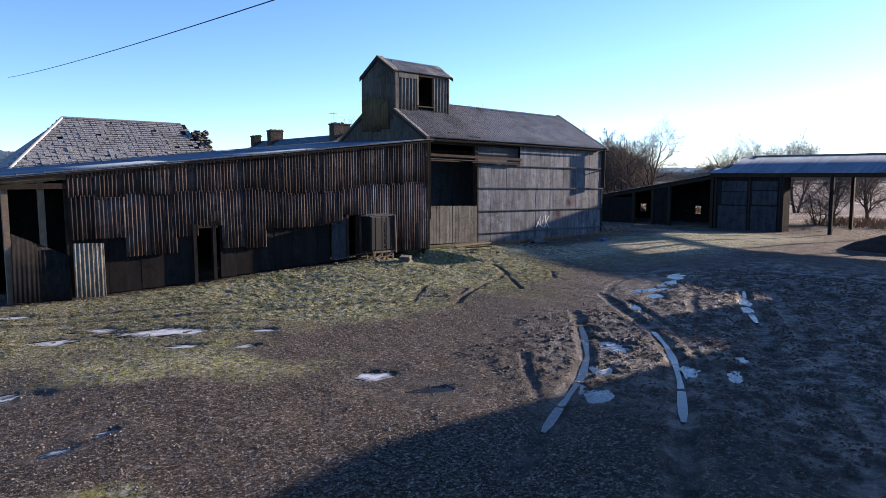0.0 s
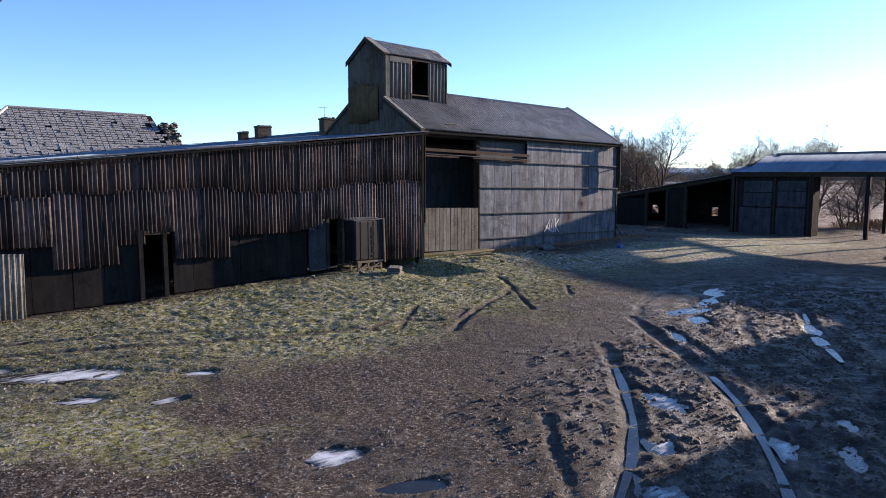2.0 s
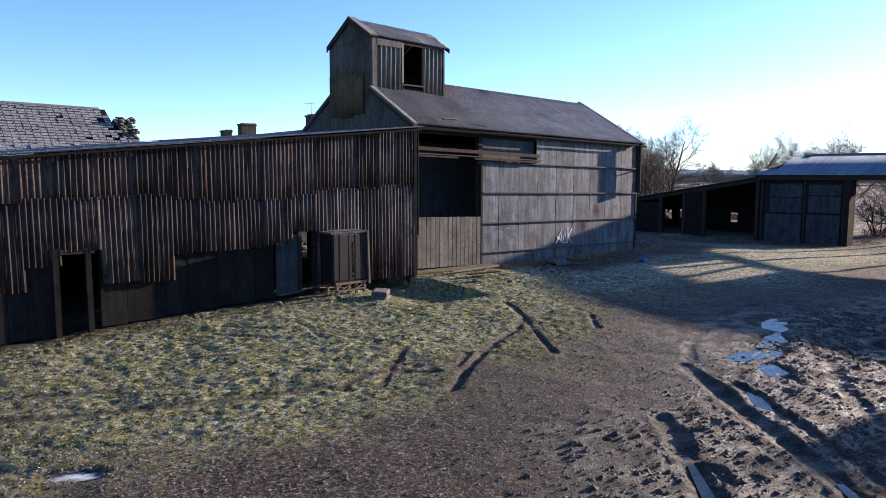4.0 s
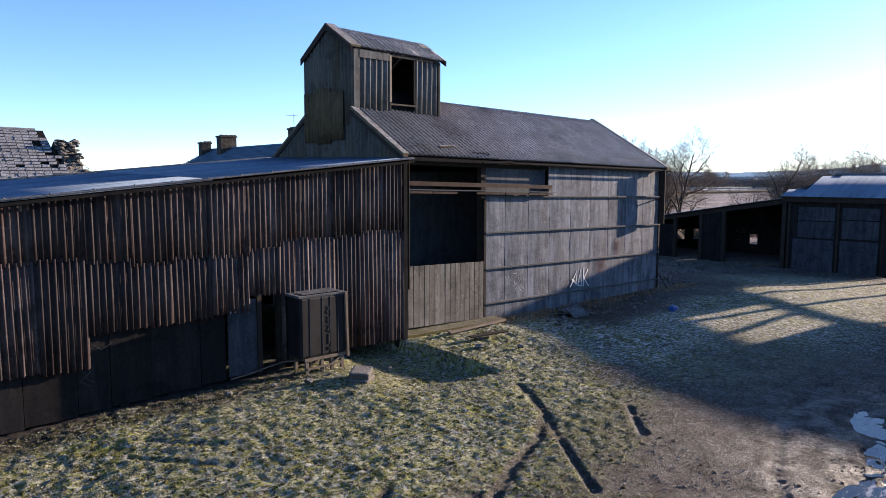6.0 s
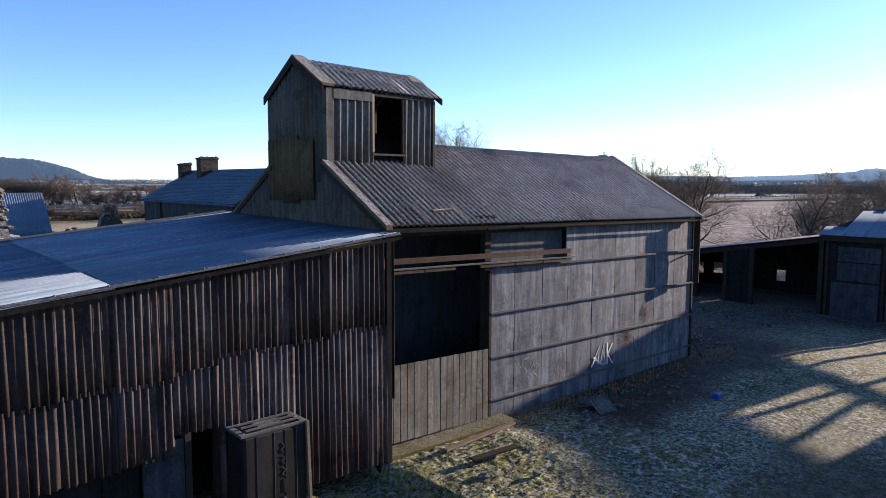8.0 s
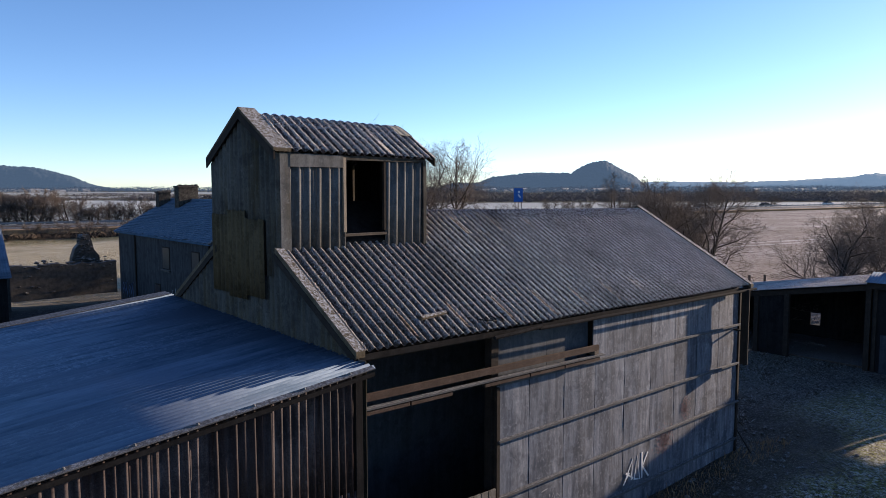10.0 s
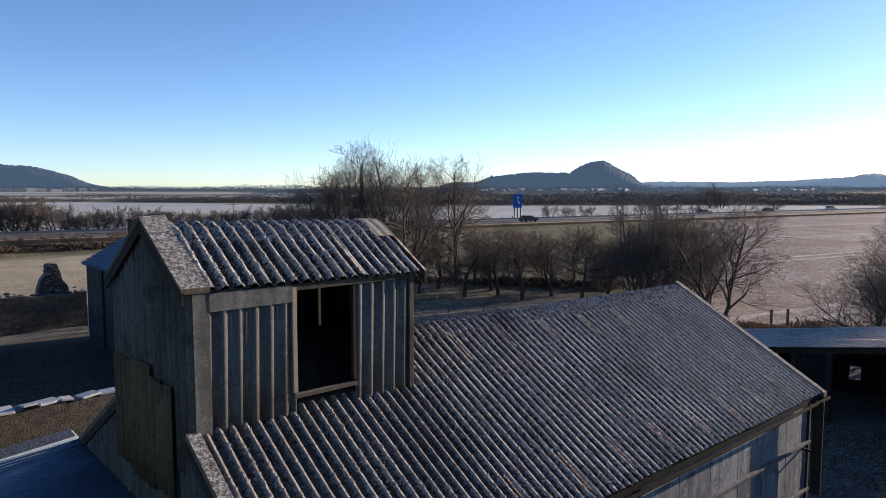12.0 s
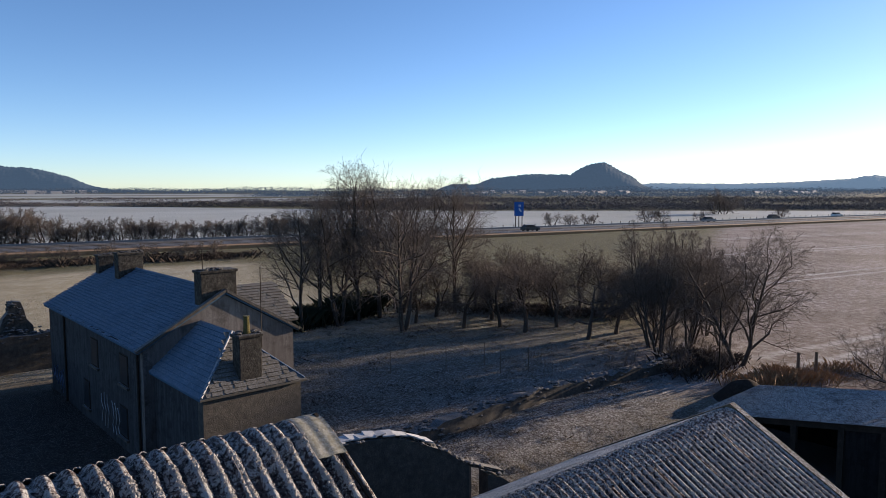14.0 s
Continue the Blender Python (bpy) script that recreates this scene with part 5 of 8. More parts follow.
    # loose sheets leaning at the open bay
    for x0, x1, h, lab, mat, y in ((4.12, 4.86, 1.42, "pale corrugated sheet leaning against the shed", M_GATE, SY0 - 0.32), (2.75, 4.05, 1.5, "dark board sheet leaning in the open bay", M_DARK, SY0 - 0.18)):
        sh = thing("leaning_sheet", (x0, y, 0.02), lab, "metal sheet", "loose sheets by the shed")
        me = sheet_mesh("sheet", x1 - x0, h, 0.105, 0.014 if mat is M_GATE else 0.004, mat, rows=2, seed=int(h * 10), cut=(lambda u, hh=h: hh) if mat is M_GATE else (lambda u: 1.75 - 0.45 * u))
        piece("sheet", me, flat_frame((x0, y, shed_foot(x0) - 0.02), (1, 0, -0.05), (0, 0.19, 1)), sh)


def tank():
    """The black tank on a trestle in front of the shed."""
    t = thing("oil_tank", (13.75, 20.1, 0.25), "grimy black square tank on a rough timber trestle", "tank")
    x0, x1, y0, y1, z0, z1 = 13.22, 14.25, 19.86, 20.38, 0.52, 1.74
    body = part("body", box(bmesh.new(), x0, y0, z0, x1, y1, z1, 0.06), M_TANK, t)
    for k, x in enumerate((13.44, 13.72, 13.90, 14.08)):
        part("seam", box(bmesh.new(), x - 0.004, y0 - 0.006, z0 + 0.04, x + 0.004, y0 + 0.01, z1 - 0.04), M_RAIL if k % 2 else M_SHUTTER, body)
    for xa, ya, xb, yb in ((x0, y0, x1, y0 + 0.05), (x0, y1 - 0.05, x1, y1), (x0, y0 + 0.05, x0 + 0.06, y1 - 0.05), (x1 - 0.06, y0 + 0.05, x1, y1 - 0.05)):
        part("rim", box(bmesh.new(), xa - 0.02, ya, z1 - 0.02, xb + 0.02, yb, z1 + 0.025, 0.008), M_RAIL, body)
    part("lid", box(bmesh.new(), x0 + 0.34, y0 + 0.12, z1 - 0.01, x0 + 0.72, y0 + 0.40, z1 + 0.03, 0.01), M_RAIL, body)
    for k in range(3):
        part("lid_bar", beam(bmesh.new(), (x0 + 0.1, y0 + 0.10 + 0.15 * k, z1 + 0.045), (x1 - 0.1, y0 + 0.12 + 0.15 * k, z1 + 0.045), 0.03, 0.025), M_RAIL, body)
    part("corner_strip", beam(bmesh.new(), (x1 + 0.05, y0 - 0.01, 0.44), (x1 + 0.01, y0 - 0.01, z1 + 0.02), 0.05, 0.045), M_TIMBER, t, "pale timber corner strip")
    g = ground_at(13.7, 20.1) - 0.08
    for x in (x0 + 0.16, x0 + 0.50, x1 - 0.30, x1 - 0.06):
        for y in (y0 + 0.05, y1 - 0.06):
            part("leg", box(bmesh.new(), x - 0.03, y - 0.03, g, x + 0.03, y + 0.03, z0 + 0.01), M_TIMBER, t)
    for y in (y0 + 0.05, y1 - 0.06):
        part("bearer", beam(bmesh.new(), (x0 + 0.1, y - 0.035, z0 - 0.02), (x1, y - 0.035, z0 - 0.02), 0.03, 0.06), M_TIMBER, t)
        part("brace", beam(bmesh.new(), (x0 + 0.55, y - 0.045, g + 0.06), (x1 - 0.05, y - 0.045, z0 - 0.04), 0.02, 0.035), M_TIMBER, t)
    part("stretcher", beam(bmesh.new(), (x0 + 0.16, y0 + 0.01, g + 0.10), (x1 - 0.06, y0 + 0.01, g + 0.12), 0.025, 0.035), M_TIMBER, t)
    # scrawl down the front: plain zigzag strokes
    for k, pts in enumerate(([(0.62, 1.52), (0.66, 1.46), (0.61, 1.42), (0.65, 1.36)], [(0.61, 1.32), (0.66, 1.28), (0.62, 1.24), (0.66, 1.18)], [(0.62, 1.14), (0.67, 1.10), (0.62, 1.04), (0.67, 1.00)], [(0.65, 0.96), (0.65, 0.76)], [(0.62, 0.70), (0.68, 0.64)], [(0.68, 0.70), (0.62, 0.64)])):
        part("stroke", tube(bmesh.new(), [(x0 + a, y0 - 0.008, b) for a, b in pts], [0.006] * len(pts), 4), M_RAIL, body)
    hose = thing("old_hose", (12.6, 20.1, 0.28), "pale old hose trailing along the shed foot", "hose")
    part("line", tube(bmesh.new(), [(11.95, 20.18, lie(11.95, 20.18) + 0.05), (12.3, 20.2, lie(12.3, 20.2) + 0.06), (12.7, 20.28, lie(12.7, 20.28) + 0.09), (13.1, 20.3, lie(13.1, 20.3) + 0.13), (13.5, 20.2, lie(13.5, 20.2) + 0.10)], [0.014] * 5, 6), M_TIMBER, hose)


def shed_scrawl():
    """Faint spray paint low on the shed front."""
    sc = thing("shed_scrawl", (9.65, SY0 - 0.03, 0.9), "faint white spray-painted scrawl low on the shed front", "graffiti")
    y = SY0 + 0.045
    for pts in ([(9.30, 1.32), (9.42, 1.22), (9.55, 1.30), (9.70, 1.20)], [(9.72, 1.30), (9.86, 1.18), (10.02, 1.27)], [(9.50, 0.92), (9.62, 0.80), (9.52, 0.70), (9.66, 0.60)], [(9.70, 0.88), (9.60, 0.74), (9.74, 0.64)]):
        part("stroke", tube(bmesh.new(), [(a, y, b) for a, b in pts], [0.004] * len(pts), 4), M_RAIL, sc)


shed_scrawl()


def blob(bm, at, size, seed, cuts=2):
    """A rough stone."""
    g = bmesh.ops.create_icosphere(bm, subdivisions=cuts, radius=0.5)
    rnd = random.Random(seed)
    off = Vector((rnd.random() * 50, rnd.random() * 50, rnd.random() * 50))
    turn = Euler((rnd.random() * 6, rnd.random() * 6, rnd.random() * 6)).to_matrix()
    for v in g["verts"]:
        k = 1 + 0.45 * noise.noise(v.co * 2.2 + off)
        c = turn @ (v.co * k)
        v.co = Vector((c.x * size[0], c.y * size[1], c.z * size[2])) + Vector(at)
    return bm


def yard_things():
    rnd = random.Random(51)
    st = thing("stone_block", (13.93, 18.87, 0.2), "rough brown mortared stone block lying by the tank", "stone")
    part("block", box(bmesh.new(), -0.27, -0.20, 0.0, 0.27, 0.20, 0.13, 0.03, Matrix.Translation((13.92, 18.86, 0.16)) @ pose(0, 0, 0, 2, 2, 38)), M_STONE, st)
    part("upper_course", box(bmesh.new(), -0.24, -0.19, 0.0, 0.26, 0.19, 0.14, 0.035, Matrix.Translation((13.93, 18.87, 0.285)) @ pose(0, 0, 0, 3, -2, 44)), M_STONE, st)
    for k, (x, y, s) in enumerate(((13.0, 19.2, 0.16), (12.4, 19.4, 0.12), (14.7, 19.0, 0.1), (11.6, 19.5, 0.13), (17.6, 20.45, 0.22), (17.2, 19.0, 0.2), (18.0, 18.5, 0.16), (7.2, 19.3, 0.1))):
        r = thing("rubble_stone", (x, y, ground_at(x, y)), "loose frosted stone lying on the yard", "stone", "loose stones in the yard")
        part("stone", blob(bmesh.new(), (x, y, ground_at(x, y) + s * 0.22), (s * 1.3, s, s * 0.7), 20 + k, 1), M_STONE, r)
    pl = thing("fallen_plank", (18.0, 20.5, 0.4), "weathered plank lying before the gate", "plank", "loose timber")
    part("plank", beam(bmesh.new(), (17.25, 20.05, 0.44), (19.3, 20.22, 0.43), 0.10, 0.04), M_TIMBER, pl)
    pl = thing("fallen_plank", (17.4, 19.0, 0.4), "dark broken board lying on the earth ramp", "plank", "loose timber")
    part("plank", beam(bmesh.new(), (17.35, 19.45, 0.42), (18.45, 19.35, 0.42), 0.16, 0.03), M_TIMBER_D, pl)
    # the mossy sill under the gate
    sill = thing("gate_sill", (17.8, 20.6, 0.4), "mossy concrete sill before the barn gate", "sill")
    part("slab", prism(bmesh.new(), [(16.20, 20.84, 0.45), (16.26, 20.42, 0.43), (19.55, 20.36, 0.40), (19.55, 20.84, 0.42)], (0, 0, -0.30)), M_CONCRETE, sill)
    # the blue can
    can = thing("jerry_can", (24.45, 18.45, 0.15), "small blue plastic can lying in the yard", "can")
    g = ground_at(24.4, 18.4)
    body = part("body", box(bmesh.new(), 24.33, 18.37, g, 24.57, 18.53, g + 0.16, 0.03), M_CANBLUE, can)
    part("cap", tube(bmesh.new(), [(24.57, 18.45, g + 0.11), (24.61, 18.45, g + 0.115)], [0.025, 0.022], 8), M_RUBBER, body)
    part("handle", tube(bmesh.new(), [(24.38, 18.45, g + 0.155), (24.41, 18.45, g + 0.20), (24.49, 18.45, g + 0.20), (24.52, 18.45, g + 0.155)], [0.011] * 4, 6), M_CANBLUE, body)
    # frozen puddles: level sheets of ice that the rough ground cuts out
    def ice_plate(p, x, y, a, b, turn, top, cloud):
        n, rings, ph = 60, 7, rnd.random() * 6
        verts, faces, air = [(x, y, top)], [], [cloud]
        for q in range(1, rings + 2):
            k = min(q, rings) / rings
            for i in range(n):
                t = i / n * math.tau
                r = k * (1.25 + 0.20 * math.sin(2 * t + ph) + 0.20 * math.sin(3 * t + ph * 2) + 0.10 * math.sin(5 * t + ph * 3) + 0.06 * math.sin(9 * t + ph))
                u, v = a * r * math.cos(t), b * r * math.sin(t)
                verts.append((x + u * math.cos(turn) - v * math.sin(turn), y + u * math.sin(turn) + v * math.cos(turn), top - (0.05 if q > rings else 0)))
                air.append(cloud * (1 - k) ** 0.7)
        faces += [(0, 1 + i, 1 + (i + 1) % n) for i in range(n)]
        for q in range(rings):
            o = 1 + q * n
            faces += [(o + i, o + n + i, o + n + (i + 1) % n, o + (i + 1) % n) for i in range(n)]
        me = mesh_of("ice", verts, faces, M_ICE)
        me.color_attributes.new("air", "FLOAT_COLOR", "POINT").data.foreach_set("color", np.repeat(np.array(air, dtype=np.float32)[:, None], 4, axis=1).ravel())
        hang(new("ice", me), p)

    for x, y, a, b, turn, cloud in SPOTS:
        p = thing("frozen_puddle", (x, y, lie(x, y)), "shallow frozen puddle of cloudy white ice in mud" if cloud > 0.5 else "shallow puddle of dark clear ice in the mud", "puddle", "frozen puddles")
        ice_plate(p, x, y, a, b, turn, lie(x, y) - 0.030, cloud)
    # water frozen along the wheel ruts
    for pts, lo, hi in ((TRACKS[0][0], 2, 6), (TRACKS[1][0], 1, 6), (TRACKS[4][0], 2, 4)):
        p = thing("frozen_rut", (pts[lo][0], pts[lo][1], 0), "strip of bluish ice along a muddy wheel rut", "puddle", "frozen ruts")
        bm = bmesh.new()
        mids = [Vector(pts[i]).lerp(Vector(pts[i + 1]), q / 10) for i in range(lo, hi) for q in range(10)]
        for _ in range(4):
            mids = mids[:1] + [(a + b * 2 + c) / 4 for a, b, c in zip(mids, mids[1:], mids[2:])] + mids[-1:]
        levels = list(ground_height(np.array([c.x for c in mids]), np.array([c.y for c in mids]))[0] + 0.013)
        for _ in range(6):
            levels = levels[:1] + [(a + b * 2 + c) / 4 for a, b, c in zip(levels, levels[1:], levels[2:])] + levels[-1:]
        left, right = [], []
        for q, c in enumerate(mids):
            d = (mids[min(q + 1, len(mids) - 1)] - mids[max(q - 1, 0)]).normalized()
            w = (0.054 + 0.014 * math.sin(q * 0.35)) * min(1.0, 0.6 + q / 5, 0.6 + (len(mids) - 1 - q) / 5)
            z = levels[q]
            left.append(bm.verts.new((c.x - d.y * w, c.y + d.x * w, z)))
            right.append(bm.verts.new((c.x + d.y * w, c.y - d.x * w, z)))
        for i in range(len(left) - 1):
            bm.faces.new((left[i], right[i], right[i + 1], left[i + 1]))
        g = bmesh.ops.extrude_face_region(bm, geom=bm.faces[:])
        for v in g["geom"]:
            if isinstance(v, bmesh.types.BMVert):
                v.co.z -= 0.03
        bmesh.ops.recalc_face_normals(bm, faces=bm.faces)
        ice = part("ice", bm, M_ICE, p)
        ice.data.color_attributes.new("air", "FLOAT_COLOR", "POINT").data.foreach_set("color", np.full(len(ice.data.vertices) * 4, 0.10, dtype=np.float32))
    # the heap of dark earth by the posts
    for hx, hy, size, tall in ((33.2, 9.6, 2.6, 0.75), (48.3, 32.6, 1.5, 0.95)):
        h = thing("earth_heap", (hx, hy, 0), "low heap of dark churned earth", "heap", "earth heaps")
        bm = bmesh.new()
        g = bmesh.ops.create_grid(bm, x_segments=24, y_segments=24, size=size)
        for v in g["verts"]:
            r = v.co.length / size
            v.co.z = tall * max(0.0, 1 - r * r) ** 1.2 + 0.12 * noise.noise(v.co * 2.0) * (r < 0.95) - 0.1
            v.co += Vector((hx, hy, -0.05))
        part("earth", bm, M_EARTH, h, smooth=True)
    # weeds and rubble along the barn's foot
    rub = bmesh.new()
    for k in range(300):
        x = rnd.uniform(20.3, 29.8)
        y = rnd.uniform(18.6, 20.7) if x < 27.5 else rnd.uniform(18.4, 21.6)
        s = rnd.uniform(0.03, 0.12)
        blob(rub, (x, y, ground_at(x, y) + s * 0.2), (s * 1.4, s, s * 0.8), k, 1)
    tagged(part("scattered_rubble", rub, M_STONE), "scattered small rubble along the barn wall", "rubble", kind="stuff")


shed_building()
tank()
yard_things()


# ---- the open shed and lean-to across the yard ----
def open_shed():
    sh = thing("cart_shed", (41, 15, -0.1), "open cart shed with blue-grey hipped sheet roof on timber posts", "shed")
    x0, x1, y0, y1, e, r = 39.6, 45.2, 4.0, 21.75, 3.12, 4.08
    rx = 42.4
    for y in (17.42, 14.85, 9.5, 5.5):
        part("post", box(bmesh.new(), 39.62, y - 0.09, -0.3, 39.80, y + 0.09, e), M_DARK, sh)
    for y in (20.0, 15.6, 11.6, 7.6):
        part("post", box(bmesh.new(), 44.9, y - 0.09, -0.3, 45.08, y + 0.09, e), M_TIMBER_D, sh)
    for x in (39.7, 45.0):
        part("eaves_beam", beam(bmesh.new(), (x, y0, e - 0.02), (x, y1, e - 0.02), 0.14, 0.24), M_TIMBER_D, sh)
    for y in (5.5, 9.5, 13.5, 17.5, 21.5):
        part("tie_beam", beam(bmesh.new(), (39.7, y, e - 0.02), (45.0, y, e - 0.02), 0.12, 0.16), M_TIMBER_D, sh)
    # the closed room at its end: shuttered front, side and back
    room = part("room_front", box(bmesh.new(), 39.95, 17.6, -0.3, 40.05, 21.6, e - 0.1), M_DARK, sh)
    for y in (17.65, 19.42, 21.5):
        part("stud", box(bmesh.new(), 39.88, y - 0.05, -0.3, 39.95, y + 0.05, e - 0.1), M_TIMBER_D, room)
    for a, b, z0, z1 in ((19.55, 21.1, 1.35, 2.1), (19.55, 21.1, 2.14, 2.75), (17.8, 19.25, 1.4, 2.2), (17.8, 19.25, 2.24, 2.75), (19.55, 21.3, -0.2, 1.28), (17.8, 19.3, -0.2, 1.3)):
        part("shutter", box(bmesh.new(), 39.90, a, z0, 39.945, b, z1, 0.008), M_SHUTTER, room)
    part("room_side", box(bmesh.new(), 40.05, 17.5, -0.3, 40.9, 17.6, e - 0.1), M_DARK, sh)
    part("room_back", box(bmesh.new(), 40.82, 17.6, -0.3, 40.9, 21.6, e - 0.1), M_DARK, sh)
    # roof in strips of sheet
    n = 22
    d = (y1 - y0) / n
    lnw = math.hypot(rx - x0, r - e)
    me = sheet_mesh("roof_sheet", d + 0.02, lnw + 0.1, d / 8, 0.010, M_SHEDROOF)
    for k in range(n):
        ya = y0 + k * d
        hip = 1.0
        if ya + d > y1 - 1.3:
            hip = max(0.25, (y1 - ya - d * 0.5) / 1.3)
        mm = me if hip == 1.0 else sheet_mesh("roof_sheet", d + 0.02, (lnw + 0.1) * hip, d / 8, 0.010, M_SHEDROOF)
        piece("roof_sheet", mm, flat_frame((x0 - 0.15, ya + d, e + 0.11), (0, -1, 0), (rx - x0, 0, r - e)), sh)
        if 11.4 < ya < 14.0:
            stub = sheet_mesh("roof_sheet", d + 0.02, lnw - 1.55, d / 8, 0.010, M_SHEDROOF)
            k0 = 1.65 / lnw
            piece("roof_sheet", stub, flat_frame((2 * rx - x0 + 0.15 - (rx - x0) * k0, ya, e + 0.11 + (r - e) * k0), (0, 1, 0), (-(rx - x0), 0, r - e)), sh)
        else:
            piece("roof_sheet", mm, flat_frame((2 * rx - x0 + 0.15, ya, e + 0.11), (0, 1, 0), (-(rx - x0), 0, r - e)), sh)
    part("hip_end", prism(bmesh.new(), [(x0 - 0.15, y1, e + 0.10), (2 * rx - x0 + 0.15, y1, e + 0.10), (rx, y1 - 1.3, r + 0.12)], (0, 0, 0.02)), M_SHEDROOF, sh)
    part("ridge", tube(bmesh.new(), [(rx, y0, r + 0.13), (rx, y1 - 1.3, r + 0.13)], [0.09, 0.09], 8), M_RAIL, sh)

    ln = thing("stable_lean_to", (42.5, 25.3, -0.1), "dark timber lean-to with open bays and a low sloping roof", "shed")

    def z(y):
        return 3.14 - 0.168 * (y - 21.6)

    for y in (21.75, 24.65, 25.85, 27.3, 30.2):
        part("post", box(bmesh.new(), 39.92, y - 0.09, -0.4, 40.1, y + 0.09, z(y) - 0.1), M_TIMBER_D, ln)
    part("front_beam", beam(bmesh.new(), (40.0, 21.7, z(21.7) - 0.14), (40.0, 30.3, z(30.3) - 0.14), 0.14, 0.2), M_TIMBER_D, ln)
    part("front_boarding", box(bmesh.new(), 40.0, 24.72, -0.4, 40.06, 25.8, z(25.9) - 0.06), M_DARK, ln)
    part("front_boarding", box(bmesh.new(), 40.0, 27.38, -0.4, 40.06, 30.12, z(30.2) - 0.06), M_DARK, ln)
    part("end_wall", box(bmesh.new(), 40.0, 30.26, -0.4, 44.69, 30.36, z(30.4) - 0.01), M_DARK, ln)
    # the back wall, pierced by small square holes
    holes = [(25.02, 25.46, 0.42, 0.98), (28.28, 28.81, 0.5, 1.08), (29.35, 29.85, 0.42, 1.0)]
    def wall_piece(a, b, lo, hi=None):
        part("back_wall", prism(bmesh.new(), [(44.7, a, lo), (44.7, b, lo), (44.7, b, hi or z(b)), (44.7, a, hi or z(a))], (0.1, 0, 0)), M_DARK, ln)

    ya = 21.6
    for h0, h1, a, b in holes:
        wall_piece(ya, h0, -0.4)
        wall_piece(h0, h1, -0.4, a)
        wall_piece(h0, h1, b)
        ya = h1
    wall_piece(ya, 30.36, -0.4)
    part("side_wall", box(bmesh.new(), 40.1, 21.62, -0.4, 44.7, 21.70, z(21.7)), M_DARK, ln)
    w = 5.2 / 6
    me = sheet_mesh("roof_sheet", w + 0.02, 9.1, w / 6, 0.02, M_ROOF, rows=2)
    for k in range(6):
        piece("roof_sheet", me, flat_frame((39.75 + k * w, 21.65, z(21.65) + 0.02 + 0.005 * (k % 2)), (1, 0, 0), (0, 1, -0.168)), ln)
    part("floor_litter", box(bmesh.new(), 40.3, 21.8, -0.3, 44.6, 30.2, -0.08), M_LOG, ln)


open_shed()


def hay_barn():
    """Unseen taller barn added to the cart shed's row to shade the yard."""
    b = thing("hay_barn", (42.5, -4, 0), "plain sheet-clad barn in line with the cart shed, unseen, added to shade the yard", "barn")
    part("wall", box(bmesh.new(), 39.8, -14.0, -0.3, 45.0, 3.85, 3.9), M_RUST, b)
    part("gable", prism(bmesh.new(), [(39.8, 3.70, 3.9), (45.0, 3.70, 3.9), (42.4, 3.70, 5.15)], (0, 0.15, 0)), M_RUST, b)
    part("roof", prism(bmesh.new(), [(39.5, -14.2, 3.85), (39.5, 3.95, 3.85), (42.4, 3.95, 5.25), (42.4, -14.2, 5.25)], (0, 0, 0.06)), M_SHEDROOF, b)
    part("roof", prism(bmesh.new(), [(45.3, -14.2, 3.85), (45.3, 3.95, 3.85), (42.4, 3.95, 5.25), (42.4, -14.2, 5.25)], (0, 0, 0.06)), M_SHEDROOF, b)


hay_barn()


def byre():
    """Unseen plain shed added beside the yard to cast the shadow over the mud."""
    b = thing("stone_byre", (22, -3, 0), "plain stone byre with a slate roof, unseen, added to shade the yard", "byre")
    part("wall", box(bmesh.new(), 19.0, -12.0, -0.2, 31.0, 3.4, 2.85), M_STONE, b)
    part("roof", prism(bmesh.new(), [(18.8, -12.2, 2.86), (18.8, 3.6, 2.86), (25.0, 3.6, 3.5), (25.0, -12.2, 3.5)], (0, 0, 0.12)), M_SLATE2, b)
    part("roof", prism(bmesh.new(), [(31.2, -12.2, 2.86), (31.2, 3.6, 2.86), (25.0, 3.6, 3.5), (25.0, -12.2, 3.5)], (0, 0, 0.12)), M_SLATE2, b)


byre()


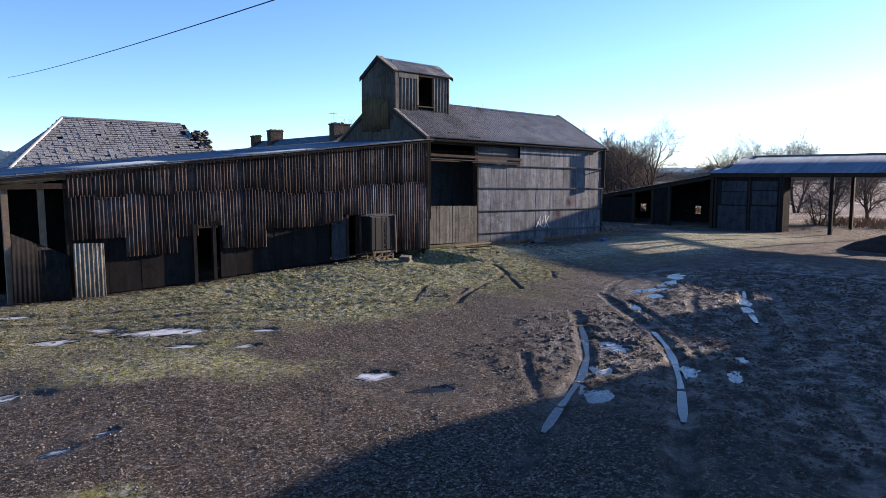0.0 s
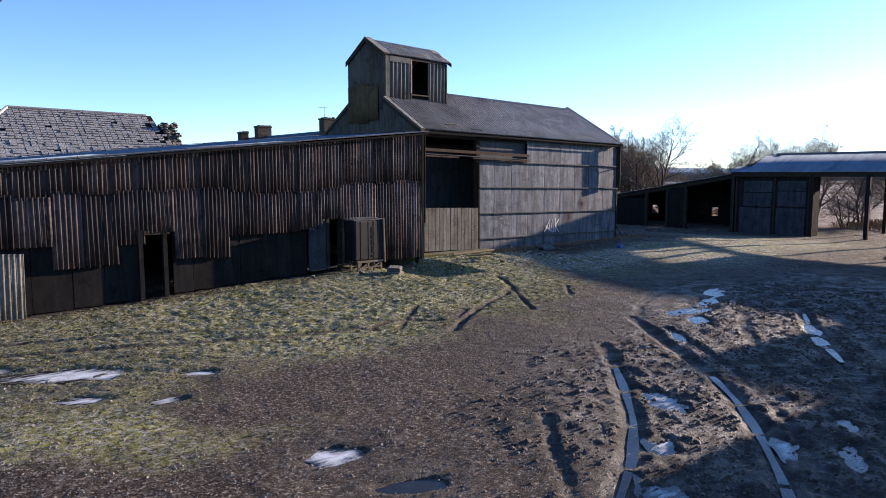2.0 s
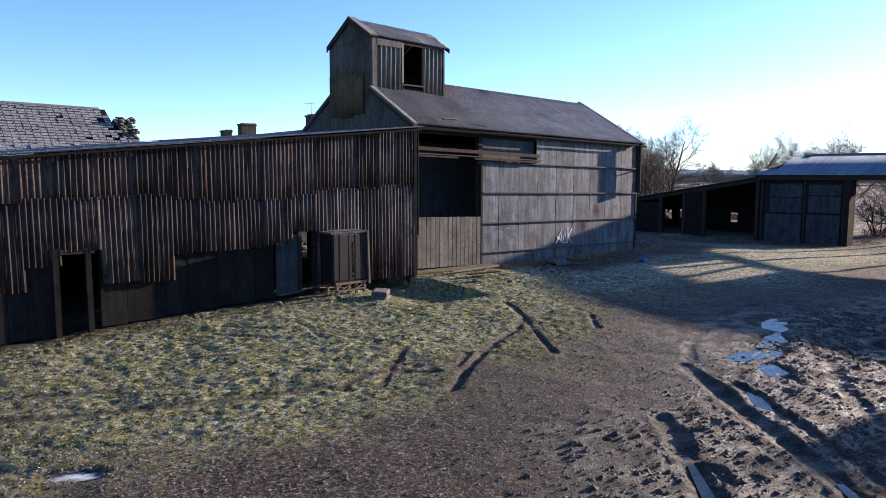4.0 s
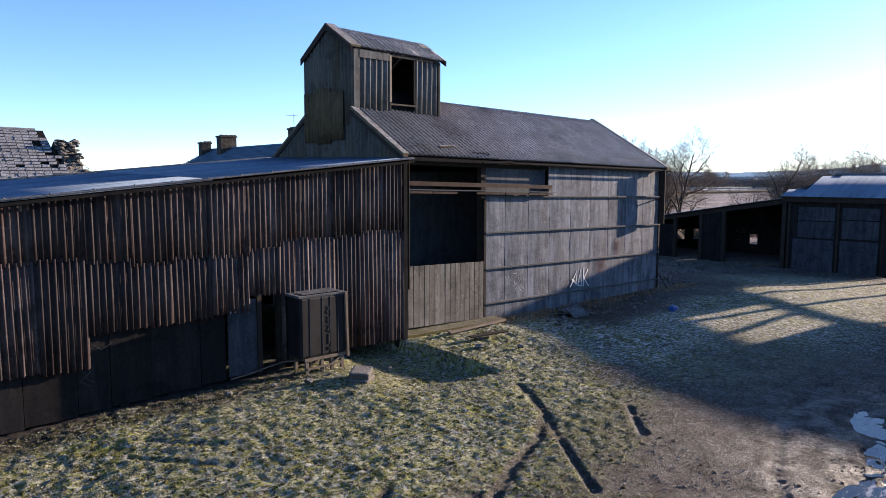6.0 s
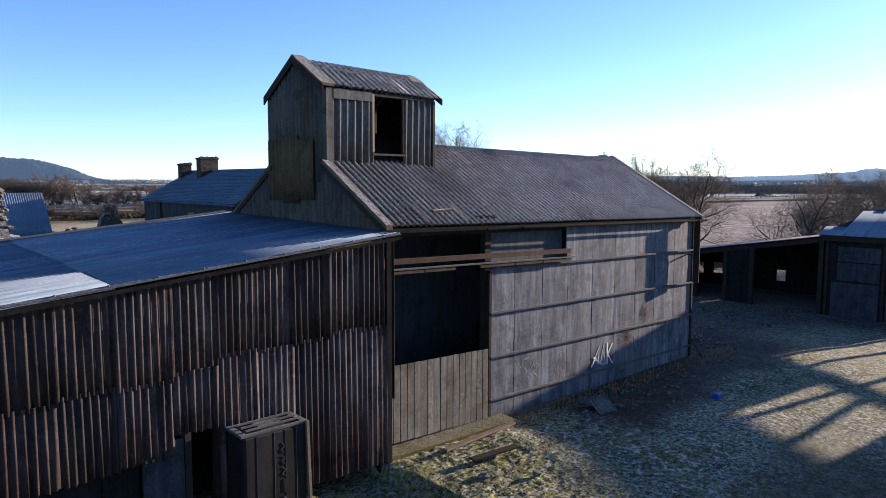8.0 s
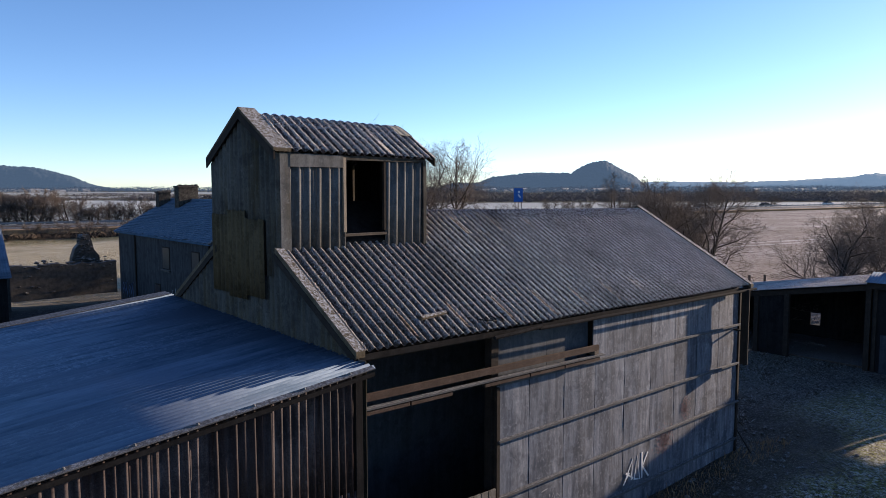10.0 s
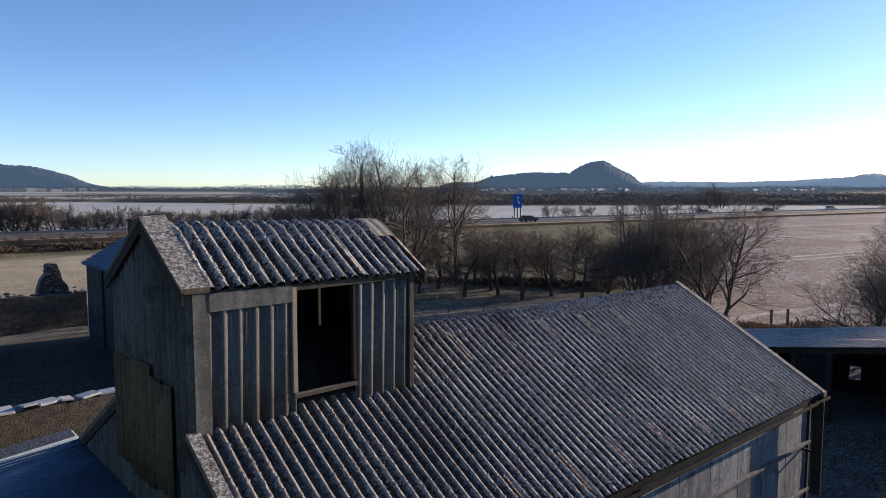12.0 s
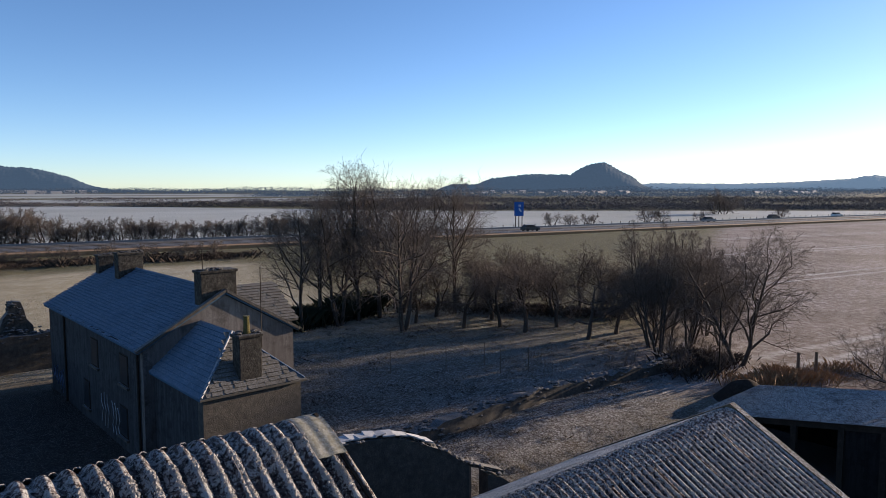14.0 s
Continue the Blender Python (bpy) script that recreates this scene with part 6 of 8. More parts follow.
# ---- slate roofs ----
def slate_slope(parent, a, b, c, d, mat, rows, name="slate", width=0.34, skip=None, seed=0, singles=True):
    """Courses of slates on the slope a-b (eaves) to d-c (ridge); each slate is a thin wedge."""
    a, b, c, d = (Vector(p) for p in (a, b, c, d))
    rnd = random.Random(seed)
    n_vec = (b - a).cross(d - a).normalized()
    if n_vec.z < 0:
        n_vec = -n_vec
    up = (d - a + c - b) / 2
    length = up.length
    up.normalize()
    step = length / rows
    along = (b - a).normalized()
    verts, faces, count = [], [], 0
    boxes = [(-.5, 0, 0), (.5, 0, 0), (.5, 1, 0), (-.5, 1, 0)]
    me = None
    if singles:
        vs = [(x * (width - 0.012), y * (step + 0.05), 0.022 - 0.018 * y) for x, y, _ in boxes] + [(x * (width - 0.012), y * (step + 0.05), 0.0) for x, y, _ in boxes]
        me = mesh_of("slate", vs, [(0, 1, 2, 3), (7, 6, 5, 4), (0, 4, 5, 1), (1, 5, 6, 2), (2, 6, 7, 3), (3, 7, 4, 0)], mat)
    for j in range(rows):
        t = j / rows
        p, q = a.lerp(d, t), b.lerp(c, t)
        span = (q - p).length
        n = max(1, int(span / width))
        for i in range(n + 1):
            off = (i + (0.5 if j % 2 else 0.0)) * width
            if off > span:
                continue
            o = p + (q - p).normalized() * off
            if skip and skip(o, rnd):
                continue
            if singles and count < 300:
                count += 1
                m = flat_frame(o + n_vec * rnd.uniform(0.012, 0.045), along, up)
                if m.to_3x3().col[2].z < 0:
                    m = flat_frame(o + n_vec * rnd.uniform(0.012, 0.045), -along, up)
                piece(name, me, m @ pose(0, 0, 0, rnd.uniform(-3, 2), rnd.uniform(-1.5, 1.5), rnd.uniform(-3, 3)), parent)
            else:
                k = len(verts)
                tip = n_vec * rnd.uniform(0.004, 0.03)
                lift = n_vec * rnd.uniform(0.004, 0.02)
                for lx, ly, lz in ((-.5, 0, .022), (.5, 0, .022), (.5, 1, .004), (-.5, 1, .004), (-.5, 0, -.01), (.5, 0, -.01)):
                    verts.append(o + lift + tip * (1 - ly) + along * lx * (width - 0.014) + up * ly * (step + 0.04) + n_vec * lz)
                faces += [(k, k + 1, k + 2, k + 3), (k, k + 4, k + 5, k + 1)]
    if verts:
        ob = new("slate_course", mesh_of("slate_course", verts, faces, mat))
        hang(ob, parent)
        tagged(ob, kind="stuff")


def old_steading():
    """The slate-roofed ruin behind the long shed."""
    st = thing("old_steading", (9, 31.5, 0), "derelict stone steading with a frosted, holed slate roof", "building")
    ex0, ex1, ey0, ey1, ez = 3.6, 11.9, 28.6, 35.2, 2.75
    ry, rz, rx0, rx1 = 32.0, 5.42, 6.65, 11.6
    part("wall", box(bmesh.new(), ex0 + 0.2, ey0 + 0.2, -0.1, ex1, ey0 + 0.7, ez), M_STONE, st)
    part("wall", box(bmesh.new(), ex0 + 0.2, ey1 - 0.7, -0.1, ex1, ey1 - 0.2, ez), M_STONE, st)
    part("wall", box(bmesh.new(), ex0 + 0.2, ey0 + 0.7, -0.1, ex0 + 0.7, ey1 - 0.7, ez), M_STONE, st)
    # broken gable with a ragged head
    rnd = random.Random(61)
    out = [(ex1 - 0.05, ey0 + 0.2, -0.1), (ex1 - 0.05, ey1 - 0.2, -0.1), (ex1 - 0.05, ey1 - 0.2, ez)]
    for k in range(1, 10):
        y = ey1 - 0.2 - k * (ey1 - ey0 - 0.4) / 10
        out.append((ex1 - 0.05, y, ez + (rz - ez) * max(0.0, 1 - abs(y - ry) / 3.3) * 0.93 + rnd.uniform(-0.12, 0.1)))
    out.append((ex1 - 0.05, ey0 + 0.2, ez))
    part("gable", prism(bmesh.new(), out, (0.5, 0, 0)), M_STONE, st)
    core = prism(bmesh.new(), [(ex1 - 0.05, 29.9, 3.3), (ex1 - 0.05, 31.7, 3.3), (ex1 - 0.05, 31.75, 4.4), (ex1 - 0.05, 31.55, 4.85), (ex1 - 0.05, 31.25, 4.75), (ex1 - 0.05, 30.9, 4.3), (ex1 - 0.05, 30.4, 3.7)], (0.45, 0, 0))
    part("chimney_core", core, M_STONE, st)
    ch = bmesh.new()
    for k in range(170):
        z = rnd.uniform(3.4, 5.12)
        mid = 31.0 + 0.42 * (z - 3.4) / 1.7
        half = 0.85 * (5.6 - z) / 2.1
        blob(ch, (ex1 + 0.2 + rnd.uniform(-0.28, 0.28), mid + rnd.uniform(-half, half), z), (rnd.uniform(0.14, 0.30), rnd.uniform(0.14, 0.30), rnd.uniform(0.07, 0.14)), 200 + k, 1)
    tagged(part("chimney_stump", ch, M_STONE, st, "ragged dark chimney stump"), kind="stuff")
    roof = part("roof", prism(bmesh.new(), [(ex0, ey0, ez), (ex1, ey0, ez), (rx1, ry, rz), (rx0, ry, rz)], (0, 0, -0.08)), M_DARK, st, "frosted slate roof with holes and slipped slates")
    part("roof_slope", prism(bmesh.new(), [(ex0, ey1, ez), (ex1, ey1, ez), (rx1, ry, rz), (rx0, ry, rz)], (0, 0, -0.08)), M_SLATE, st)
    part("roof_slope", prism(bmesh.new(), [(ex0, ey0, ez), (ex0, ey1, ez), (rx0, ry, rz)], (0, 0, -0.08)), M_SLATE, st)

    def skip(o, r):
        if (o.x - 6.25) ** 2 * 1.2 + (o.z - 3.35) ** 2 * 3 < 0.10:
            return True
        return o.z < 2.9 + 0.3 * r.random() or r.random() < 0.008 or (o.x > 11.2 and r.random() < 0.25)

    slate_slope(roof, (ex0 + 0.6, ey0 + 0.68, ez + 0.545), (ex1, ey0 + 0.68, ez + 0.545), (rx1, ry, rz), (rx0, ry, rz), M_SLATE, 24, width=0.21, skip=skip, seed=6)
    part("ridge_tile", tube(bmesh.new(), [(rx0, ry, rz + 0.04), (9.2, ry, rz + 0.02), (rx1 - 0.2, ry, rz - 0.01)], [0.07, 0.065, 0.07], 8), M_SLATE, st)
    part("hip_lead", tube(bmesh.new(), [(ex0, ey0, ez + 0.05), (rx0, ry, rz + 0.05)], [0.06, 0.06], 8), M_LEAD, st)
    # the small lower roof beside it, half fallen
    low = thing("ruined_annexe", (12.8, 30.4, 0), "half-fallen slate annexe beside the steading", "building")
    part("wall", box(bmesh.new(), 12.4, 29.2, -0.1, 14.2, 29.6, 2.6), M_STONE, low)
    rf = part("roof", prism(bmesh.new(), [(12.2, 29.2, 3.5), (14.4, 29.2, 2.9), (13.6, 30.8, 3.3), (12.3, 30.8, 4.1)], (0, 0, -0.06)), M_SLATE, low)
    slate_slope(rf, (12.2, 29.2, 3.5), (14.4, 29.2, 2.9), (13.6, 30.8, 3.3), (12.3, 30.8, 4.1), M_SLATE, 6, width=0.36, seed=9)
    part("broken_rafter", beam(bmesh.new(), (12.1, 29.3, 3.3), (13.1, 29.6, 4.1), 0.07, 0.07), M_TIMBER, low)
    # rubble of the fallen wall behind the shed
    rub = bmesh.new()
    for k in range(150):
        x, y = rnd.uniform(11.5, 21.5), rnd.uniform(28.4, 31.0) + 0.0
        s = rnd.uniform(0.12, 0.34)
        blob(rub, (x, y, 0.1 + rnd.random() * 0.5 * (1 - abs(y - 29.6) / 1.6)), (s * 1.3, s, s * 0.7), 300 + k, 1)
    tagged(part("fallen_rubble", rub, M_STONE), "heap of fallen wall rubble behind the shed", "rubble", kind="stuff")
    wall = thing("yard_wall", (20.5, 34.2, 0), "broken dark rubble wall with frost-white slabs along its head", "wall")
    heads = [(15.2, 2.7), (15.8, 3.0), (17.0, 3.08), (18.5, 3.06), (20.0, 3.0), (21.5, 2.9), (23.5, 2.85), (25.6, 2.8)]
    out = [(25.6, 34.0, -0.3), (15.2, 34.2, -0.3)] + [(x, 34.2 - 0.02 * (x - 15.2), z) for x, z in heads]
    part("base", prism(bmesh.new(), out, (0, 0.5, 0)), M_STONE, wall)
    x = 15.9
    while x < 21.0:
        w = rnd.uniform(0.26, 0.48)
        slab = box(bmesh.new(), -w / 2, -0.24, 0.0, w / 2, 0.26, 0.06, 0.015, Matrix.Translation((x + w / 2, 34.35, float(np.interp(x, [h[0] for h in heads], [h[1] for h in heads])) + 0.01)) @ pose(0, 0, 0, rnd.uniform(-12, 4), rnd.uniform(-5, 5), rnd.uniform(-12, 12)))
        part("cope_slab", slab, M_RIME, wall, "frost-white stone slab")
        x += w + rnd.choice((0.02, 0.03, 0.05, 0.16))


old_steading()


def chimney(parent, x, y, z0, z1, w, d, pots):
    c = part("chimney", box(bmesh.new(), x - w / 2, y - d / 2, z0, x + w / 2, y + d / 2, z1, 0.03), M_CHIMNEY, parent)
    part("cope", box(bmesh.new(), x - w / 2 - 0.05, y - d / 2 - 0.05, z1 - 0.02, x + w / 2 + 0.05, y + d / 2 + 0.05, z1 + 0.09, 0.03), M_CHIMNEY, c)
    rnd = random.Random(int(x * 10 + y))
    bm = bmesh.new()
    for k in range(int(14 * w * d) + 6):
        s = rnd.uniform(0.08, 0.2)
        blob(bm, (x + rnd.uniform(-w / 2, w / 2), y + rnd.uniform(-d / 2, d / 2), z1 + 0.09 + s * 0.15), (s * 1.5, s * 1.2, s * 0.7), k, 1)
    tagged(part("loose_head", bm, M_CHIMNEY, c), kind="stuff")
    for k in range(pots):
        px = x + (k - (pots - 1) / 2) * 0.34 * (w > d)
        py = y + (k - (pots - 1) / 2) * 0.34 * (w <= d)
        part("pot", tube(bmesh.new(), [(px, py, z1 + 0.08), (px, py, z1 + 0.2), (px, py, z1 + 0.62), (px, py, z1 + 0.66)], [0.13, 0.105, 0.09, 0.115], 10), M_FLUE if pots > 1 else M_CONCRETE, c)
    return c


def farmhouse():
    h = thing("farmhouse", (27.3, 50, 0), "grey rendered farmhouse with blue frosted slate roof and stone chimneys", "house")
    x0, x1, y0, y1, e, r, rx = 24.2, 30.1, 43.0, 56.4, 4.22, 5.92, 27.25
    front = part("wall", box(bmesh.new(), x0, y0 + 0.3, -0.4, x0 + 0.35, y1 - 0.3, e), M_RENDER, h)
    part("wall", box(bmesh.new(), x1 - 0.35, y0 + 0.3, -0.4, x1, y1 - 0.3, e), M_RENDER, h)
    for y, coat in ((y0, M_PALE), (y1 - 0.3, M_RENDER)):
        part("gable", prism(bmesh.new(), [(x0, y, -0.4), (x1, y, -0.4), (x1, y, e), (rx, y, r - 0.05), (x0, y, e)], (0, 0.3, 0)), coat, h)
    # windows of the yard side, set back in real reveals of darker frame
    for y, z0, z1, w in ((45.08, 2.55, 3.72, 0.92), (48.85, 2.55, 3.72, 1.0), (45.3, 0.5, 1.7, 0.85), (50.2, 0.5, 1.7, 0.85)):
        win = part("window", box(bmesh.new(), x0 - 0.02, y - w / 2, z0, x0 + 0.0, y + w / 2, z1), M_TIMBER_D, front)
        part("pane", box(bmesh.new(), x0 - 0.028, y - w / 2 + 0.06, z0 + 0.06, x0 - 0.021, y + w / 2 - 0.06, z1 - 0.06), M_GLASS, win)
        part("sill", box(bmesh.new(), x0 - 0.10, y - w / 2 - 0.08, z0 - 0.09, x0, y + w / 2 + 0.08, z0 - 0.005), M_STONE, win)
    part("downpipe", tube(bmesh.new(), [(x0 - 0.06, 53.4, 0), (x0 - 0.06, 53.4, e)], [0.045, 0.045], 8), M_TIMBER_D, front)
    part("downpipe", tube(bmesh.new(), [(x0 - 0.06, 43.4, 0), (x0 - 0.06, 43.4, e)], [0.045, 0.045], 8), M_TIMBER_D, front)
    part("gutter", tube(bmesh.new(), [(x0 - 0.12, y0, e + 0.0), (x0 - 0.12, y1, e + 0.0)], [0.05, 0.05], 8), M_TIMBER_D, front)
    # painted scrawls on the render, plain shapes
    for k, (y, z, s) in enumerate(((46.4, 0.95, 1.0), (47.8, 1.0, 1.1), (54.6, 0.8, 0.9), (55.7, 0.9, 0.9))):
        sc = thing("wall_scrawl", (x0 - 0.01, y, z), "pale spray-painted scrawl on the farmhouse render", "graffiti", "scrawls on the farmhouse")
        for j in range(3):
            pts = [(x0 - 0.012, y + s * (0.35 * j - 0.5 + 0.12 * math.sin(i * 2 + k)), z + s * (i / 4 - 0.5) * (1 + 0.3 * math.sin(j + k))) for i in range(5)]
            part("stroke", tube(bmesh.new(), pts, [0.022] * 5, 5), M_LEAD if k < 2 else M_SIGNPAINT, sc)
    roof = part("roof", prism(bmesh.new(), [(x0 - 0.2, y0 - 0.1, e - 0.1), (x0 - 0.2, y1 + 0.1, e - 0.1), (rx, y1 + 0.1, r), (rx, y0 - 0.1, r)], (0, 0, 0.06)), M_SLATE2, h, "blue-grey frosted slate slope")
    back = part("roof", prism(bmesh.new(), [(x1 + 0.2, y0 - 0.1, e - 0.1), (x1 + 0.2, y1 + 0.1, e - 0.1), (rx, y1 + 0.1, r), (rx, y0 - 0.1, r)], (0, 0, 0.06)), M_SLATE2, h)
    slate_slope(roof, (x0 - 0.2, y1 + 0.1, e - 0.03), (x0 - 0.2, y0 - 0.1, e - 0.03), (rx, y0 - 0.1, r + 0.07), (rx, y1 + 0.1, r + 0.07), M_SLATE2, 23, width=0.25, seed=3, singles=False)
    part("ridge_tile", tube(bmesh.new(), [(rx, y0 - 0.1, r + 0.09), (rx, y1 + 0.1, r + 0.09)], [0.08, 0.08], 8), M_SLATE2, h)
    part("skew", beam(bmesh.new(), (x0 - 0.25, y0 - 0.05, e - 0.02), (rx, y0 - 0.05, r + 0.14), 0.22, 0.10), M_STONE, h)
    part("skew", beam(bmesh.new(), (x1 + 0.25, y0 - 0.05, e - 0.02), (rx, y0 - 0.05, r + 0.14), 0.22, 0.10), M_STONE, h)
    chimney(h, 27.08, 43.40, r - 0.5, 6.74, 1.40, 0.62, 0)
    chimney(h, 27.0, 53.1, r - 0.4, 6.74, 1.15, 0.62, 0)
    chimney(h, 26.75, 56.1, r - 0.5, 6.42, 0.70, 0.55, 0)
    # aerials
    part("aerial", tube(bmesh.new(), [(rx - 0.7, 43.3, r + 0.4), (rx - 0.7, 43.3, r + 1.7)], [0.018, 0.014], 5), M_TIMBER_D, h)
    part("aerial", tube(bmesh.new(), [(28.0, 41.6, 4.0), (28.0, 41.6, 7.0)], [0.022, 0.016], 5), M_TIMBER_D, h)
    for k in range(4):
        part("aerial_rod", tube(bmesh.new(), [(rx - 1.0 + 0.15 * k, 43.1, r + 1.6), (rx - 1.0 + 0.15 * k, 43.6, r + 1.6)], [0.008, 0.008], 4), M_TIMBER_D, h)
    # kitchen wing with hipped roof and a tall end chimney
    k = thing("kitchen_wing", (26.1, 40.7, 0), "stone kitchen wing with hipped slate roof and tall end chimney", "house")
    a0, a1, b0, b1, ke, kr = 24.55, 27.95, 38.75, 43.0, 3.36, 4.92
    part("wall", box(bmesh.new(), a0, b0, -0.3, a1, b0 + 0.4, ke), M_STONE, k)
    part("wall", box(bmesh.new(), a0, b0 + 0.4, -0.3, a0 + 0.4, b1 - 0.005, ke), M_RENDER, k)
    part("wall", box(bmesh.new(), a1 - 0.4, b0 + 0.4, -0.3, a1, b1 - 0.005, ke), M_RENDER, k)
    cx = 26.3
    r1 = part("roof", prism(bmesh.new(), [(a0 - 0.15, b0 - 0.15, ke), (a0 - 0.15, b1, ke), (cx, b1, kr), (cx, 40.4, kr)], (0, 0, 0.06)), M_SLATE2, k)
    part("roof", prism(bmesh.new(), [(a1 + 0.15, b0 - 0.15, ke), (a1 + 0.15, b1, ke), (cx, b1, kr), (cx, 40.4, kr)], (0, 0, 0.06)), M_SLATE2, k)
    r3 = part("roof", prism(bmesh.new(), [(a0 - 0.15, b0 - 0.15, ke), (a1 + 0.15, b0 - 0.15, ke), (cx, 40.4, kr)], (0, 0, 0.06)), M_SLATE3, k)
    slate_slope(r1, (a0 - 0.15, b1, ke + 0.07), (a0 - 0.15, b0 - 0.15, ke + 0.07), (cx, 40.4, kr + 0.07), (cx, b1, kr + 0.07), M_SLATE2, 14, width=0.24, seed=13, singles=False)
    slate_slope(r3, (a0 + 0.15, b0 - 0.15, ke + 0.07), (a1 - 0.15, b0 - 0.15, ke + 0.07), (cx + 0.1, 40.4, kr + 0.07), (cx - 0.1, 40.4, kr + 0.07), M_SLATE3, 15, width=0.20, seed=14, singles=False)
    part("hip_lead", tube(bmesh.new(), [(a0 - 0.1, b0 - 0.1, ke + 0.1), (cx, 40.4, kr + 0.1)], [0.05, 0.05], 8), M_LEAD, k)
    part("hip_lead", tube(bmesh.new(), [(a1 + 0.1, b0 - 0.1, ke + 0.1), (cx, 40.4, kr + 0.1)], [0.04, 0.04], 8), M_SLATE2, k)
    chimney(k, 26.22, 39.12, 3.1, 5.08, 0.78, 0.52, 1)
    # the back wing, seen past the gable
    w = thing("back_wing", (32, 45.5, 0), "small back wing of the farmhouse under slates", "house")
    part("wall", box(bmesh.new(), 30.11, 45.2, -0.3, 31.3, 49.0, 4.15), M_RENDER, w)
    part("gable", prism(bmesh.new(), [(31.0, 45.2, 4.15), (31.0, 49.0, 4.15), (31.0, 47.1, 5.45)], (0.3, 0, 0)), M_RENDER, w)
    for ya, yb in ((45.0, 47.1), (49.2, 47.1)):
        rb = part("roof", prism(bmesh.new(), [(29.0, ya, 4.1), (31.5, ya, 4.1), (31.5, yb, 5.5), (29.0, yb, 5.5)], (0, 0, 0.06)), M_SLATE3, w)
        if ya < yb:
            slate_slope(rb, (29.0, ya, 4.17), (31.5, ya, 4.17), (31.5, yb, 5.57), (29.0, yb, 5.57), M_SLATE3, 14, width=0.22, seed=15, singles=False)

farmhouse()


def ruins():
    """Low broken walls round the garden and beyond the house yard."""
    rnd = random.Random(71)

    def rubble_wall(name, a, b, h, label, thick=0.5, jag=0.25, cap=None):
        w = thing(name, (a[0], a[1], 0), label, "wall", "ruined walls")
        a2, b2 = Vector((*a, 0)), Vector((*b, 0))
        d = (b2 - a2)
        n = max(3, int(d.length / 0.5))
        side = Vector((-d.y, d.x, 0)).normalized() * thick
        out = [a2 + Vector((0, 0, -0.3)), b2 + Vector((0, 0, -0.3))]
        for i in range(n, -1, -1):
            out.append(a2 + d * i / n + Vector((0, 0, h * 0.82 + rnd.uniform(-jag, jag) * 0.5)))
        part("masonry", prism(bmesh.new(), out, side), M_STONE, w)
        bm = bmesh.new()
        for i in range(n * 11):
            t = rnd.random()
            s = rnd.uniform(0.10, 0.27)
            p = a2 + d * t + side * rnd.uniform(-0.12, 1.12)
            top = 0.85 + 0.22 * noise.noise(Vector((p.x * 1.3, p.y * 1.3, 2)))
            blob(bm, (p.x, p.y, h * (rnd.uniform(0.05, top) if i % 2 else top)), (s * 1.3, s, s * 0.6), rnd.randrange(9999), 1)
        tagged(part("loose_stone", bm, M_STONE, w), kind="stuff")
        if cap:
            bm = bmesh.new()
            for i in range(int(d.length / 0.33)):
                p = a2 + d * (i / (d.length / 0.33)) + side * 0.5
                blob(bm, (p.x, p.y, h + 0.05), (0.42, 0.5, 0.14), rnd.randrange(9999), 1)
            part("cope", bm, M_LEAD, w, "frost-white cope stones")
        return w

    # the roofless outhouse behind the barn: a sloping wall head under frost-white slabs, and a doorway
    ow = thing("ruined_outhouse", (28.5, 33.6, 0), "roofless dark stone outhouse with frost-white slabs on its wall head", "ruin")
    yo = 33.5
    part("wall", prism(bmesh.new(), [(25.6, yo, -0.3), (30.55, yo, -0.3), (30.55, yo, 1.38), (30.2, yo, 1.62), (29.7, yo, 2.0), (29.2, yo, 2.24), (28.6, yo, 2.52), (27.9, yo, 2.74), (27.2, yo, 2.80), (26.4, yo, 2.84), (25.6, yo, 2.80)], (0, 0.5, 0)), M_STONE, ow)
    part("door_post", box(bmesh.new(), 30.56, yo + 0.05, -0.3, 30.66, yo + 0.2, 1.36), M_TIMBER, ow)
    part("lintel", beam(bmesh.new(), (30.5, yo + 0.25, 1.42), (31.9, yo + 0.25, 0.86), 0.4, 0.10), M_STONE, ow)
    part("wall", prism(bmesh.new(), [(31.25, yo, -0.3), (32.4, yo, -0.3), (32.3, yo, 0.35), (31.8, yo, 0.72), (31.25, yo, 0.95)], (0, 0.5, 0)), M_STONE, ow)
    part("side_wall", box(bmesh.new(), 25.6, yo + 0.51, -0.3, 26.05, 37.6, 1.7), M_STONE, ow)
    head = bmesh.new()
    for k in range(60):
        x = 25.7 + 6.4 * k / 60
        z = float(np.interp(x, [25.6, 27.2, 27.9, 28.6, 29.2, 29.7, 30.2, 30.6, 31.9, 32.3], [2.80, 2.80, 2.74, 2.52, 2.24, 2.0, 1.62, 1.42, 0.75, 0.35]))
        blob(head, (x, yo + rnd.uniform(-0.02, 0.52), z + 0.02), (rnd.uniform(0.14, 0.3), 0.24, rnd.uniform(0.08, 0.16)), 1700 + k, 1)
    tagged(part("loose_stone", head, M_STONE, ow), kind="stuff")
    for k in range(13):
        x = 26.0 + 0.26 * k
        z = float(np.interp(x, [25.6, 27.2, 27.9, 28.6, 29.2], [2.88, 2.88, 2.83, 2.62, 2.34]))
        slab = box(bmesh.new(), -0.17, -0.22, 0.0, 0.17, 0.24, 0.045, 0.012, Matrix.Translation((x, yo + 0.2 + rnd.uniform(-0.06, 0.06), z)) @ pose(0, 0, 0, rnd.uniform(-8, 4), rnd.uniform(-6, 8) + (18 if x > 28 else 0), rnd.uniform(-20, 20)))
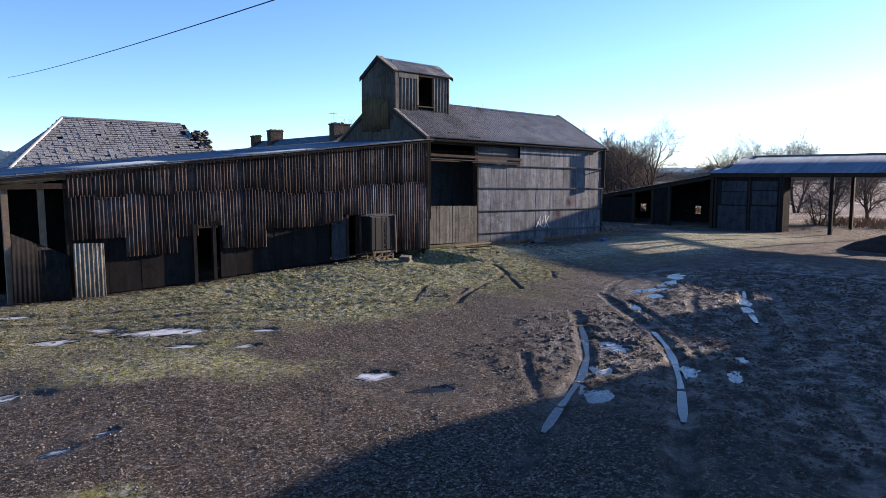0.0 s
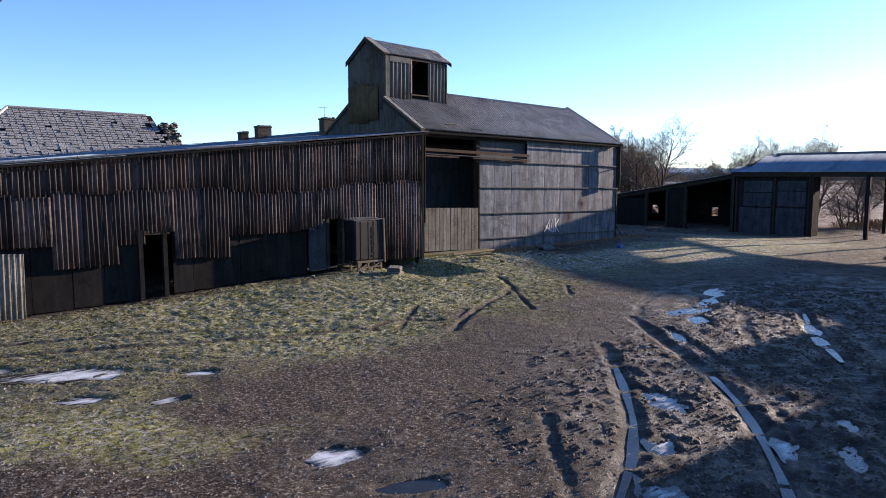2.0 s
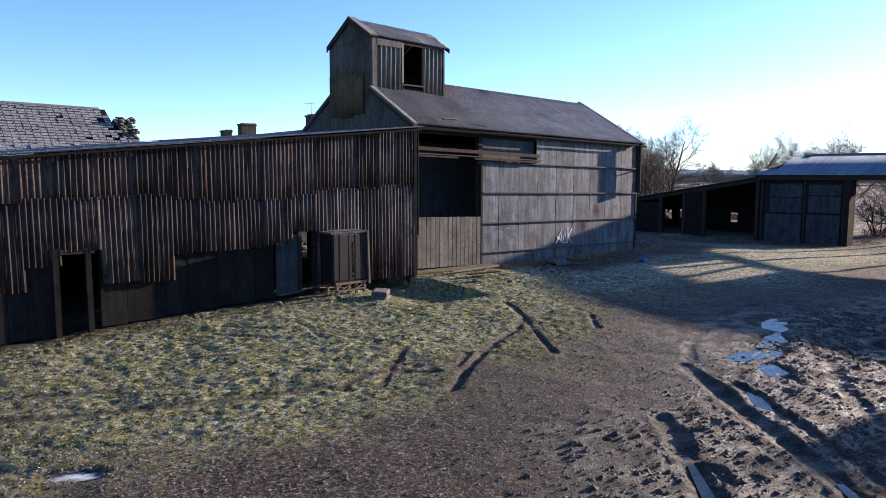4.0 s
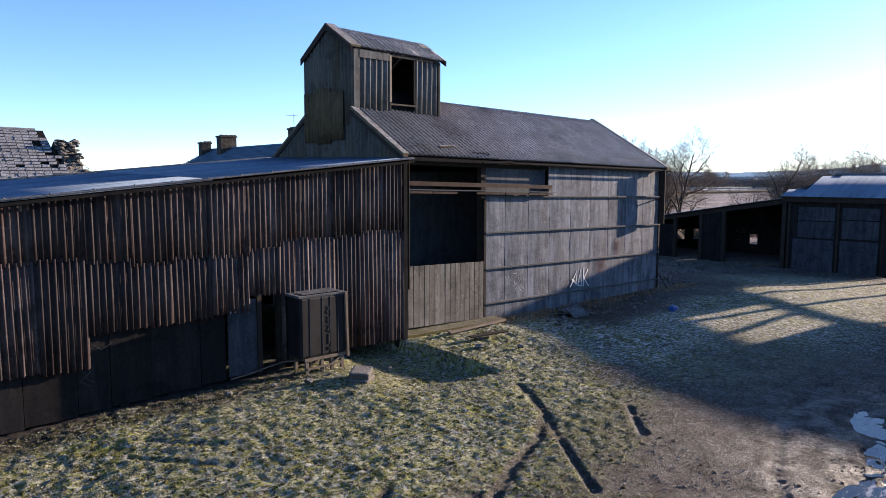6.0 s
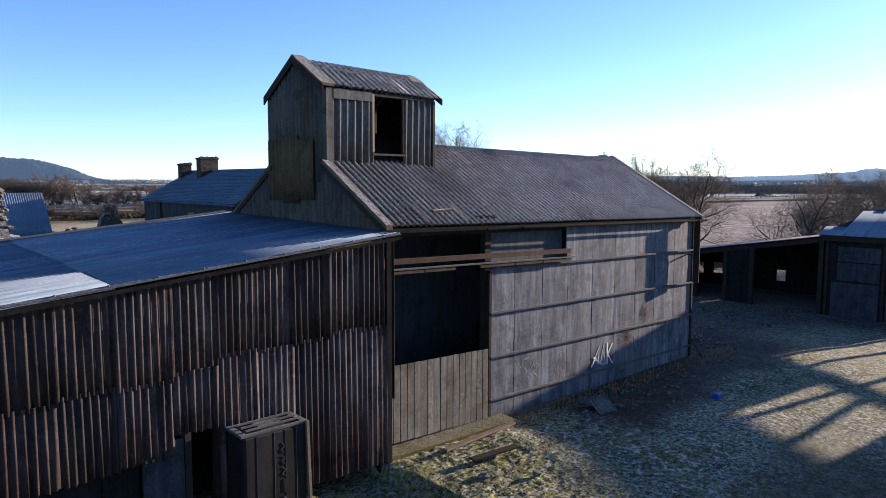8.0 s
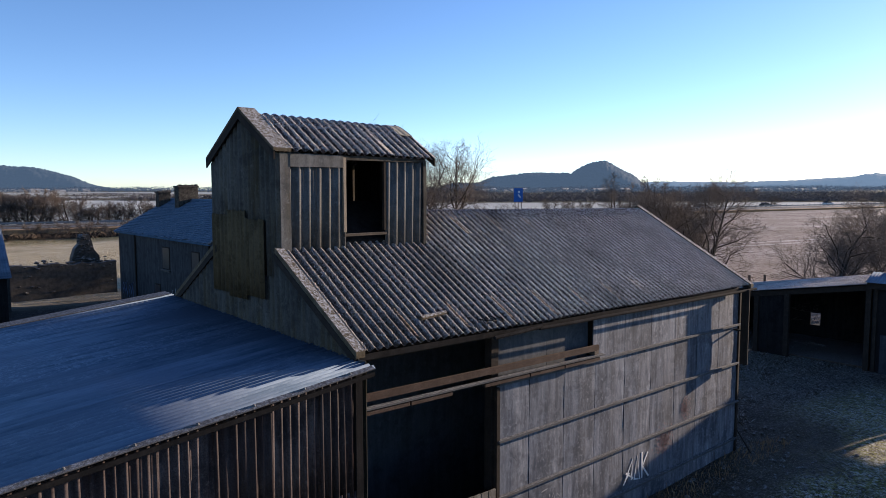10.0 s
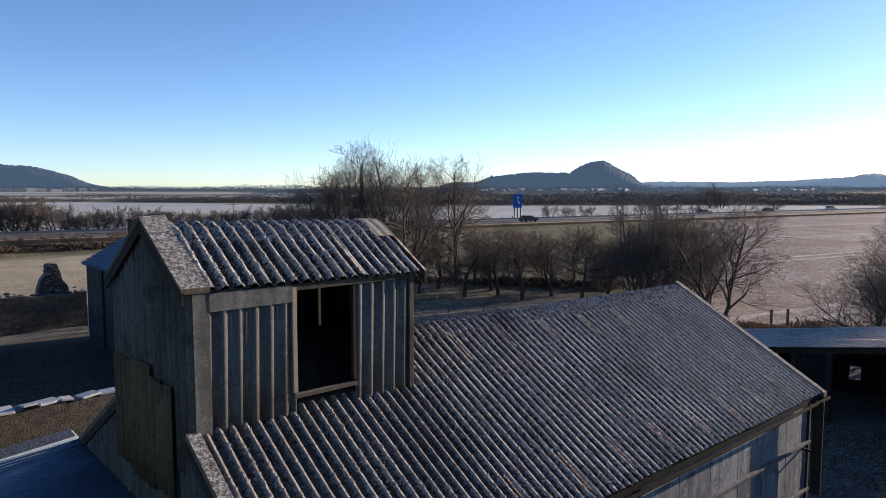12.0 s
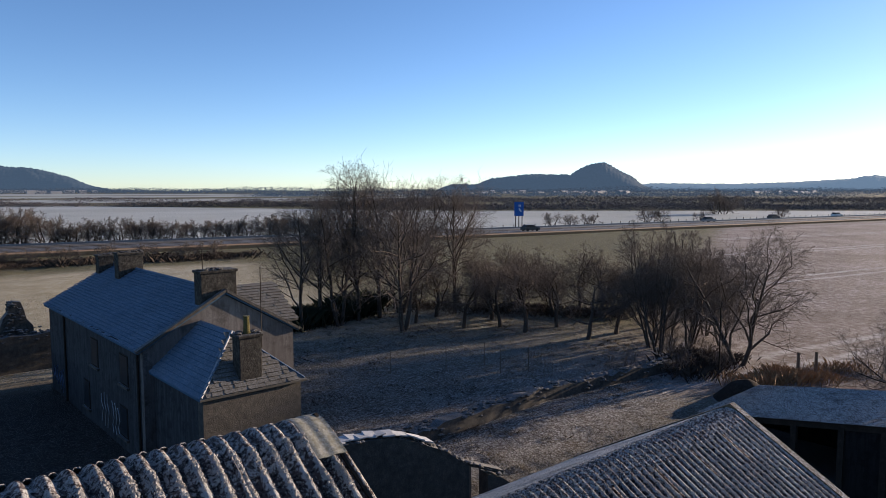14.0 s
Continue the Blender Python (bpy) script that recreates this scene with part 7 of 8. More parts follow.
        part("cope_slab", slab, M_RIME, ow, "frost-white stone slab")
    pivot = Matrix.Translation((28.7, yo, 0))
    ow.matrix_basis = pivot @ pose(0, 0, 0, 0, 0, -11) @ pivot.inverted() @ ow.matrix_basis
    rubble_wall("garden_wall", (32.6, 38.2), (41.0, 38.8), 0.62, "tumbled drystone garden wall with frost", 0.6, 0.2)
    rubble_wall("garden_wall", (41.0, 38.8), (50.7, 37.6), 0.55, "tumbled drystone garden wall along the orchard", 0.6, 0.2)
    for a, b in (((36.69, 53.9), (36.62, 40.6)), ((36.05, 53.9), (36.0, 46.7)), ((36.0, 46.0), (36.0, 41.6)), ((33.2, 46.65), (36.0, 46.6)), ((33.4, 46.1), (36.0, 46.0))):
        ed = thing("path_edging", (*a, 0), "low dark edging board along a garden path", "edging", "garden path edgings")
        part("board", beam(bmesh.new(), (*a, -0.12), (*b, -0.12), 0.06, 0.05), M_TIMBER_D, ed)
    rubble_wall("ruined_farm_wall", (15.5, 60.5), (25.2, 60.5), 2.45, "roofless dark stone farm building wall", 0.6, 0.25)
    rubble_wall("ruined_farm_wall", (10.0, 52.0), (18.6, 56.5), 2.3, "broken farm building wall of dark stone", 0.6, 0.3)
    st = thing("broken_chimney", (23.4, 63.0, 0), "jagged dark stump of a ruined stone gable", "ruin")
    out = [(22.6, 61.2, -0.3), (24.6, 61.2, -0.3), (24.4, 61.2, 2.4), (24.1, 61.2, 2.8), (24.0, 61.2, 3.3), (23.85, 61.2, 3.75), (23.5, 61.2, 3.8), (23.3, 61.2, 3.6), (23.25, 61.2, 3.2), (23.0, 61.2, 2.9), (22.8, 61.2, 2.3)]
    part("masonry", prism(bmesh.new(), out, (0, 0.6, 0)), M_STONE, st)
    bm = bmesh.new()
    for k in range(120):
        z = 2.1 + 1.65 * rnd.random()
        half = 0.24 + 0.45 * (1 - (z - 2.1) / 1.7) ** 1.3
        blob(bm, (23.55 + rnd.uniform(-half, half), 61.2 + rnd.uniform(-0.1, 0.65), z), (rnd.uniform(0.14, 0.3), 0.26, rnd.uniform(0.10, 0.2)), 900 + k, 1)
    tagged(part("loose_stone", bm, M_STONE, st), kind="stuff")
    tin = thing("tin_roof_hut", (16.8, 52.5, 0), "low hut with a blue-grey tin roof", "hut")
    part("wall", box(bmesh.new(), 14.6, 51.2, -0.2, 17.6, 54.0, 2.5), M_DARK, tin)
    me = sheet_mesh("roof_sheet", 1.1, 3.0, 0.11, 0.015, M_SHEDROOF)
    for k in range(3):
        piece("roof_sheet", me, flat_frame((14.5 + k * 1.08, 50.9, 2.5), (1, 0, 0), (0, 1.7, 1.9)), tin)


ruins()


# ---- trees ----
def grow(seed, height, crown, start, angle, counts, trunk_r, bend=0.12, lift=0.35, stems=1, splay=0.25, top=0.22, leader=0.92):
    """Tubes of a bare tree: (points, radii, level). crown: longest limb; start: bare part of the stem; angle: limbs from the upright, in degrees."""
    rnd = random.Random(seed)
    out = []

    def run(p, d, length, r, level, n):
        pts, rad, dirs = [p.copy()], [r], []
        wob = bend * (0.5 if level == 0 else 1.0 + 0.45 * level)
        for i in range(n):
            d = (d + Vector((rnd.gauss(0, 1), rnd.gauss(0, 1), rnd.gauss(0, 0.6))) * wob + Vector((0, 0, lift * (0.25 if level == 0 else 0.30) * (1 if level < 3 else 0.5)))).normalized()
            p = p + d * length / n
            pts.append(p.copy())
            dirs.append(d.copy())
            rad.append(r * (1 - 0.78 * (i + 1) / n))
        out.append((pts, rad, level))
        return pts, rad, dirs

    def shoot(pts, rad, dirs, length, level, reach):
        if level > len(counts):
            return
        n = len(dirs)
        for j in range(counts[level - 1]):
            lo = start if level == 1 else 0.18
            t = min(0.999, lo + (1 - lo) * (j + rnd.random()) / counts[level - 1])
            i = int(t * n)
            q = pts[i].lerp(pts[i + 1], t * n - i)
            az = j * 2.4 + rnd.uniform(-0.7, 0.7)
            d = dirs[i]
            side = d.orthogonal().normalized()
            side = Matrix.Rotation(az, 3, d) @ side
            ang = radians(angle) * rnd.uniform(0.7, 1.25)
            nd = (d * math.cos(ang) + side * math.sin(ang)).normalized()
            ln = reach * (1 - t + top) / (1 - lo + top) * rnd.uniform(0.75, 1.15) if level == 1 else length * ((0.70 if level < 3 else 0.80) - 0.32 * t) * rnd.uniform(0.7, 1.2)
            r = max(0.0045, min(rad[i] * 0.62, 0.018 * ln ** 1.2))
            a, b, c = run(q, nd, ln, r, level, 5 if level == 1 else 4 if level == 2 else 2)
            shoot(a, b, c, ln, level + 1, reach)

    for k in range(stems):
        a = k * math.tau / max(1, stems) + rnd.random()
        o = 0.0 if stems == 1 else splay
        h = height * leader * (1.0 if k == 0 else rnd.uniform(0.7, 1.0))
        pts, rad, dirs = run(Vector((0.5 * o * math.cos(a), 0.5 * o * math.sin(a), -0.2)), Vector((o * math.cos(a), o * math.sin(a), 1)).normalized(), h, trunk_r, 0, 9)
        shoot(pts, rad, dirs, h, 1, crown)
    return out


def tubes_mesh(name, limbs, mat, keep, sides, least=0.0055):
    verts, faces = [], []
    for pts, rad, level in limbs:
        if not keep(level):
            continue
        ns = sides if level < 2 else 3
        base = len(verts)
        for i, p in enumerate(pts):
            d = (pts[min(i + 1, len(pts) - 1)] - pts[max(i - 1, 0)]).normalized()
            a = d.orthogonal().normalized()
            b = d.cross(a)
            for k in range(ns):
                t = k * math.tau / ns
                verts.append(p + (a * math.cos(t) + b * math.sin(t)) * max(rad[i], least))
        for i in range(len(pts) - 1):
            for k in range(ns):
                u, v = base + i * ns + k, base + i * ns + (k + 1) % ns
                faces.append((u, v, v + ns, u + ns))
    return mesh_of(name, verts, faces, mat, smooth=True)


def tree_kind(seed, label, category="tree", least=0.0055, **kw):
    limbs = grow(seed, **kw)
    t = thing("bare_tree", (0, 0, 0), label, category, "bare winter trees")
    hang(new("trunk", tubes_mesh("trunk", limbs, M_BARK, lambda n: n < 2, 7)), t)
    hang(new("crown", tubes_mesh("crown", limbs, M_TWIG, lambda n: n >= 2, 4, least)), t)
    return t


def plant_trees():
    rnd = random.Random(81)
    orchard = [tree_kind(301 + k, "gnarled bare orchard tree on frosted grass", height=4.8, crown=2.9, start=0.26, angle=62, counts=(11, 9, 6, 2), trunk_r=0.15, bend=0.26, lift=0.22, leader=0.75, top=0.45) for k in range(3)]
    tall = [tree_kind(320 + k, "tall bare tree with fine upswept twigs", height=10.2, crown=4.9, start=0.20, angle=46, counts=(15, 8, 6, 2), trunk_r=0.15, bend=0.13, lift=0.20, stems=1 + k % 2, splay=0.22, leader=0.84, top=0.36) for k in range(3)]
    thin = [tree_kind(330 + k, "slender many-stemmed bare tree at the orchard edge", height=8.3, crown=2.8, start=0.20, angle=36, counts=(10, 8, 5, 2), trunk_r=0.085, bend=0.13, lift=0.30, stems=3, splay=0.30) for k in range(2)]
    broad = [tree_kind(340 + k, "broad bare tree with wide twisting limbs", height=8.4, crown=4.7, start=0.12, angle=50, counts=(13, 9, 6, 3), trunk_r=0.15, bend=0.20, lift=0.26, stems=2, splay=0.28, leader=0.80, top=0.5) for k in range(2)]
    shrub = [tree_kind(360 + k, "bare hedgerow thorn bush", height=3.6, crown=1.7, start=0.12, angle=45, counts=(8, 7, 5), trunk_r=0.05, bend=0.22, lift=0.25, stems=4, splay=0.45) for k in range(2)]
    hedge = [tree_kind(380 + k, "bushy bare hedge tree beside the motorway", least=0.012, height=3.4, crown=2.0, start=0.10, angle=52, counts=(8, 7, 4), trunk_r=0.07, bend=0.24, lift=0.22, stems=3, splay=0.4, leader=0.8, top=0.5) for k in range(3)]
    plan = [
        (tall, 0, [(42.9, 61.6, 1.12), (43.8, 60.4, 1.0), (46.0, 61.2, 1.28), (47.9, 61.1, 1.24), (46.2, 56.0, 1.08), (53.6, 58.6, 1.12), (40.6, 60.4, 0.95), (50.4, 61.6, 1.1)]),
        (orchard, 0, [(50.1, 53.9, 1.12), (52.3, 52.4, 1.18), (52.2, 49.9, 1.2), (53.6, 45.6, 1.15), (58.4, 52.4, 1.2), (53.9, 54.8, 1.2), (56.5, 45.4, 1.15), (59.7, 45.2, 1.2), (55.6, 58.2, 1.2), (58.5, 56.0, 1.2), (51.5, 58.6, 1.15), (55.3, 49.6, 1.1), (60.8, 49.5, 1.2), (48.6, 57.6, 1.0), (62.5, 53.0, 1.2), (60.6, 57.6, 1.25)]),
        (thin, 0, [(53.8, 40.5, 0.98), (54.8, 41.6, 1.0), (55.6, 39.6, 0.92), (56.6, 42.4, 1.0), (57.6, 40.4, 0.9), (58.8, 43.4, 0.95), (60.5, 41.0, 0.85), (60.6, 43.7, 0.9), (62.4, 46.0, 0.95)]),
        (broad, 0, [(54.4, 35.8, 1.0), (49.2, 25.7, 0.78), (56.5, 25.8, 0.80), (61.0, 25.2, 0.85), (58.4, 38.8, 0.62), (50.3, 18.5, 0.55), (52.8, 17.2, 0.6)]),
        (broad, 1, [(62.5, 49.5, 0.6), (60.5, 58.5, 0.65)]),
        (shrub, 0, [(50.0, 36.9, 0.7), (52.3, 36.0, 0.6), (47.0, 38.9, 0.5), (48.0, 18.6, 0.9), (49.5, 9.0, 0.7), (36.5, 59.5, 0.8), (34.8, 61.5, 0.8), (56.2, 41.3, 0.8), (52.4, 39.0, 0.6), (54.2, 38.2, 0.6), (59.5, 47.5, 0.8), (61.5, 55.0, 0.9), (53.4, 58.8, 0.8)]),
    ]
    used = set()

    def plant(src, m):
        """The first of a kind stands where it is planted; the rest are copies."""
        if src.name in used:
            copy_thing(src, m)
        else:
            used.add(src.name)
            later.append((src, m))

    later = []
    for kinds, o, places in plan:
        for k, (x, y, s) in enumerate(places):
            plant(kinds[(k + o) % len(kinds)], pose(x, y, ground_at(x, y) - 0.05, rnd.uniform(-3, 3), rnd.uniform(-3, 3), rnd.uniform(0, 360)) @ Matrix.Scale(s * rnd.uniform(0.95, 1.04), 4))
    # the roadside hedge trees
    for k in range(46):
        x = 14 + k * 1.75 + rnd.uniform(-0.8, 0.8)
        y = ROAD_Y + 11 - 0.2 * x + rnd.uniform(-1.5, 1.5)
        src = hedge[k % 3]
        plant(src, pose(x, y, -0.1, 0, 0, rnd.uniform(0, 360)) @ Matrix.Scale(rnd.uniform(1.3, 1.75) * (1.45 if x < 45 else 1.0), 4))
    for x, y, s in ((157.5, 133.5, 1.35), (163, 131.5, 1.3), (170, 130, 1.35), (193, 127, 1.7), (198, 126, 1.5), (278, 149, 3.4), (281, 147, 3.0), (253, 114, 1.5), (214, 122, 1.1), (303, 95, 1.1)):
        plant(hedge[rnd.randrange(3)], pose(x, y, -0.1, 0, 0, rnd.uniform(0, 360)) @ Matrix.Scale(s, 4))
    # bushes of the pasture hedge
    for k in range(24):
        x = -4 + k * 2.7 + rnd.uniform(-1, 1)
        plant(hedge[(k + 1) % 3], pose(x, 128 - 0.22 * x + rnd.uniform(-1.5, 1.5), -0.1, 0, 0, rnd.uniform(0, 360)) @ Matrix.Scale(rnd.uniform(0.6, 1.0), 4))
    for src, m in later:
        src.matrix_basis = m


plant_trees()


def thicket(name, label, places, height, count, mat, seed, width=0.02, category="scrub", slant=0.35, fine=False):
    """Many thin bent blades or twigs in one mesh. places(rng, n): arrays of x, y and size."""
    rng = np.random.default_rng(seed)
    x, y, s = places(rng, count)
    n = len(x)
    h = height * rng.uniform(0.4, 1.0, n) * s
    a = rng.uniform(0, math.tau, n)
    lx, ly = rng.uniform(-slant, slant, n) * h, rng.uniform(-slant, slant, n) * h
    w = width * rng.uniform(0.6, 1.4, n)
    z = (ground_height(x, y)[0] if fine else ground_base(x, y)) - (0.008 if fine else 0.05)
    v = np.empty((n, 4, 3))
    v[:, 0] = np.stack([x - w * np.cos(a), y - w * np.sin(a), z], -1)
    v[:, 1] = np.stack([x + w * np.cos(a), y + w * np.sin(a), z], -1)
    v[:, 2] = np.stack([x + lx * 0.4 + w * 0.3, y + ly * 0.4, z + h * 0.65], -1)
    v[:, 3] = np.stack([x + lx, y + ly, z + h], -1)
    f = (np.arange(n)[:, None, None] * 4 + np.array([[0, 1, 2], [1, 3, 2]])[None]).reshape(-1, 3)
    me = bpy.data.meshes.new(name)
    me.vertices.add(n * 4)
    me.vertices.foreach_set("co", v.astype(np.float32).ravel())
    me.loops.add(f.size)
    me.loops.foreach_set("vertex_index", f.astype(np.int32).ravel())
    me.polygons.add(len(f))
    me.polygons.foreach_set("loop_start", np.arange(0, f.size, 3, dtype=np.int32))
    me.update(calc_edges=True)
    me.materials.append(mat)
    return tagged(new(name, me), label, category, kind="stuff")


def over(x0, x1, y0, y1):
    """Places spread evenly over a rectangle."""
    return lambda g, n: (g.uniform(x0, x1, n), g.uniform(y0, y1, n), np.ones(n))


def clumped(x0, x1, y0, y1, cell):
    """Places gathered in uneven clumps over a rectangle."""
    def f(g, n):
        x, y = g.uniform(x0, x1, n), g.uniform(y0, y1, n)
        k = rough_noise(x, y, cell, 81) + 0.7 * rough_noise(x, y, cell * 0.4, 82) + 0.6 * rough_noise(x, y, cell * 5, 83)
        ok = k > g.uniform(-0.3, 0.7, n)
        return x[ok], y[ok], np.clip(0.7 + 0.6 * k[ok], 0.3, 1.8)
    return f


def along(a, b, wide, clump=0.0):
    """Places along a line, in clumps of uneven height."""
    def f(g, n):
        t = g.uniform(0, 1, n)
        x = a[0] + (b[0] - a[0]) * t + g.normal(0, wide, n)
        y = a[1] + (b[1] - a[1]) * t + g.normal(0, wide, n)
        s = 1 + clump * rough_noise(x, y, 3.5, 5) + 0.5 * clump * rough_noise(x, y, 1.2, 6)
        return x, y, np.clip(s, 0.1, 2)
    return f


M_SCRUB = two_tone("bramble_scrub", (0.050, 0.040, 0.032), (0.11, 0.088, 0.070), 2, 0.95, 30, 0.1, spec=0.05, spread=0.5, island=True)
thicket("evergreen_hedge", "low dark evergreen hedge behind the orchard trees", along((35.5, 61.0), (48.5, 63.5), 0.55, 0.3), 1.7, 16000, two_tone("dark_evergreen", (0.018, 0.024, 0.012), (0.040, 0.048, 0.024), 1.0, 0.9, 20, 0.1), 12, 0.03, "hedge", 0.8)
thicket("dead_reeds", "bank of tall dead orange-brown reeds and grass", along((51.0, 34.0), (57.6, 31.0), 0.75, 0.7), 0.62, 3800, M_REED, 1, 0.006, slant=0.7)
thicket("dead_reeds", "dead brown grass behind the cart shed", over(46.5, 53, 8, 19), 0.55, 3500, M_REED, 21, 0.014)
thicket("rough_grass", "rough frosted grass tufts beside the walls", clumped(27.8, 51, 21.5, 40, 0.45), 0.13, 90000, grass_material("rimed_rough_grass", (0.020, 0.016, 0.010), (0.080, 0.064, 0.040), (0.34, 0.33, 0.32)), 2, 0.014, slant=0.9)
thicket("orchard_scrub", "dark bramble scrub under the orchard trees", along((50.5, 37.0), (55.0, 37.4), 0.8, 0.5), 0.7, 3000, M_SCRUB, 3, 0.008, slant=0.9)
thicket("orchard_scrub", "dark bramble scrub behind the orchard", along((62.5, 49.0), (52.0, 64.5), 1.0, 0.7), 0.55, 4500, M_SCRUB, 31, 0.009, slant=0.9)
thicket("hedge_scrub", "dark hedge scrub along the pasture edge", along((0, 128), (62, 114.4), 2.0, 0.6), 0.8, 18000, M_SCRUB, 4, 0.008, slant=1.2)
thicket("weeds", "dead weeds at the foot of the barn wall", over(19.4, 29.0, 20.1, 20.78), 0.22, 1400, M_REED, 5, 0.006)
M_GRASS = grass_material("frosted_grass", (0.024, 0.028, 0.007), (0.150, 0.155, 0.034), (0.48, 0.48, 0.40))
M_CLOD = grass_material("frosted_moss_clods", (0.022, 0.021, 0.007), (0.120, 0.110, 0.026), (0.30, 0.29, 0.22))


def tufts(g, n):
    """Places in the grass before the shed, gathered in small tussocks."""
    m = n // 14
    cx, cy = g.uniform(-1.0, 19.0, m * 4), g.uniform(12.0, 20.3, m * 4)
    ok = (g.uniform(0, 1, m * 4) < yard_zones(cx, cy)[2] * (0.75 + 0.5 * rough_noise(cx, cy, 0.9, 42))) & (track_field(cx, cy)[1] < 0.08) & ~((cx > 15.0) & (cy > 20.3))
    cx, cy = cx[ok][:m], cy[ok][:m]
    r = g.uniform(0.6, 1.3, len(cx))
    k = np.repeat(np.arange(len(cx)), 14)
    return cx[k] + g.normal(0, 0.030, len(k)) * r[k], cy[k] + g.normal(0, 0.030, len(k)) * r[k], r[k]


thicket("yard_grass", "short frosted grass tussocks before the shed", tufts, 0.030, 230000, M_GRASS, 6, 0.0036, "grass", 1.0, True)
thicket("orchard_grass", "frosted rough grass of the orchard and garden", clumped(30, 59, 38.5, 64, 0.5), 0.12, 200000, grass_material("rimed_orchard_grass", (0.018, 0.014, 0.009), (0.075, 0.060, 0.040), (0.42, 0.42, 0.42)), 7, 0.018, "grass", 1.0)
thicket("pasture_grass", "pale frosted pasture grass beyond the farmhouse", over(-5, 62, 62, 118), 0.13, 70000, grass_material("pale_pasture_grass", (0.15, 0.125, 0.07), (0.29, 0.245, 0.15), (0.44, 0.415, 0.35)), 8, 0.022, "grass", 0.8)


def crumbs(name, label, category, seed, n, area, keep, sizes, flat, mat):
    """Small stones or clods strewn over the ground, each a rough low cone."""
    rng = np.random.default_rng(seed)
    x, y = rng.uniform(area[0], area[1], n), rng.uniform(area[2], area[3], n)
    ok = rng.uniform(0, 1, n) < keep(x, y)
    x, y = x[ok], y[ok]
    n = len(x)
    s = rng.choice(sizes, n, p=[0.4, 0.3, 0.22, 0.08]) * rng.uniform(0.7, 1.3, n)
    z = ground_height(x, y)[0]
    a = rng.uniform(0, 6, n)
    v = np.empty((n, 7, 3))
    for q in range(4):
        t = a + q * math.pi / 2 + rng.uniform(-0.3, 0.3, n)
        r = s * rng.uniform(0.8, 1.4, n)
        v[:, q] = np.stack([x + r * np.cos(t), y + r * np.sin(t), z - 0.004], -1)
    for q in range(3):
        t = a + 0.5 + q * math.tau / 3
        r = s * rng.uniform(0.3, 0.6, n)
        v[:, 4 + q] = np.stack([x + r * np.cos(t), y + r * np.sin(t), z + s * flat * rng.uniform(0.6, 1.1, n)], -1)
    f = (np.arange(n)[:, None, None] * 7 + np.array([[0, 1, 4], [1, 5, 4], [1, 2, 5], [2, 6, 5], [2, 3, 6], [3, 4, 6], [3, 0, 4], [4, 5, 6]])[None]).reshape(-1, 3)
    tagged(new(name, mesh_of(name, v.reshape(-1, 3).tolist(), f.tolist(), mat)), label, category, kind="stuff")


crumbs("gravel", "loose gravel and frozen clods on the yard mud", "gravel", 17, 62000, (-1.0, 16.0, 3.0, 15.0), lambda x, y: (1 - 0.95 * yard_zones(x, y)[2]) * (1 - 0.8 * yard_zones(x, y)[1]), [0.006, 0.009, 0.013, 0.022], 0.6,
       two_tone("yard_gravel", (0.10, 0.080, 0.066), (0.40, 0.36, 0.31), 9, 0.9, 60, 0.1, spread=0.7, island=True, spec=0.1))
crumbs("frozen_clods", "frosted crumbs of earth and moss in the yard grass", "clods", 18, 42000, (-1.0, 19.5, 11.8, 20.3), lambda x, y: yard_zones(x, y)[2] * (track_field(x, y)[1] < 0.08) * ~((x > 15.0) & (y > 20.3)), [0.010, 0.014, 0.020, 0.028], 0.55, M_CLOD)


crumbs("mud_clods", "frozen clods of dark churned mud round the ruts", "clods", 19, 17000, (7.0, 22.0, 3.0, 13.0), lambda x, y: yard_zones(x, y)[1] * (track_field(x, y)[1] < 0.3), [0.014, 0.020, 0.029, 0.042], 0.6,
       two_tone("churned_mud_clod", (0.040, 0.029, 0.022), (0.115, 0.086, 0.066), 6, 0.8, 40, 0.4, spread=0.5, island=True, spec=0.25))


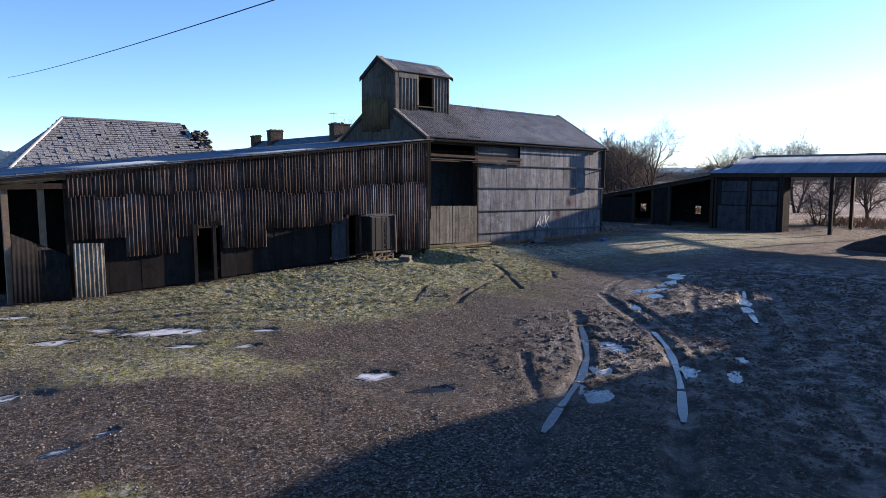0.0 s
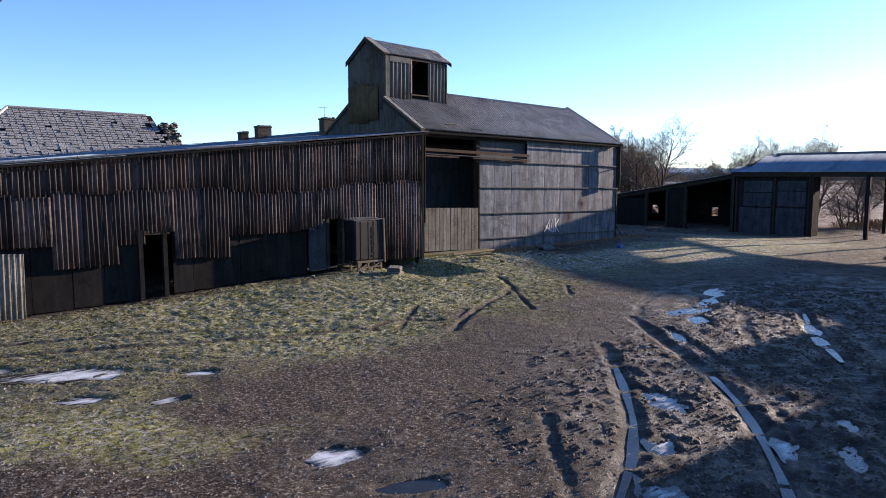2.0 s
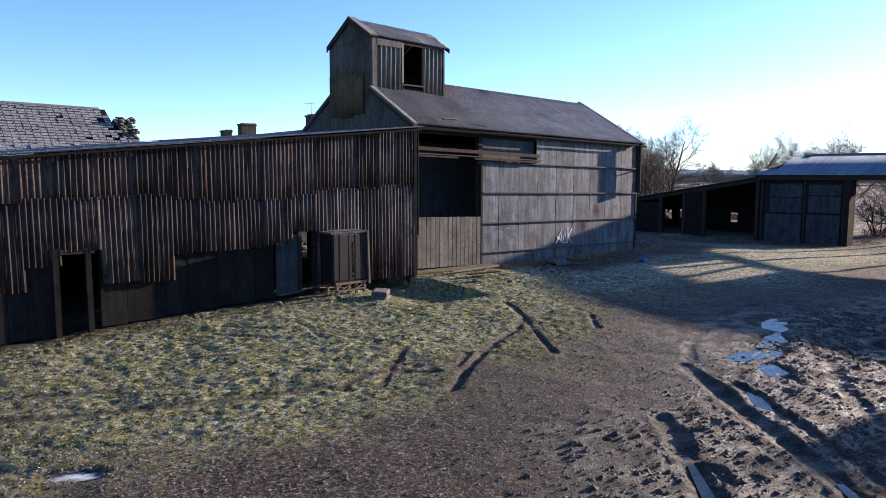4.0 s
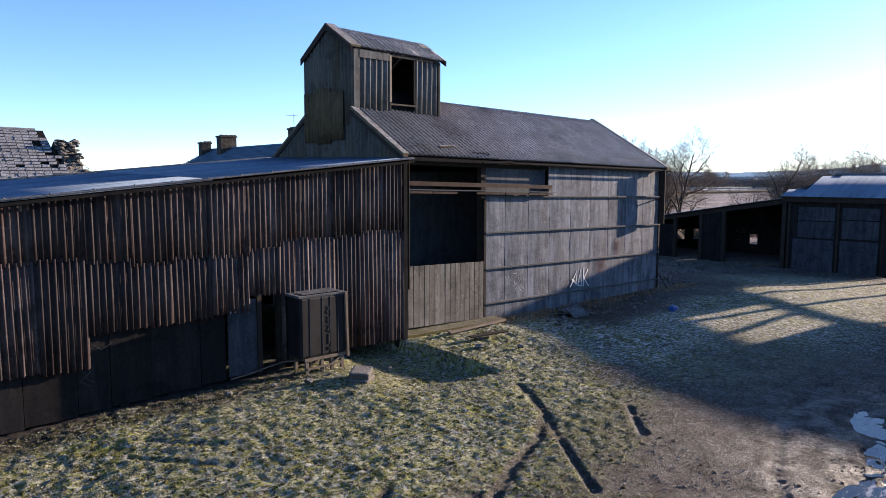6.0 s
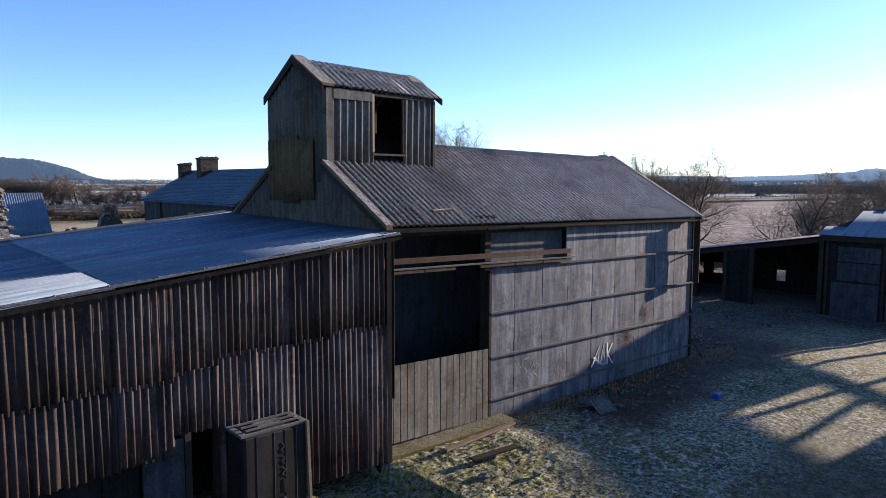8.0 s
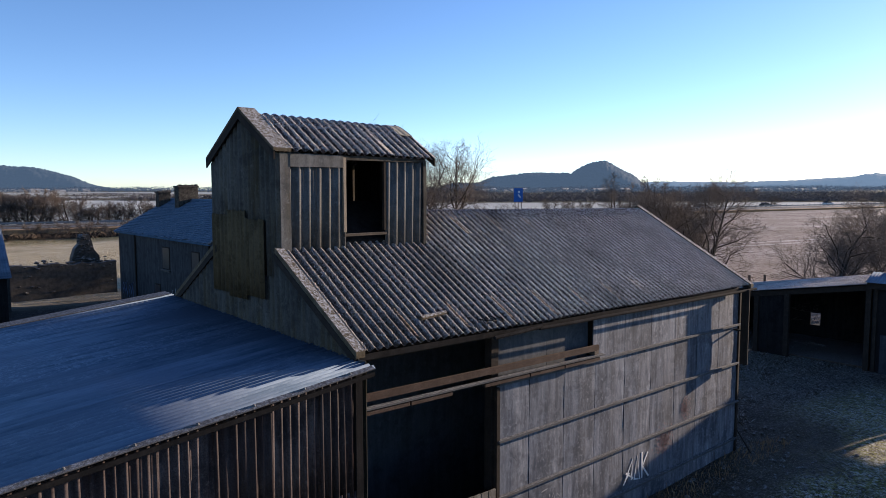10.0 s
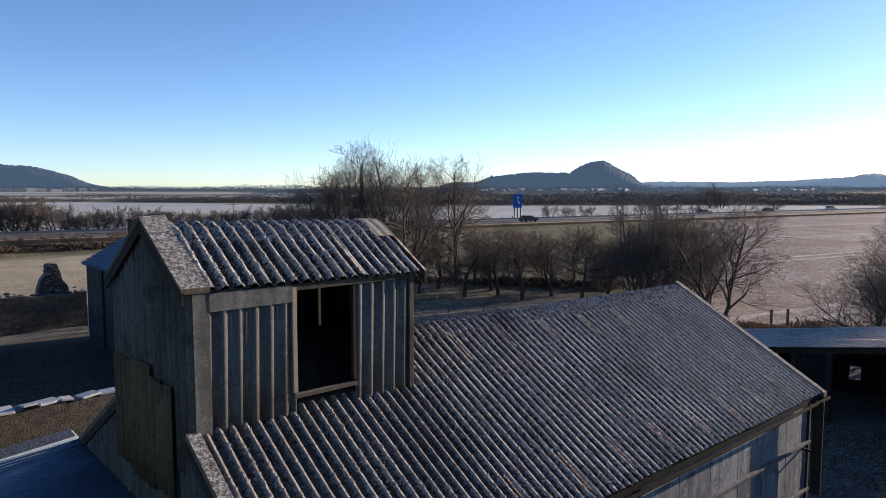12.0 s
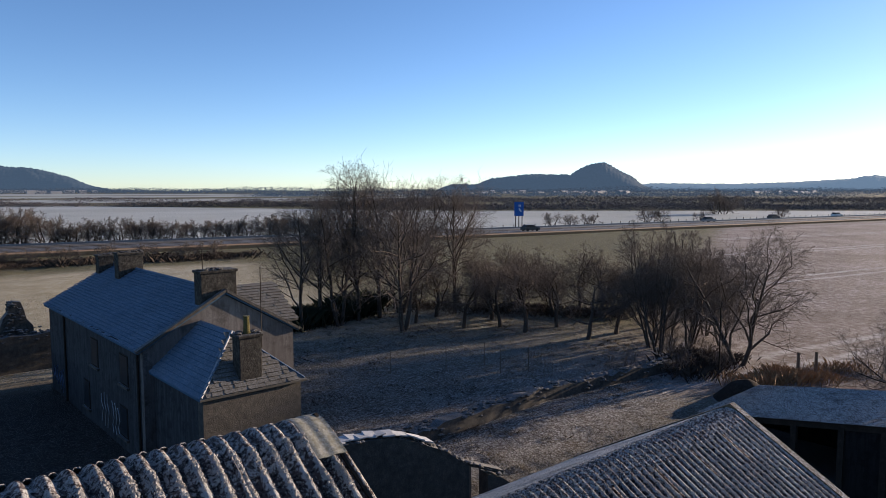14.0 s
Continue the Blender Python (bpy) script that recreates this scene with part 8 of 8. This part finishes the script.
# ---- the motorway and the far plain ----
def motorway():
    road = thing("motorway", (150, 135, 0), "two-lane motorway with verges across the plain", "road", kind="structure")

    def strip(a, b, z, mat, name, x0=-60, x1=700):
        vs = []
        for x in (x0, x1):
            y = ROAD_Y - 0.2 * x
            vs += [(x + a * 0.196, y + a * 0.98), (x + b * 0.196, y + b * 0.98)]
        bm = bmesh.new()
        prism(bm, [(vs[0][0], vs[0][1], z), (vs[1][0], vs[1][1], z), (vs[3][0], vs[3][1], z), (vs[2][0], vs[2][1], z)], (0, 0, -0.8))
        return part(name, bm, mat, road)

    strip(-7.6, -1.0, 0.55, M_ASPHALT, "carriageway")
    strip(1.0, 7.6, 0.55, M_ASPHALT, "carriageway")
    strip(-0.99, 0.99, 0.62, M_LOG, "central_verge")
    strip(-11, -7.61, 0.50, M_REED, "verge")
    for off in (-7.2, -4.3, -1.5, 1.5, 4.3, 7.2):
        strip(off - 0.08, off + 0.08, 0.556, M_WHITE, "lane_line")
    rail = bmesh.new()
    for k in range(150):
        x = -50 + k * 3.2
        y = ROAD_Y - 0.2 * x + 9.4
        box(rail, x - 0.06, y - 0.06, 0.3, x + 0.06, y + 0.06, 1.2)
    tagged(part("verge_posts", rail, M_TIMBER_D), "row of short posts along the motorway verge", "fence", kind="stuff")
    part("crash_barrier", beam(bmesh.new(), (-50, ROAD_Y + 10, 1.1), (600, ROAD_Y - 120, 1.1), 0.08, 0.3), M_STEEL, road)

    def car(mat, label):
        c = thing("car", (0, 0, 0), label, "car", "cars on the motorway")
        bm = bmesh.new()
        prism(bm, [(-2.1, -0.85, 0.3), (2.1, -0.85, 0.3), (2.15, -0.85, 0.75), (1.2, -0.85, 0.92), (-2.1, -0.85, 0.95)], (0, 1.7, 0))
        body = part("body", bm, mat, c)
        bm = bmesh.new()
        prism(bm, [(-1.8, -0.72, 0.95), (1.1, -0.72, 0.93), (0.4, -0.72, 1.42), (-1.3, -0.72, 1.45)], (0, 1.44, 0))
        part("cabin", bm, M_GLASS, body)
        for x in (-1.3, 1.3):
            for y in (-0.8, 0.8):
                part("wheel", tube(bmesh.new(), [(x, y - 0.1, 0.32), (x, y + 0.1, 0.32)], [0.32, 0.32], 12), M_RUBBER, c)
        return c

    ang = math.degrees(math.atan2(-0.2, 1))
    dark = two_tone("grey_car_paint", (0.05, 0.055, 0.06), (0.07, 0.075, 0.08), 1, 0.3, 10, 0.0, 0.3)
    for k, (x, off, mat) in enumerate(((134, -5.4, dark), (203, 3.0, M_STEEL), (236, 5.6, dark), (270, 5.6, M_WHITE))):
        c = car(mat, "pale car driving along the motorway" if mat is M_WHITE else "dark car driving along the motorway")
        c.matrix_basis = pose(x + off * 0.196, ROAD_Y - 0.2 * x + off * 0.98, 0.55, 0, 0, ang)
    # the blue sign
    s = thing("road_sign", (144.8, 133.4, 0), "tall blue motorway sign with white marks on posts", "sign")
    turn = Matrix.Translation((144.8, 133.4, 0)) @ pose(0, 0, 0, 0, 0, -41.9)
    face = part("panel", box(bmesh.new(), -1.15, -0.06, 3.2, 1.15, 0.06, 6.7, 0.0, turn), M_BLUE, s)
    for x in (-0.8, 0.0, 0.8):
        part("leg", box(bmesh.new(), x - 0.1, 0.07, -0.2, x + 0.1, 0.2, 5.9, 0.0, turn), M_BARK, s)
    for x0, x1, z0, z1 in ((-0.1, 0.1, 5.5, 6.0), (0.2, 0.4, 5.5, 6.0), (0.35, 0.6, 4.2, 4.6), (0.1, 0.4, 4.5, 4.85), (-0.1, 0.2, 4.8, 5.1)):
        part("marking", box(bmesh.new(), x0, -0.075, z0, x1, -0.062, z1, 0.0, turn), M_WHITE, face)


motorway()


def far_land():
    rnd = random.Random(91)
    fx, fy = 0.668, 0.744     # the way the valley is looked along
    sx, sy = 0.744, -0.668

    def spot(across, depth):
        return 16 + fx * depth + sx * across, 18 + fy * depth + sy * across

    def woods(name, label, depth, lo, hi, height, count, wob, seed, gap=0.0):
        """Many small clumps of twigs that together make a broken line of trees."""
        r = random.Random(seed)
        verts, faces = [], []
        size = depth * 0.0013
        for _ in range(count):
            u = r.uniform(lo, hi)
            n = 0.5 + 0.5 * noise.noise(Vector((u * 9 / depth, 0.3, seed))) + 0.25 * noise.noise(Vector((u * 40 / depth, 0.7, seed)))
            if n < gap + r.uniform(-0.1, 0.1):
                continue
            x, y = spot(u, depth + r.gauss(0, wob))
            top = height * (0.35 + 0.75 * max(0.0, n)) * (0.8 + 0.45 * noise.noise(Vector((u * 130 / depth, 0.2, seed))))
            z = top * r.random() ** 0.8
            w = size * r.uniform(0.5, 1.3)
            k = len(verts)
            for q in range(3):
                verts.append((x + r.uniform(-w, w), y + r.uniform(-w, w), z + r.uniform(-w, w) * 0.8))
            faces.append((k, k + 1, k + 2))
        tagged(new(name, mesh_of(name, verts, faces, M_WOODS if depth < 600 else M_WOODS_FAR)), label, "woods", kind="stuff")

    woods("far_hedge", "dark hedge line across the frosted plain", 392, -330, -10, 4.4, 36000, 5, 1, 0.30)
    woods("far_hedge", "scattered hedges beyond the white field", 560, -420, 0, 4.0, 12000, 12, 2, 0.45)
    woods("far_wood", "belt of bare scrub beyond the motorway", 345, -60, 330, 4.8, 70000, 14, 7, 0.10)
    woods("far_wood", "belt of bare woods beyond the fields", 520, -60, 560, 6.0, 50000, 40, 3, 0.30)
    woods("far_wood", "long dark belt of distant trees", 950, -260, 760, 7, 28000, 60, 4, 0.42)
    woods("far_wood", "hazy belt of trees along the valley", 1500, -1250, 1250, 13, 26000, 60, 5, 0.12)
    woods("far_wood", "hazy woods on the far rise", 2300, -1700, 2000, 21, 24000, 100, 6, 0.2)

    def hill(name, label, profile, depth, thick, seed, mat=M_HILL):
        n, rows = 260, 40
        verts, faces = [], []
        us = [p[0] for p in profile]
        for j in range(rows + 1):
            t = j / rows
            for i in range(n + 1):
                u = us[0] + (us[-1] - us[0]) * i / n
                h = float(np.interp(u, us, [p[1] for p in profile]))
                d = depth + (t - 0.5) * thick
                k = math.sin(math.pi * t) ** 0.45
                z = h * k * (1 + 0.08 * noise.noise(Vector((u * 0.012, d * 0.01, seed)))) + (5 * noise.noise(Vector((u * 0.06, d * 0.06, seed))) + 8 * noise.noise(Vector((u * 0.11, d * 0.11, seed)))) * k - 4
                verts.append((*spot(u * (d / depth), d), z))
        w = n + 1
        for j in range(rows):
            for i in range(n):
                a = j * w + i
                faces.append((a, a + 1, a + 1 + w, a + w))
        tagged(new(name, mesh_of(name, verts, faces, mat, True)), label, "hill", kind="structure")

    k = 3000 / 1219
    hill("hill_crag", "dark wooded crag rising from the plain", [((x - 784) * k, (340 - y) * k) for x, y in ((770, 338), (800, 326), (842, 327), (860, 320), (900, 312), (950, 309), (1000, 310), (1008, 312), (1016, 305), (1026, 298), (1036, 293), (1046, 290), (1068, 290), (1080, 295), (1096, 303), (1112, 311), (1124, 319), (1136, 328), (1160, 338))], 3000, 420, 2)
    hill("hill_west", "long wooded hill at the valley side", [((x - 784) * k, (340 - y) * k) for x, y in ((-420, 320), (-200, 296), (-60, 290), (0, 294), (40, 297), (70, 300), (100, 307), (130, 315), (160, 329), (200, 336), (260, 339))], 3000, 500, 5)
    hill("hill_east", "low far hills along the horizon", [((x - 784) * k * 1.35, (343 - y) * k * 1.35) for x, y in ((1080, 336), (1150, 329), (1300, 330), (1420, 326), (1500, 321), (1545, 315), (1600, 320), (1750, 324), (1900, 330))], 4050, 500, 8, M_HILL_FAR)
    # the far town
    verts, faces = [], []
    cols = []
    for _ in range(90):
        px = rnd.choice((rnd.uniform(820, 1110), rnd.uniform(820, 1110), rnd.uniform(1330, 1440), rnd.uniform(0, 170)))
        d = rnd.uniform(1350, 1900)
        u = (px - 784) / 1219 * d
        x, y = spot(u, d)
        w, h = rnd.uniform(4, 11), rnd.uniform(1.5, 3.0)
        k0 = len(verts)
        z = rnd.uniform(0, 4)
        for dz in (-2, z + h):
            verts += [(x - w, y - 4, dz), (x + w, y - 4, dz), (x + w, y + 4, dz), (x - w, y + 4, dz)]
        verts += [(x - w, y, z + h + 1.5), (x + w, y, z + h + 1.5)]
        faces += [(k0, k0 + 1, k0 + 5, k0 + 4), (k0 + 1, k0 + 2, k0 + 6, k0 + 5), (k0 + 3, k0, k0 + 4, k0 + 7), (k0 + 4, k0 + 5, k0 + 9, k0 + 8), (k0 + 6, k0 + 7, k0 + 8, k0 + 9)]
    tagged(new("far_town", mesh_of("far_town", verts, faces, M_LEAD)), "pale roofs of a distant town under the crag", "town", kind="stuff")


far_land()


# ---- posts, wires and fences ----
def fences():
    for k, (x, y) in enumerate(((54.1, 32.5), (54.9, 31.9))):
        p = thing("fence_post", (x, y, -0.1), "weathered round fence post in dead grass", "fence post", "field fence posts")
        part("post", tube(bmesh.new(), [(x, y, -0.3), (x, y, 1.25)], [0.09, 0.08], 8), M_TIMBER, p)
    for k, (x, y) in enumerate(((41.2, 46.0), (43.6, 45.4), (43.0, 43.6), (44.6, 43.0), (38.5, 47.5))):
        p = thing("garden_stake", (x, y, 0), "thin bare stake in the frosted garden", "stake", "garden stakes")
        part("stake", tube(bmesh.new(), [(x, y, -0.2), (x, y, 1.2)], [0.024, 0.02], 6), M_TIMBER, p)
    pole = thing("pole", (50.8, 35.2, 0), "tall thin timber pole behind the barn", "pole")
    part("shaft", tube(bmesh.new(), [(50.8, 35.2, -0.4), (50.8, 35.2, 4.0)], [0.04, 0.03], 8), M_TIMBER_D, pole)
    pole = thing("wire_pole", (2.3, 22.2, 0), "dark timber wire pole beside the shed", "pole")
    part("shaft", tube(bmesh.new(), [(2.28, 22.2, -0.4), (2.28, 22.2, 6.3)], [0.11, 0.09], 8), M_TIMBER_D, pole)
    pole = thing("wire_pole", (2.9, -9, 0), "timber wire pole at the yard edge", "pole")
    part("shaft", tube(bmesh.new(), [(2.9, -9, -0.4), (2.9, -9, 6.3)], [0.11, 0.09], 8), M_TIMBER_D, pole)
    wire = thing("overhead_wire", (3.5, 10, 5), "thin black overhead wire across the yard", "wire")
    pts = []
    for i in range(41):
        y = 31.0 - i
        pts.append((3.23 + 0.0475 * y, y, 4.60 + 0.0633 * y + 0.0006 * (y - 12) ** 2))
    part("cable", tube(bmesh.new(), pts, [0.007] * 41, 6), M_RUBBER, wire)


fences()
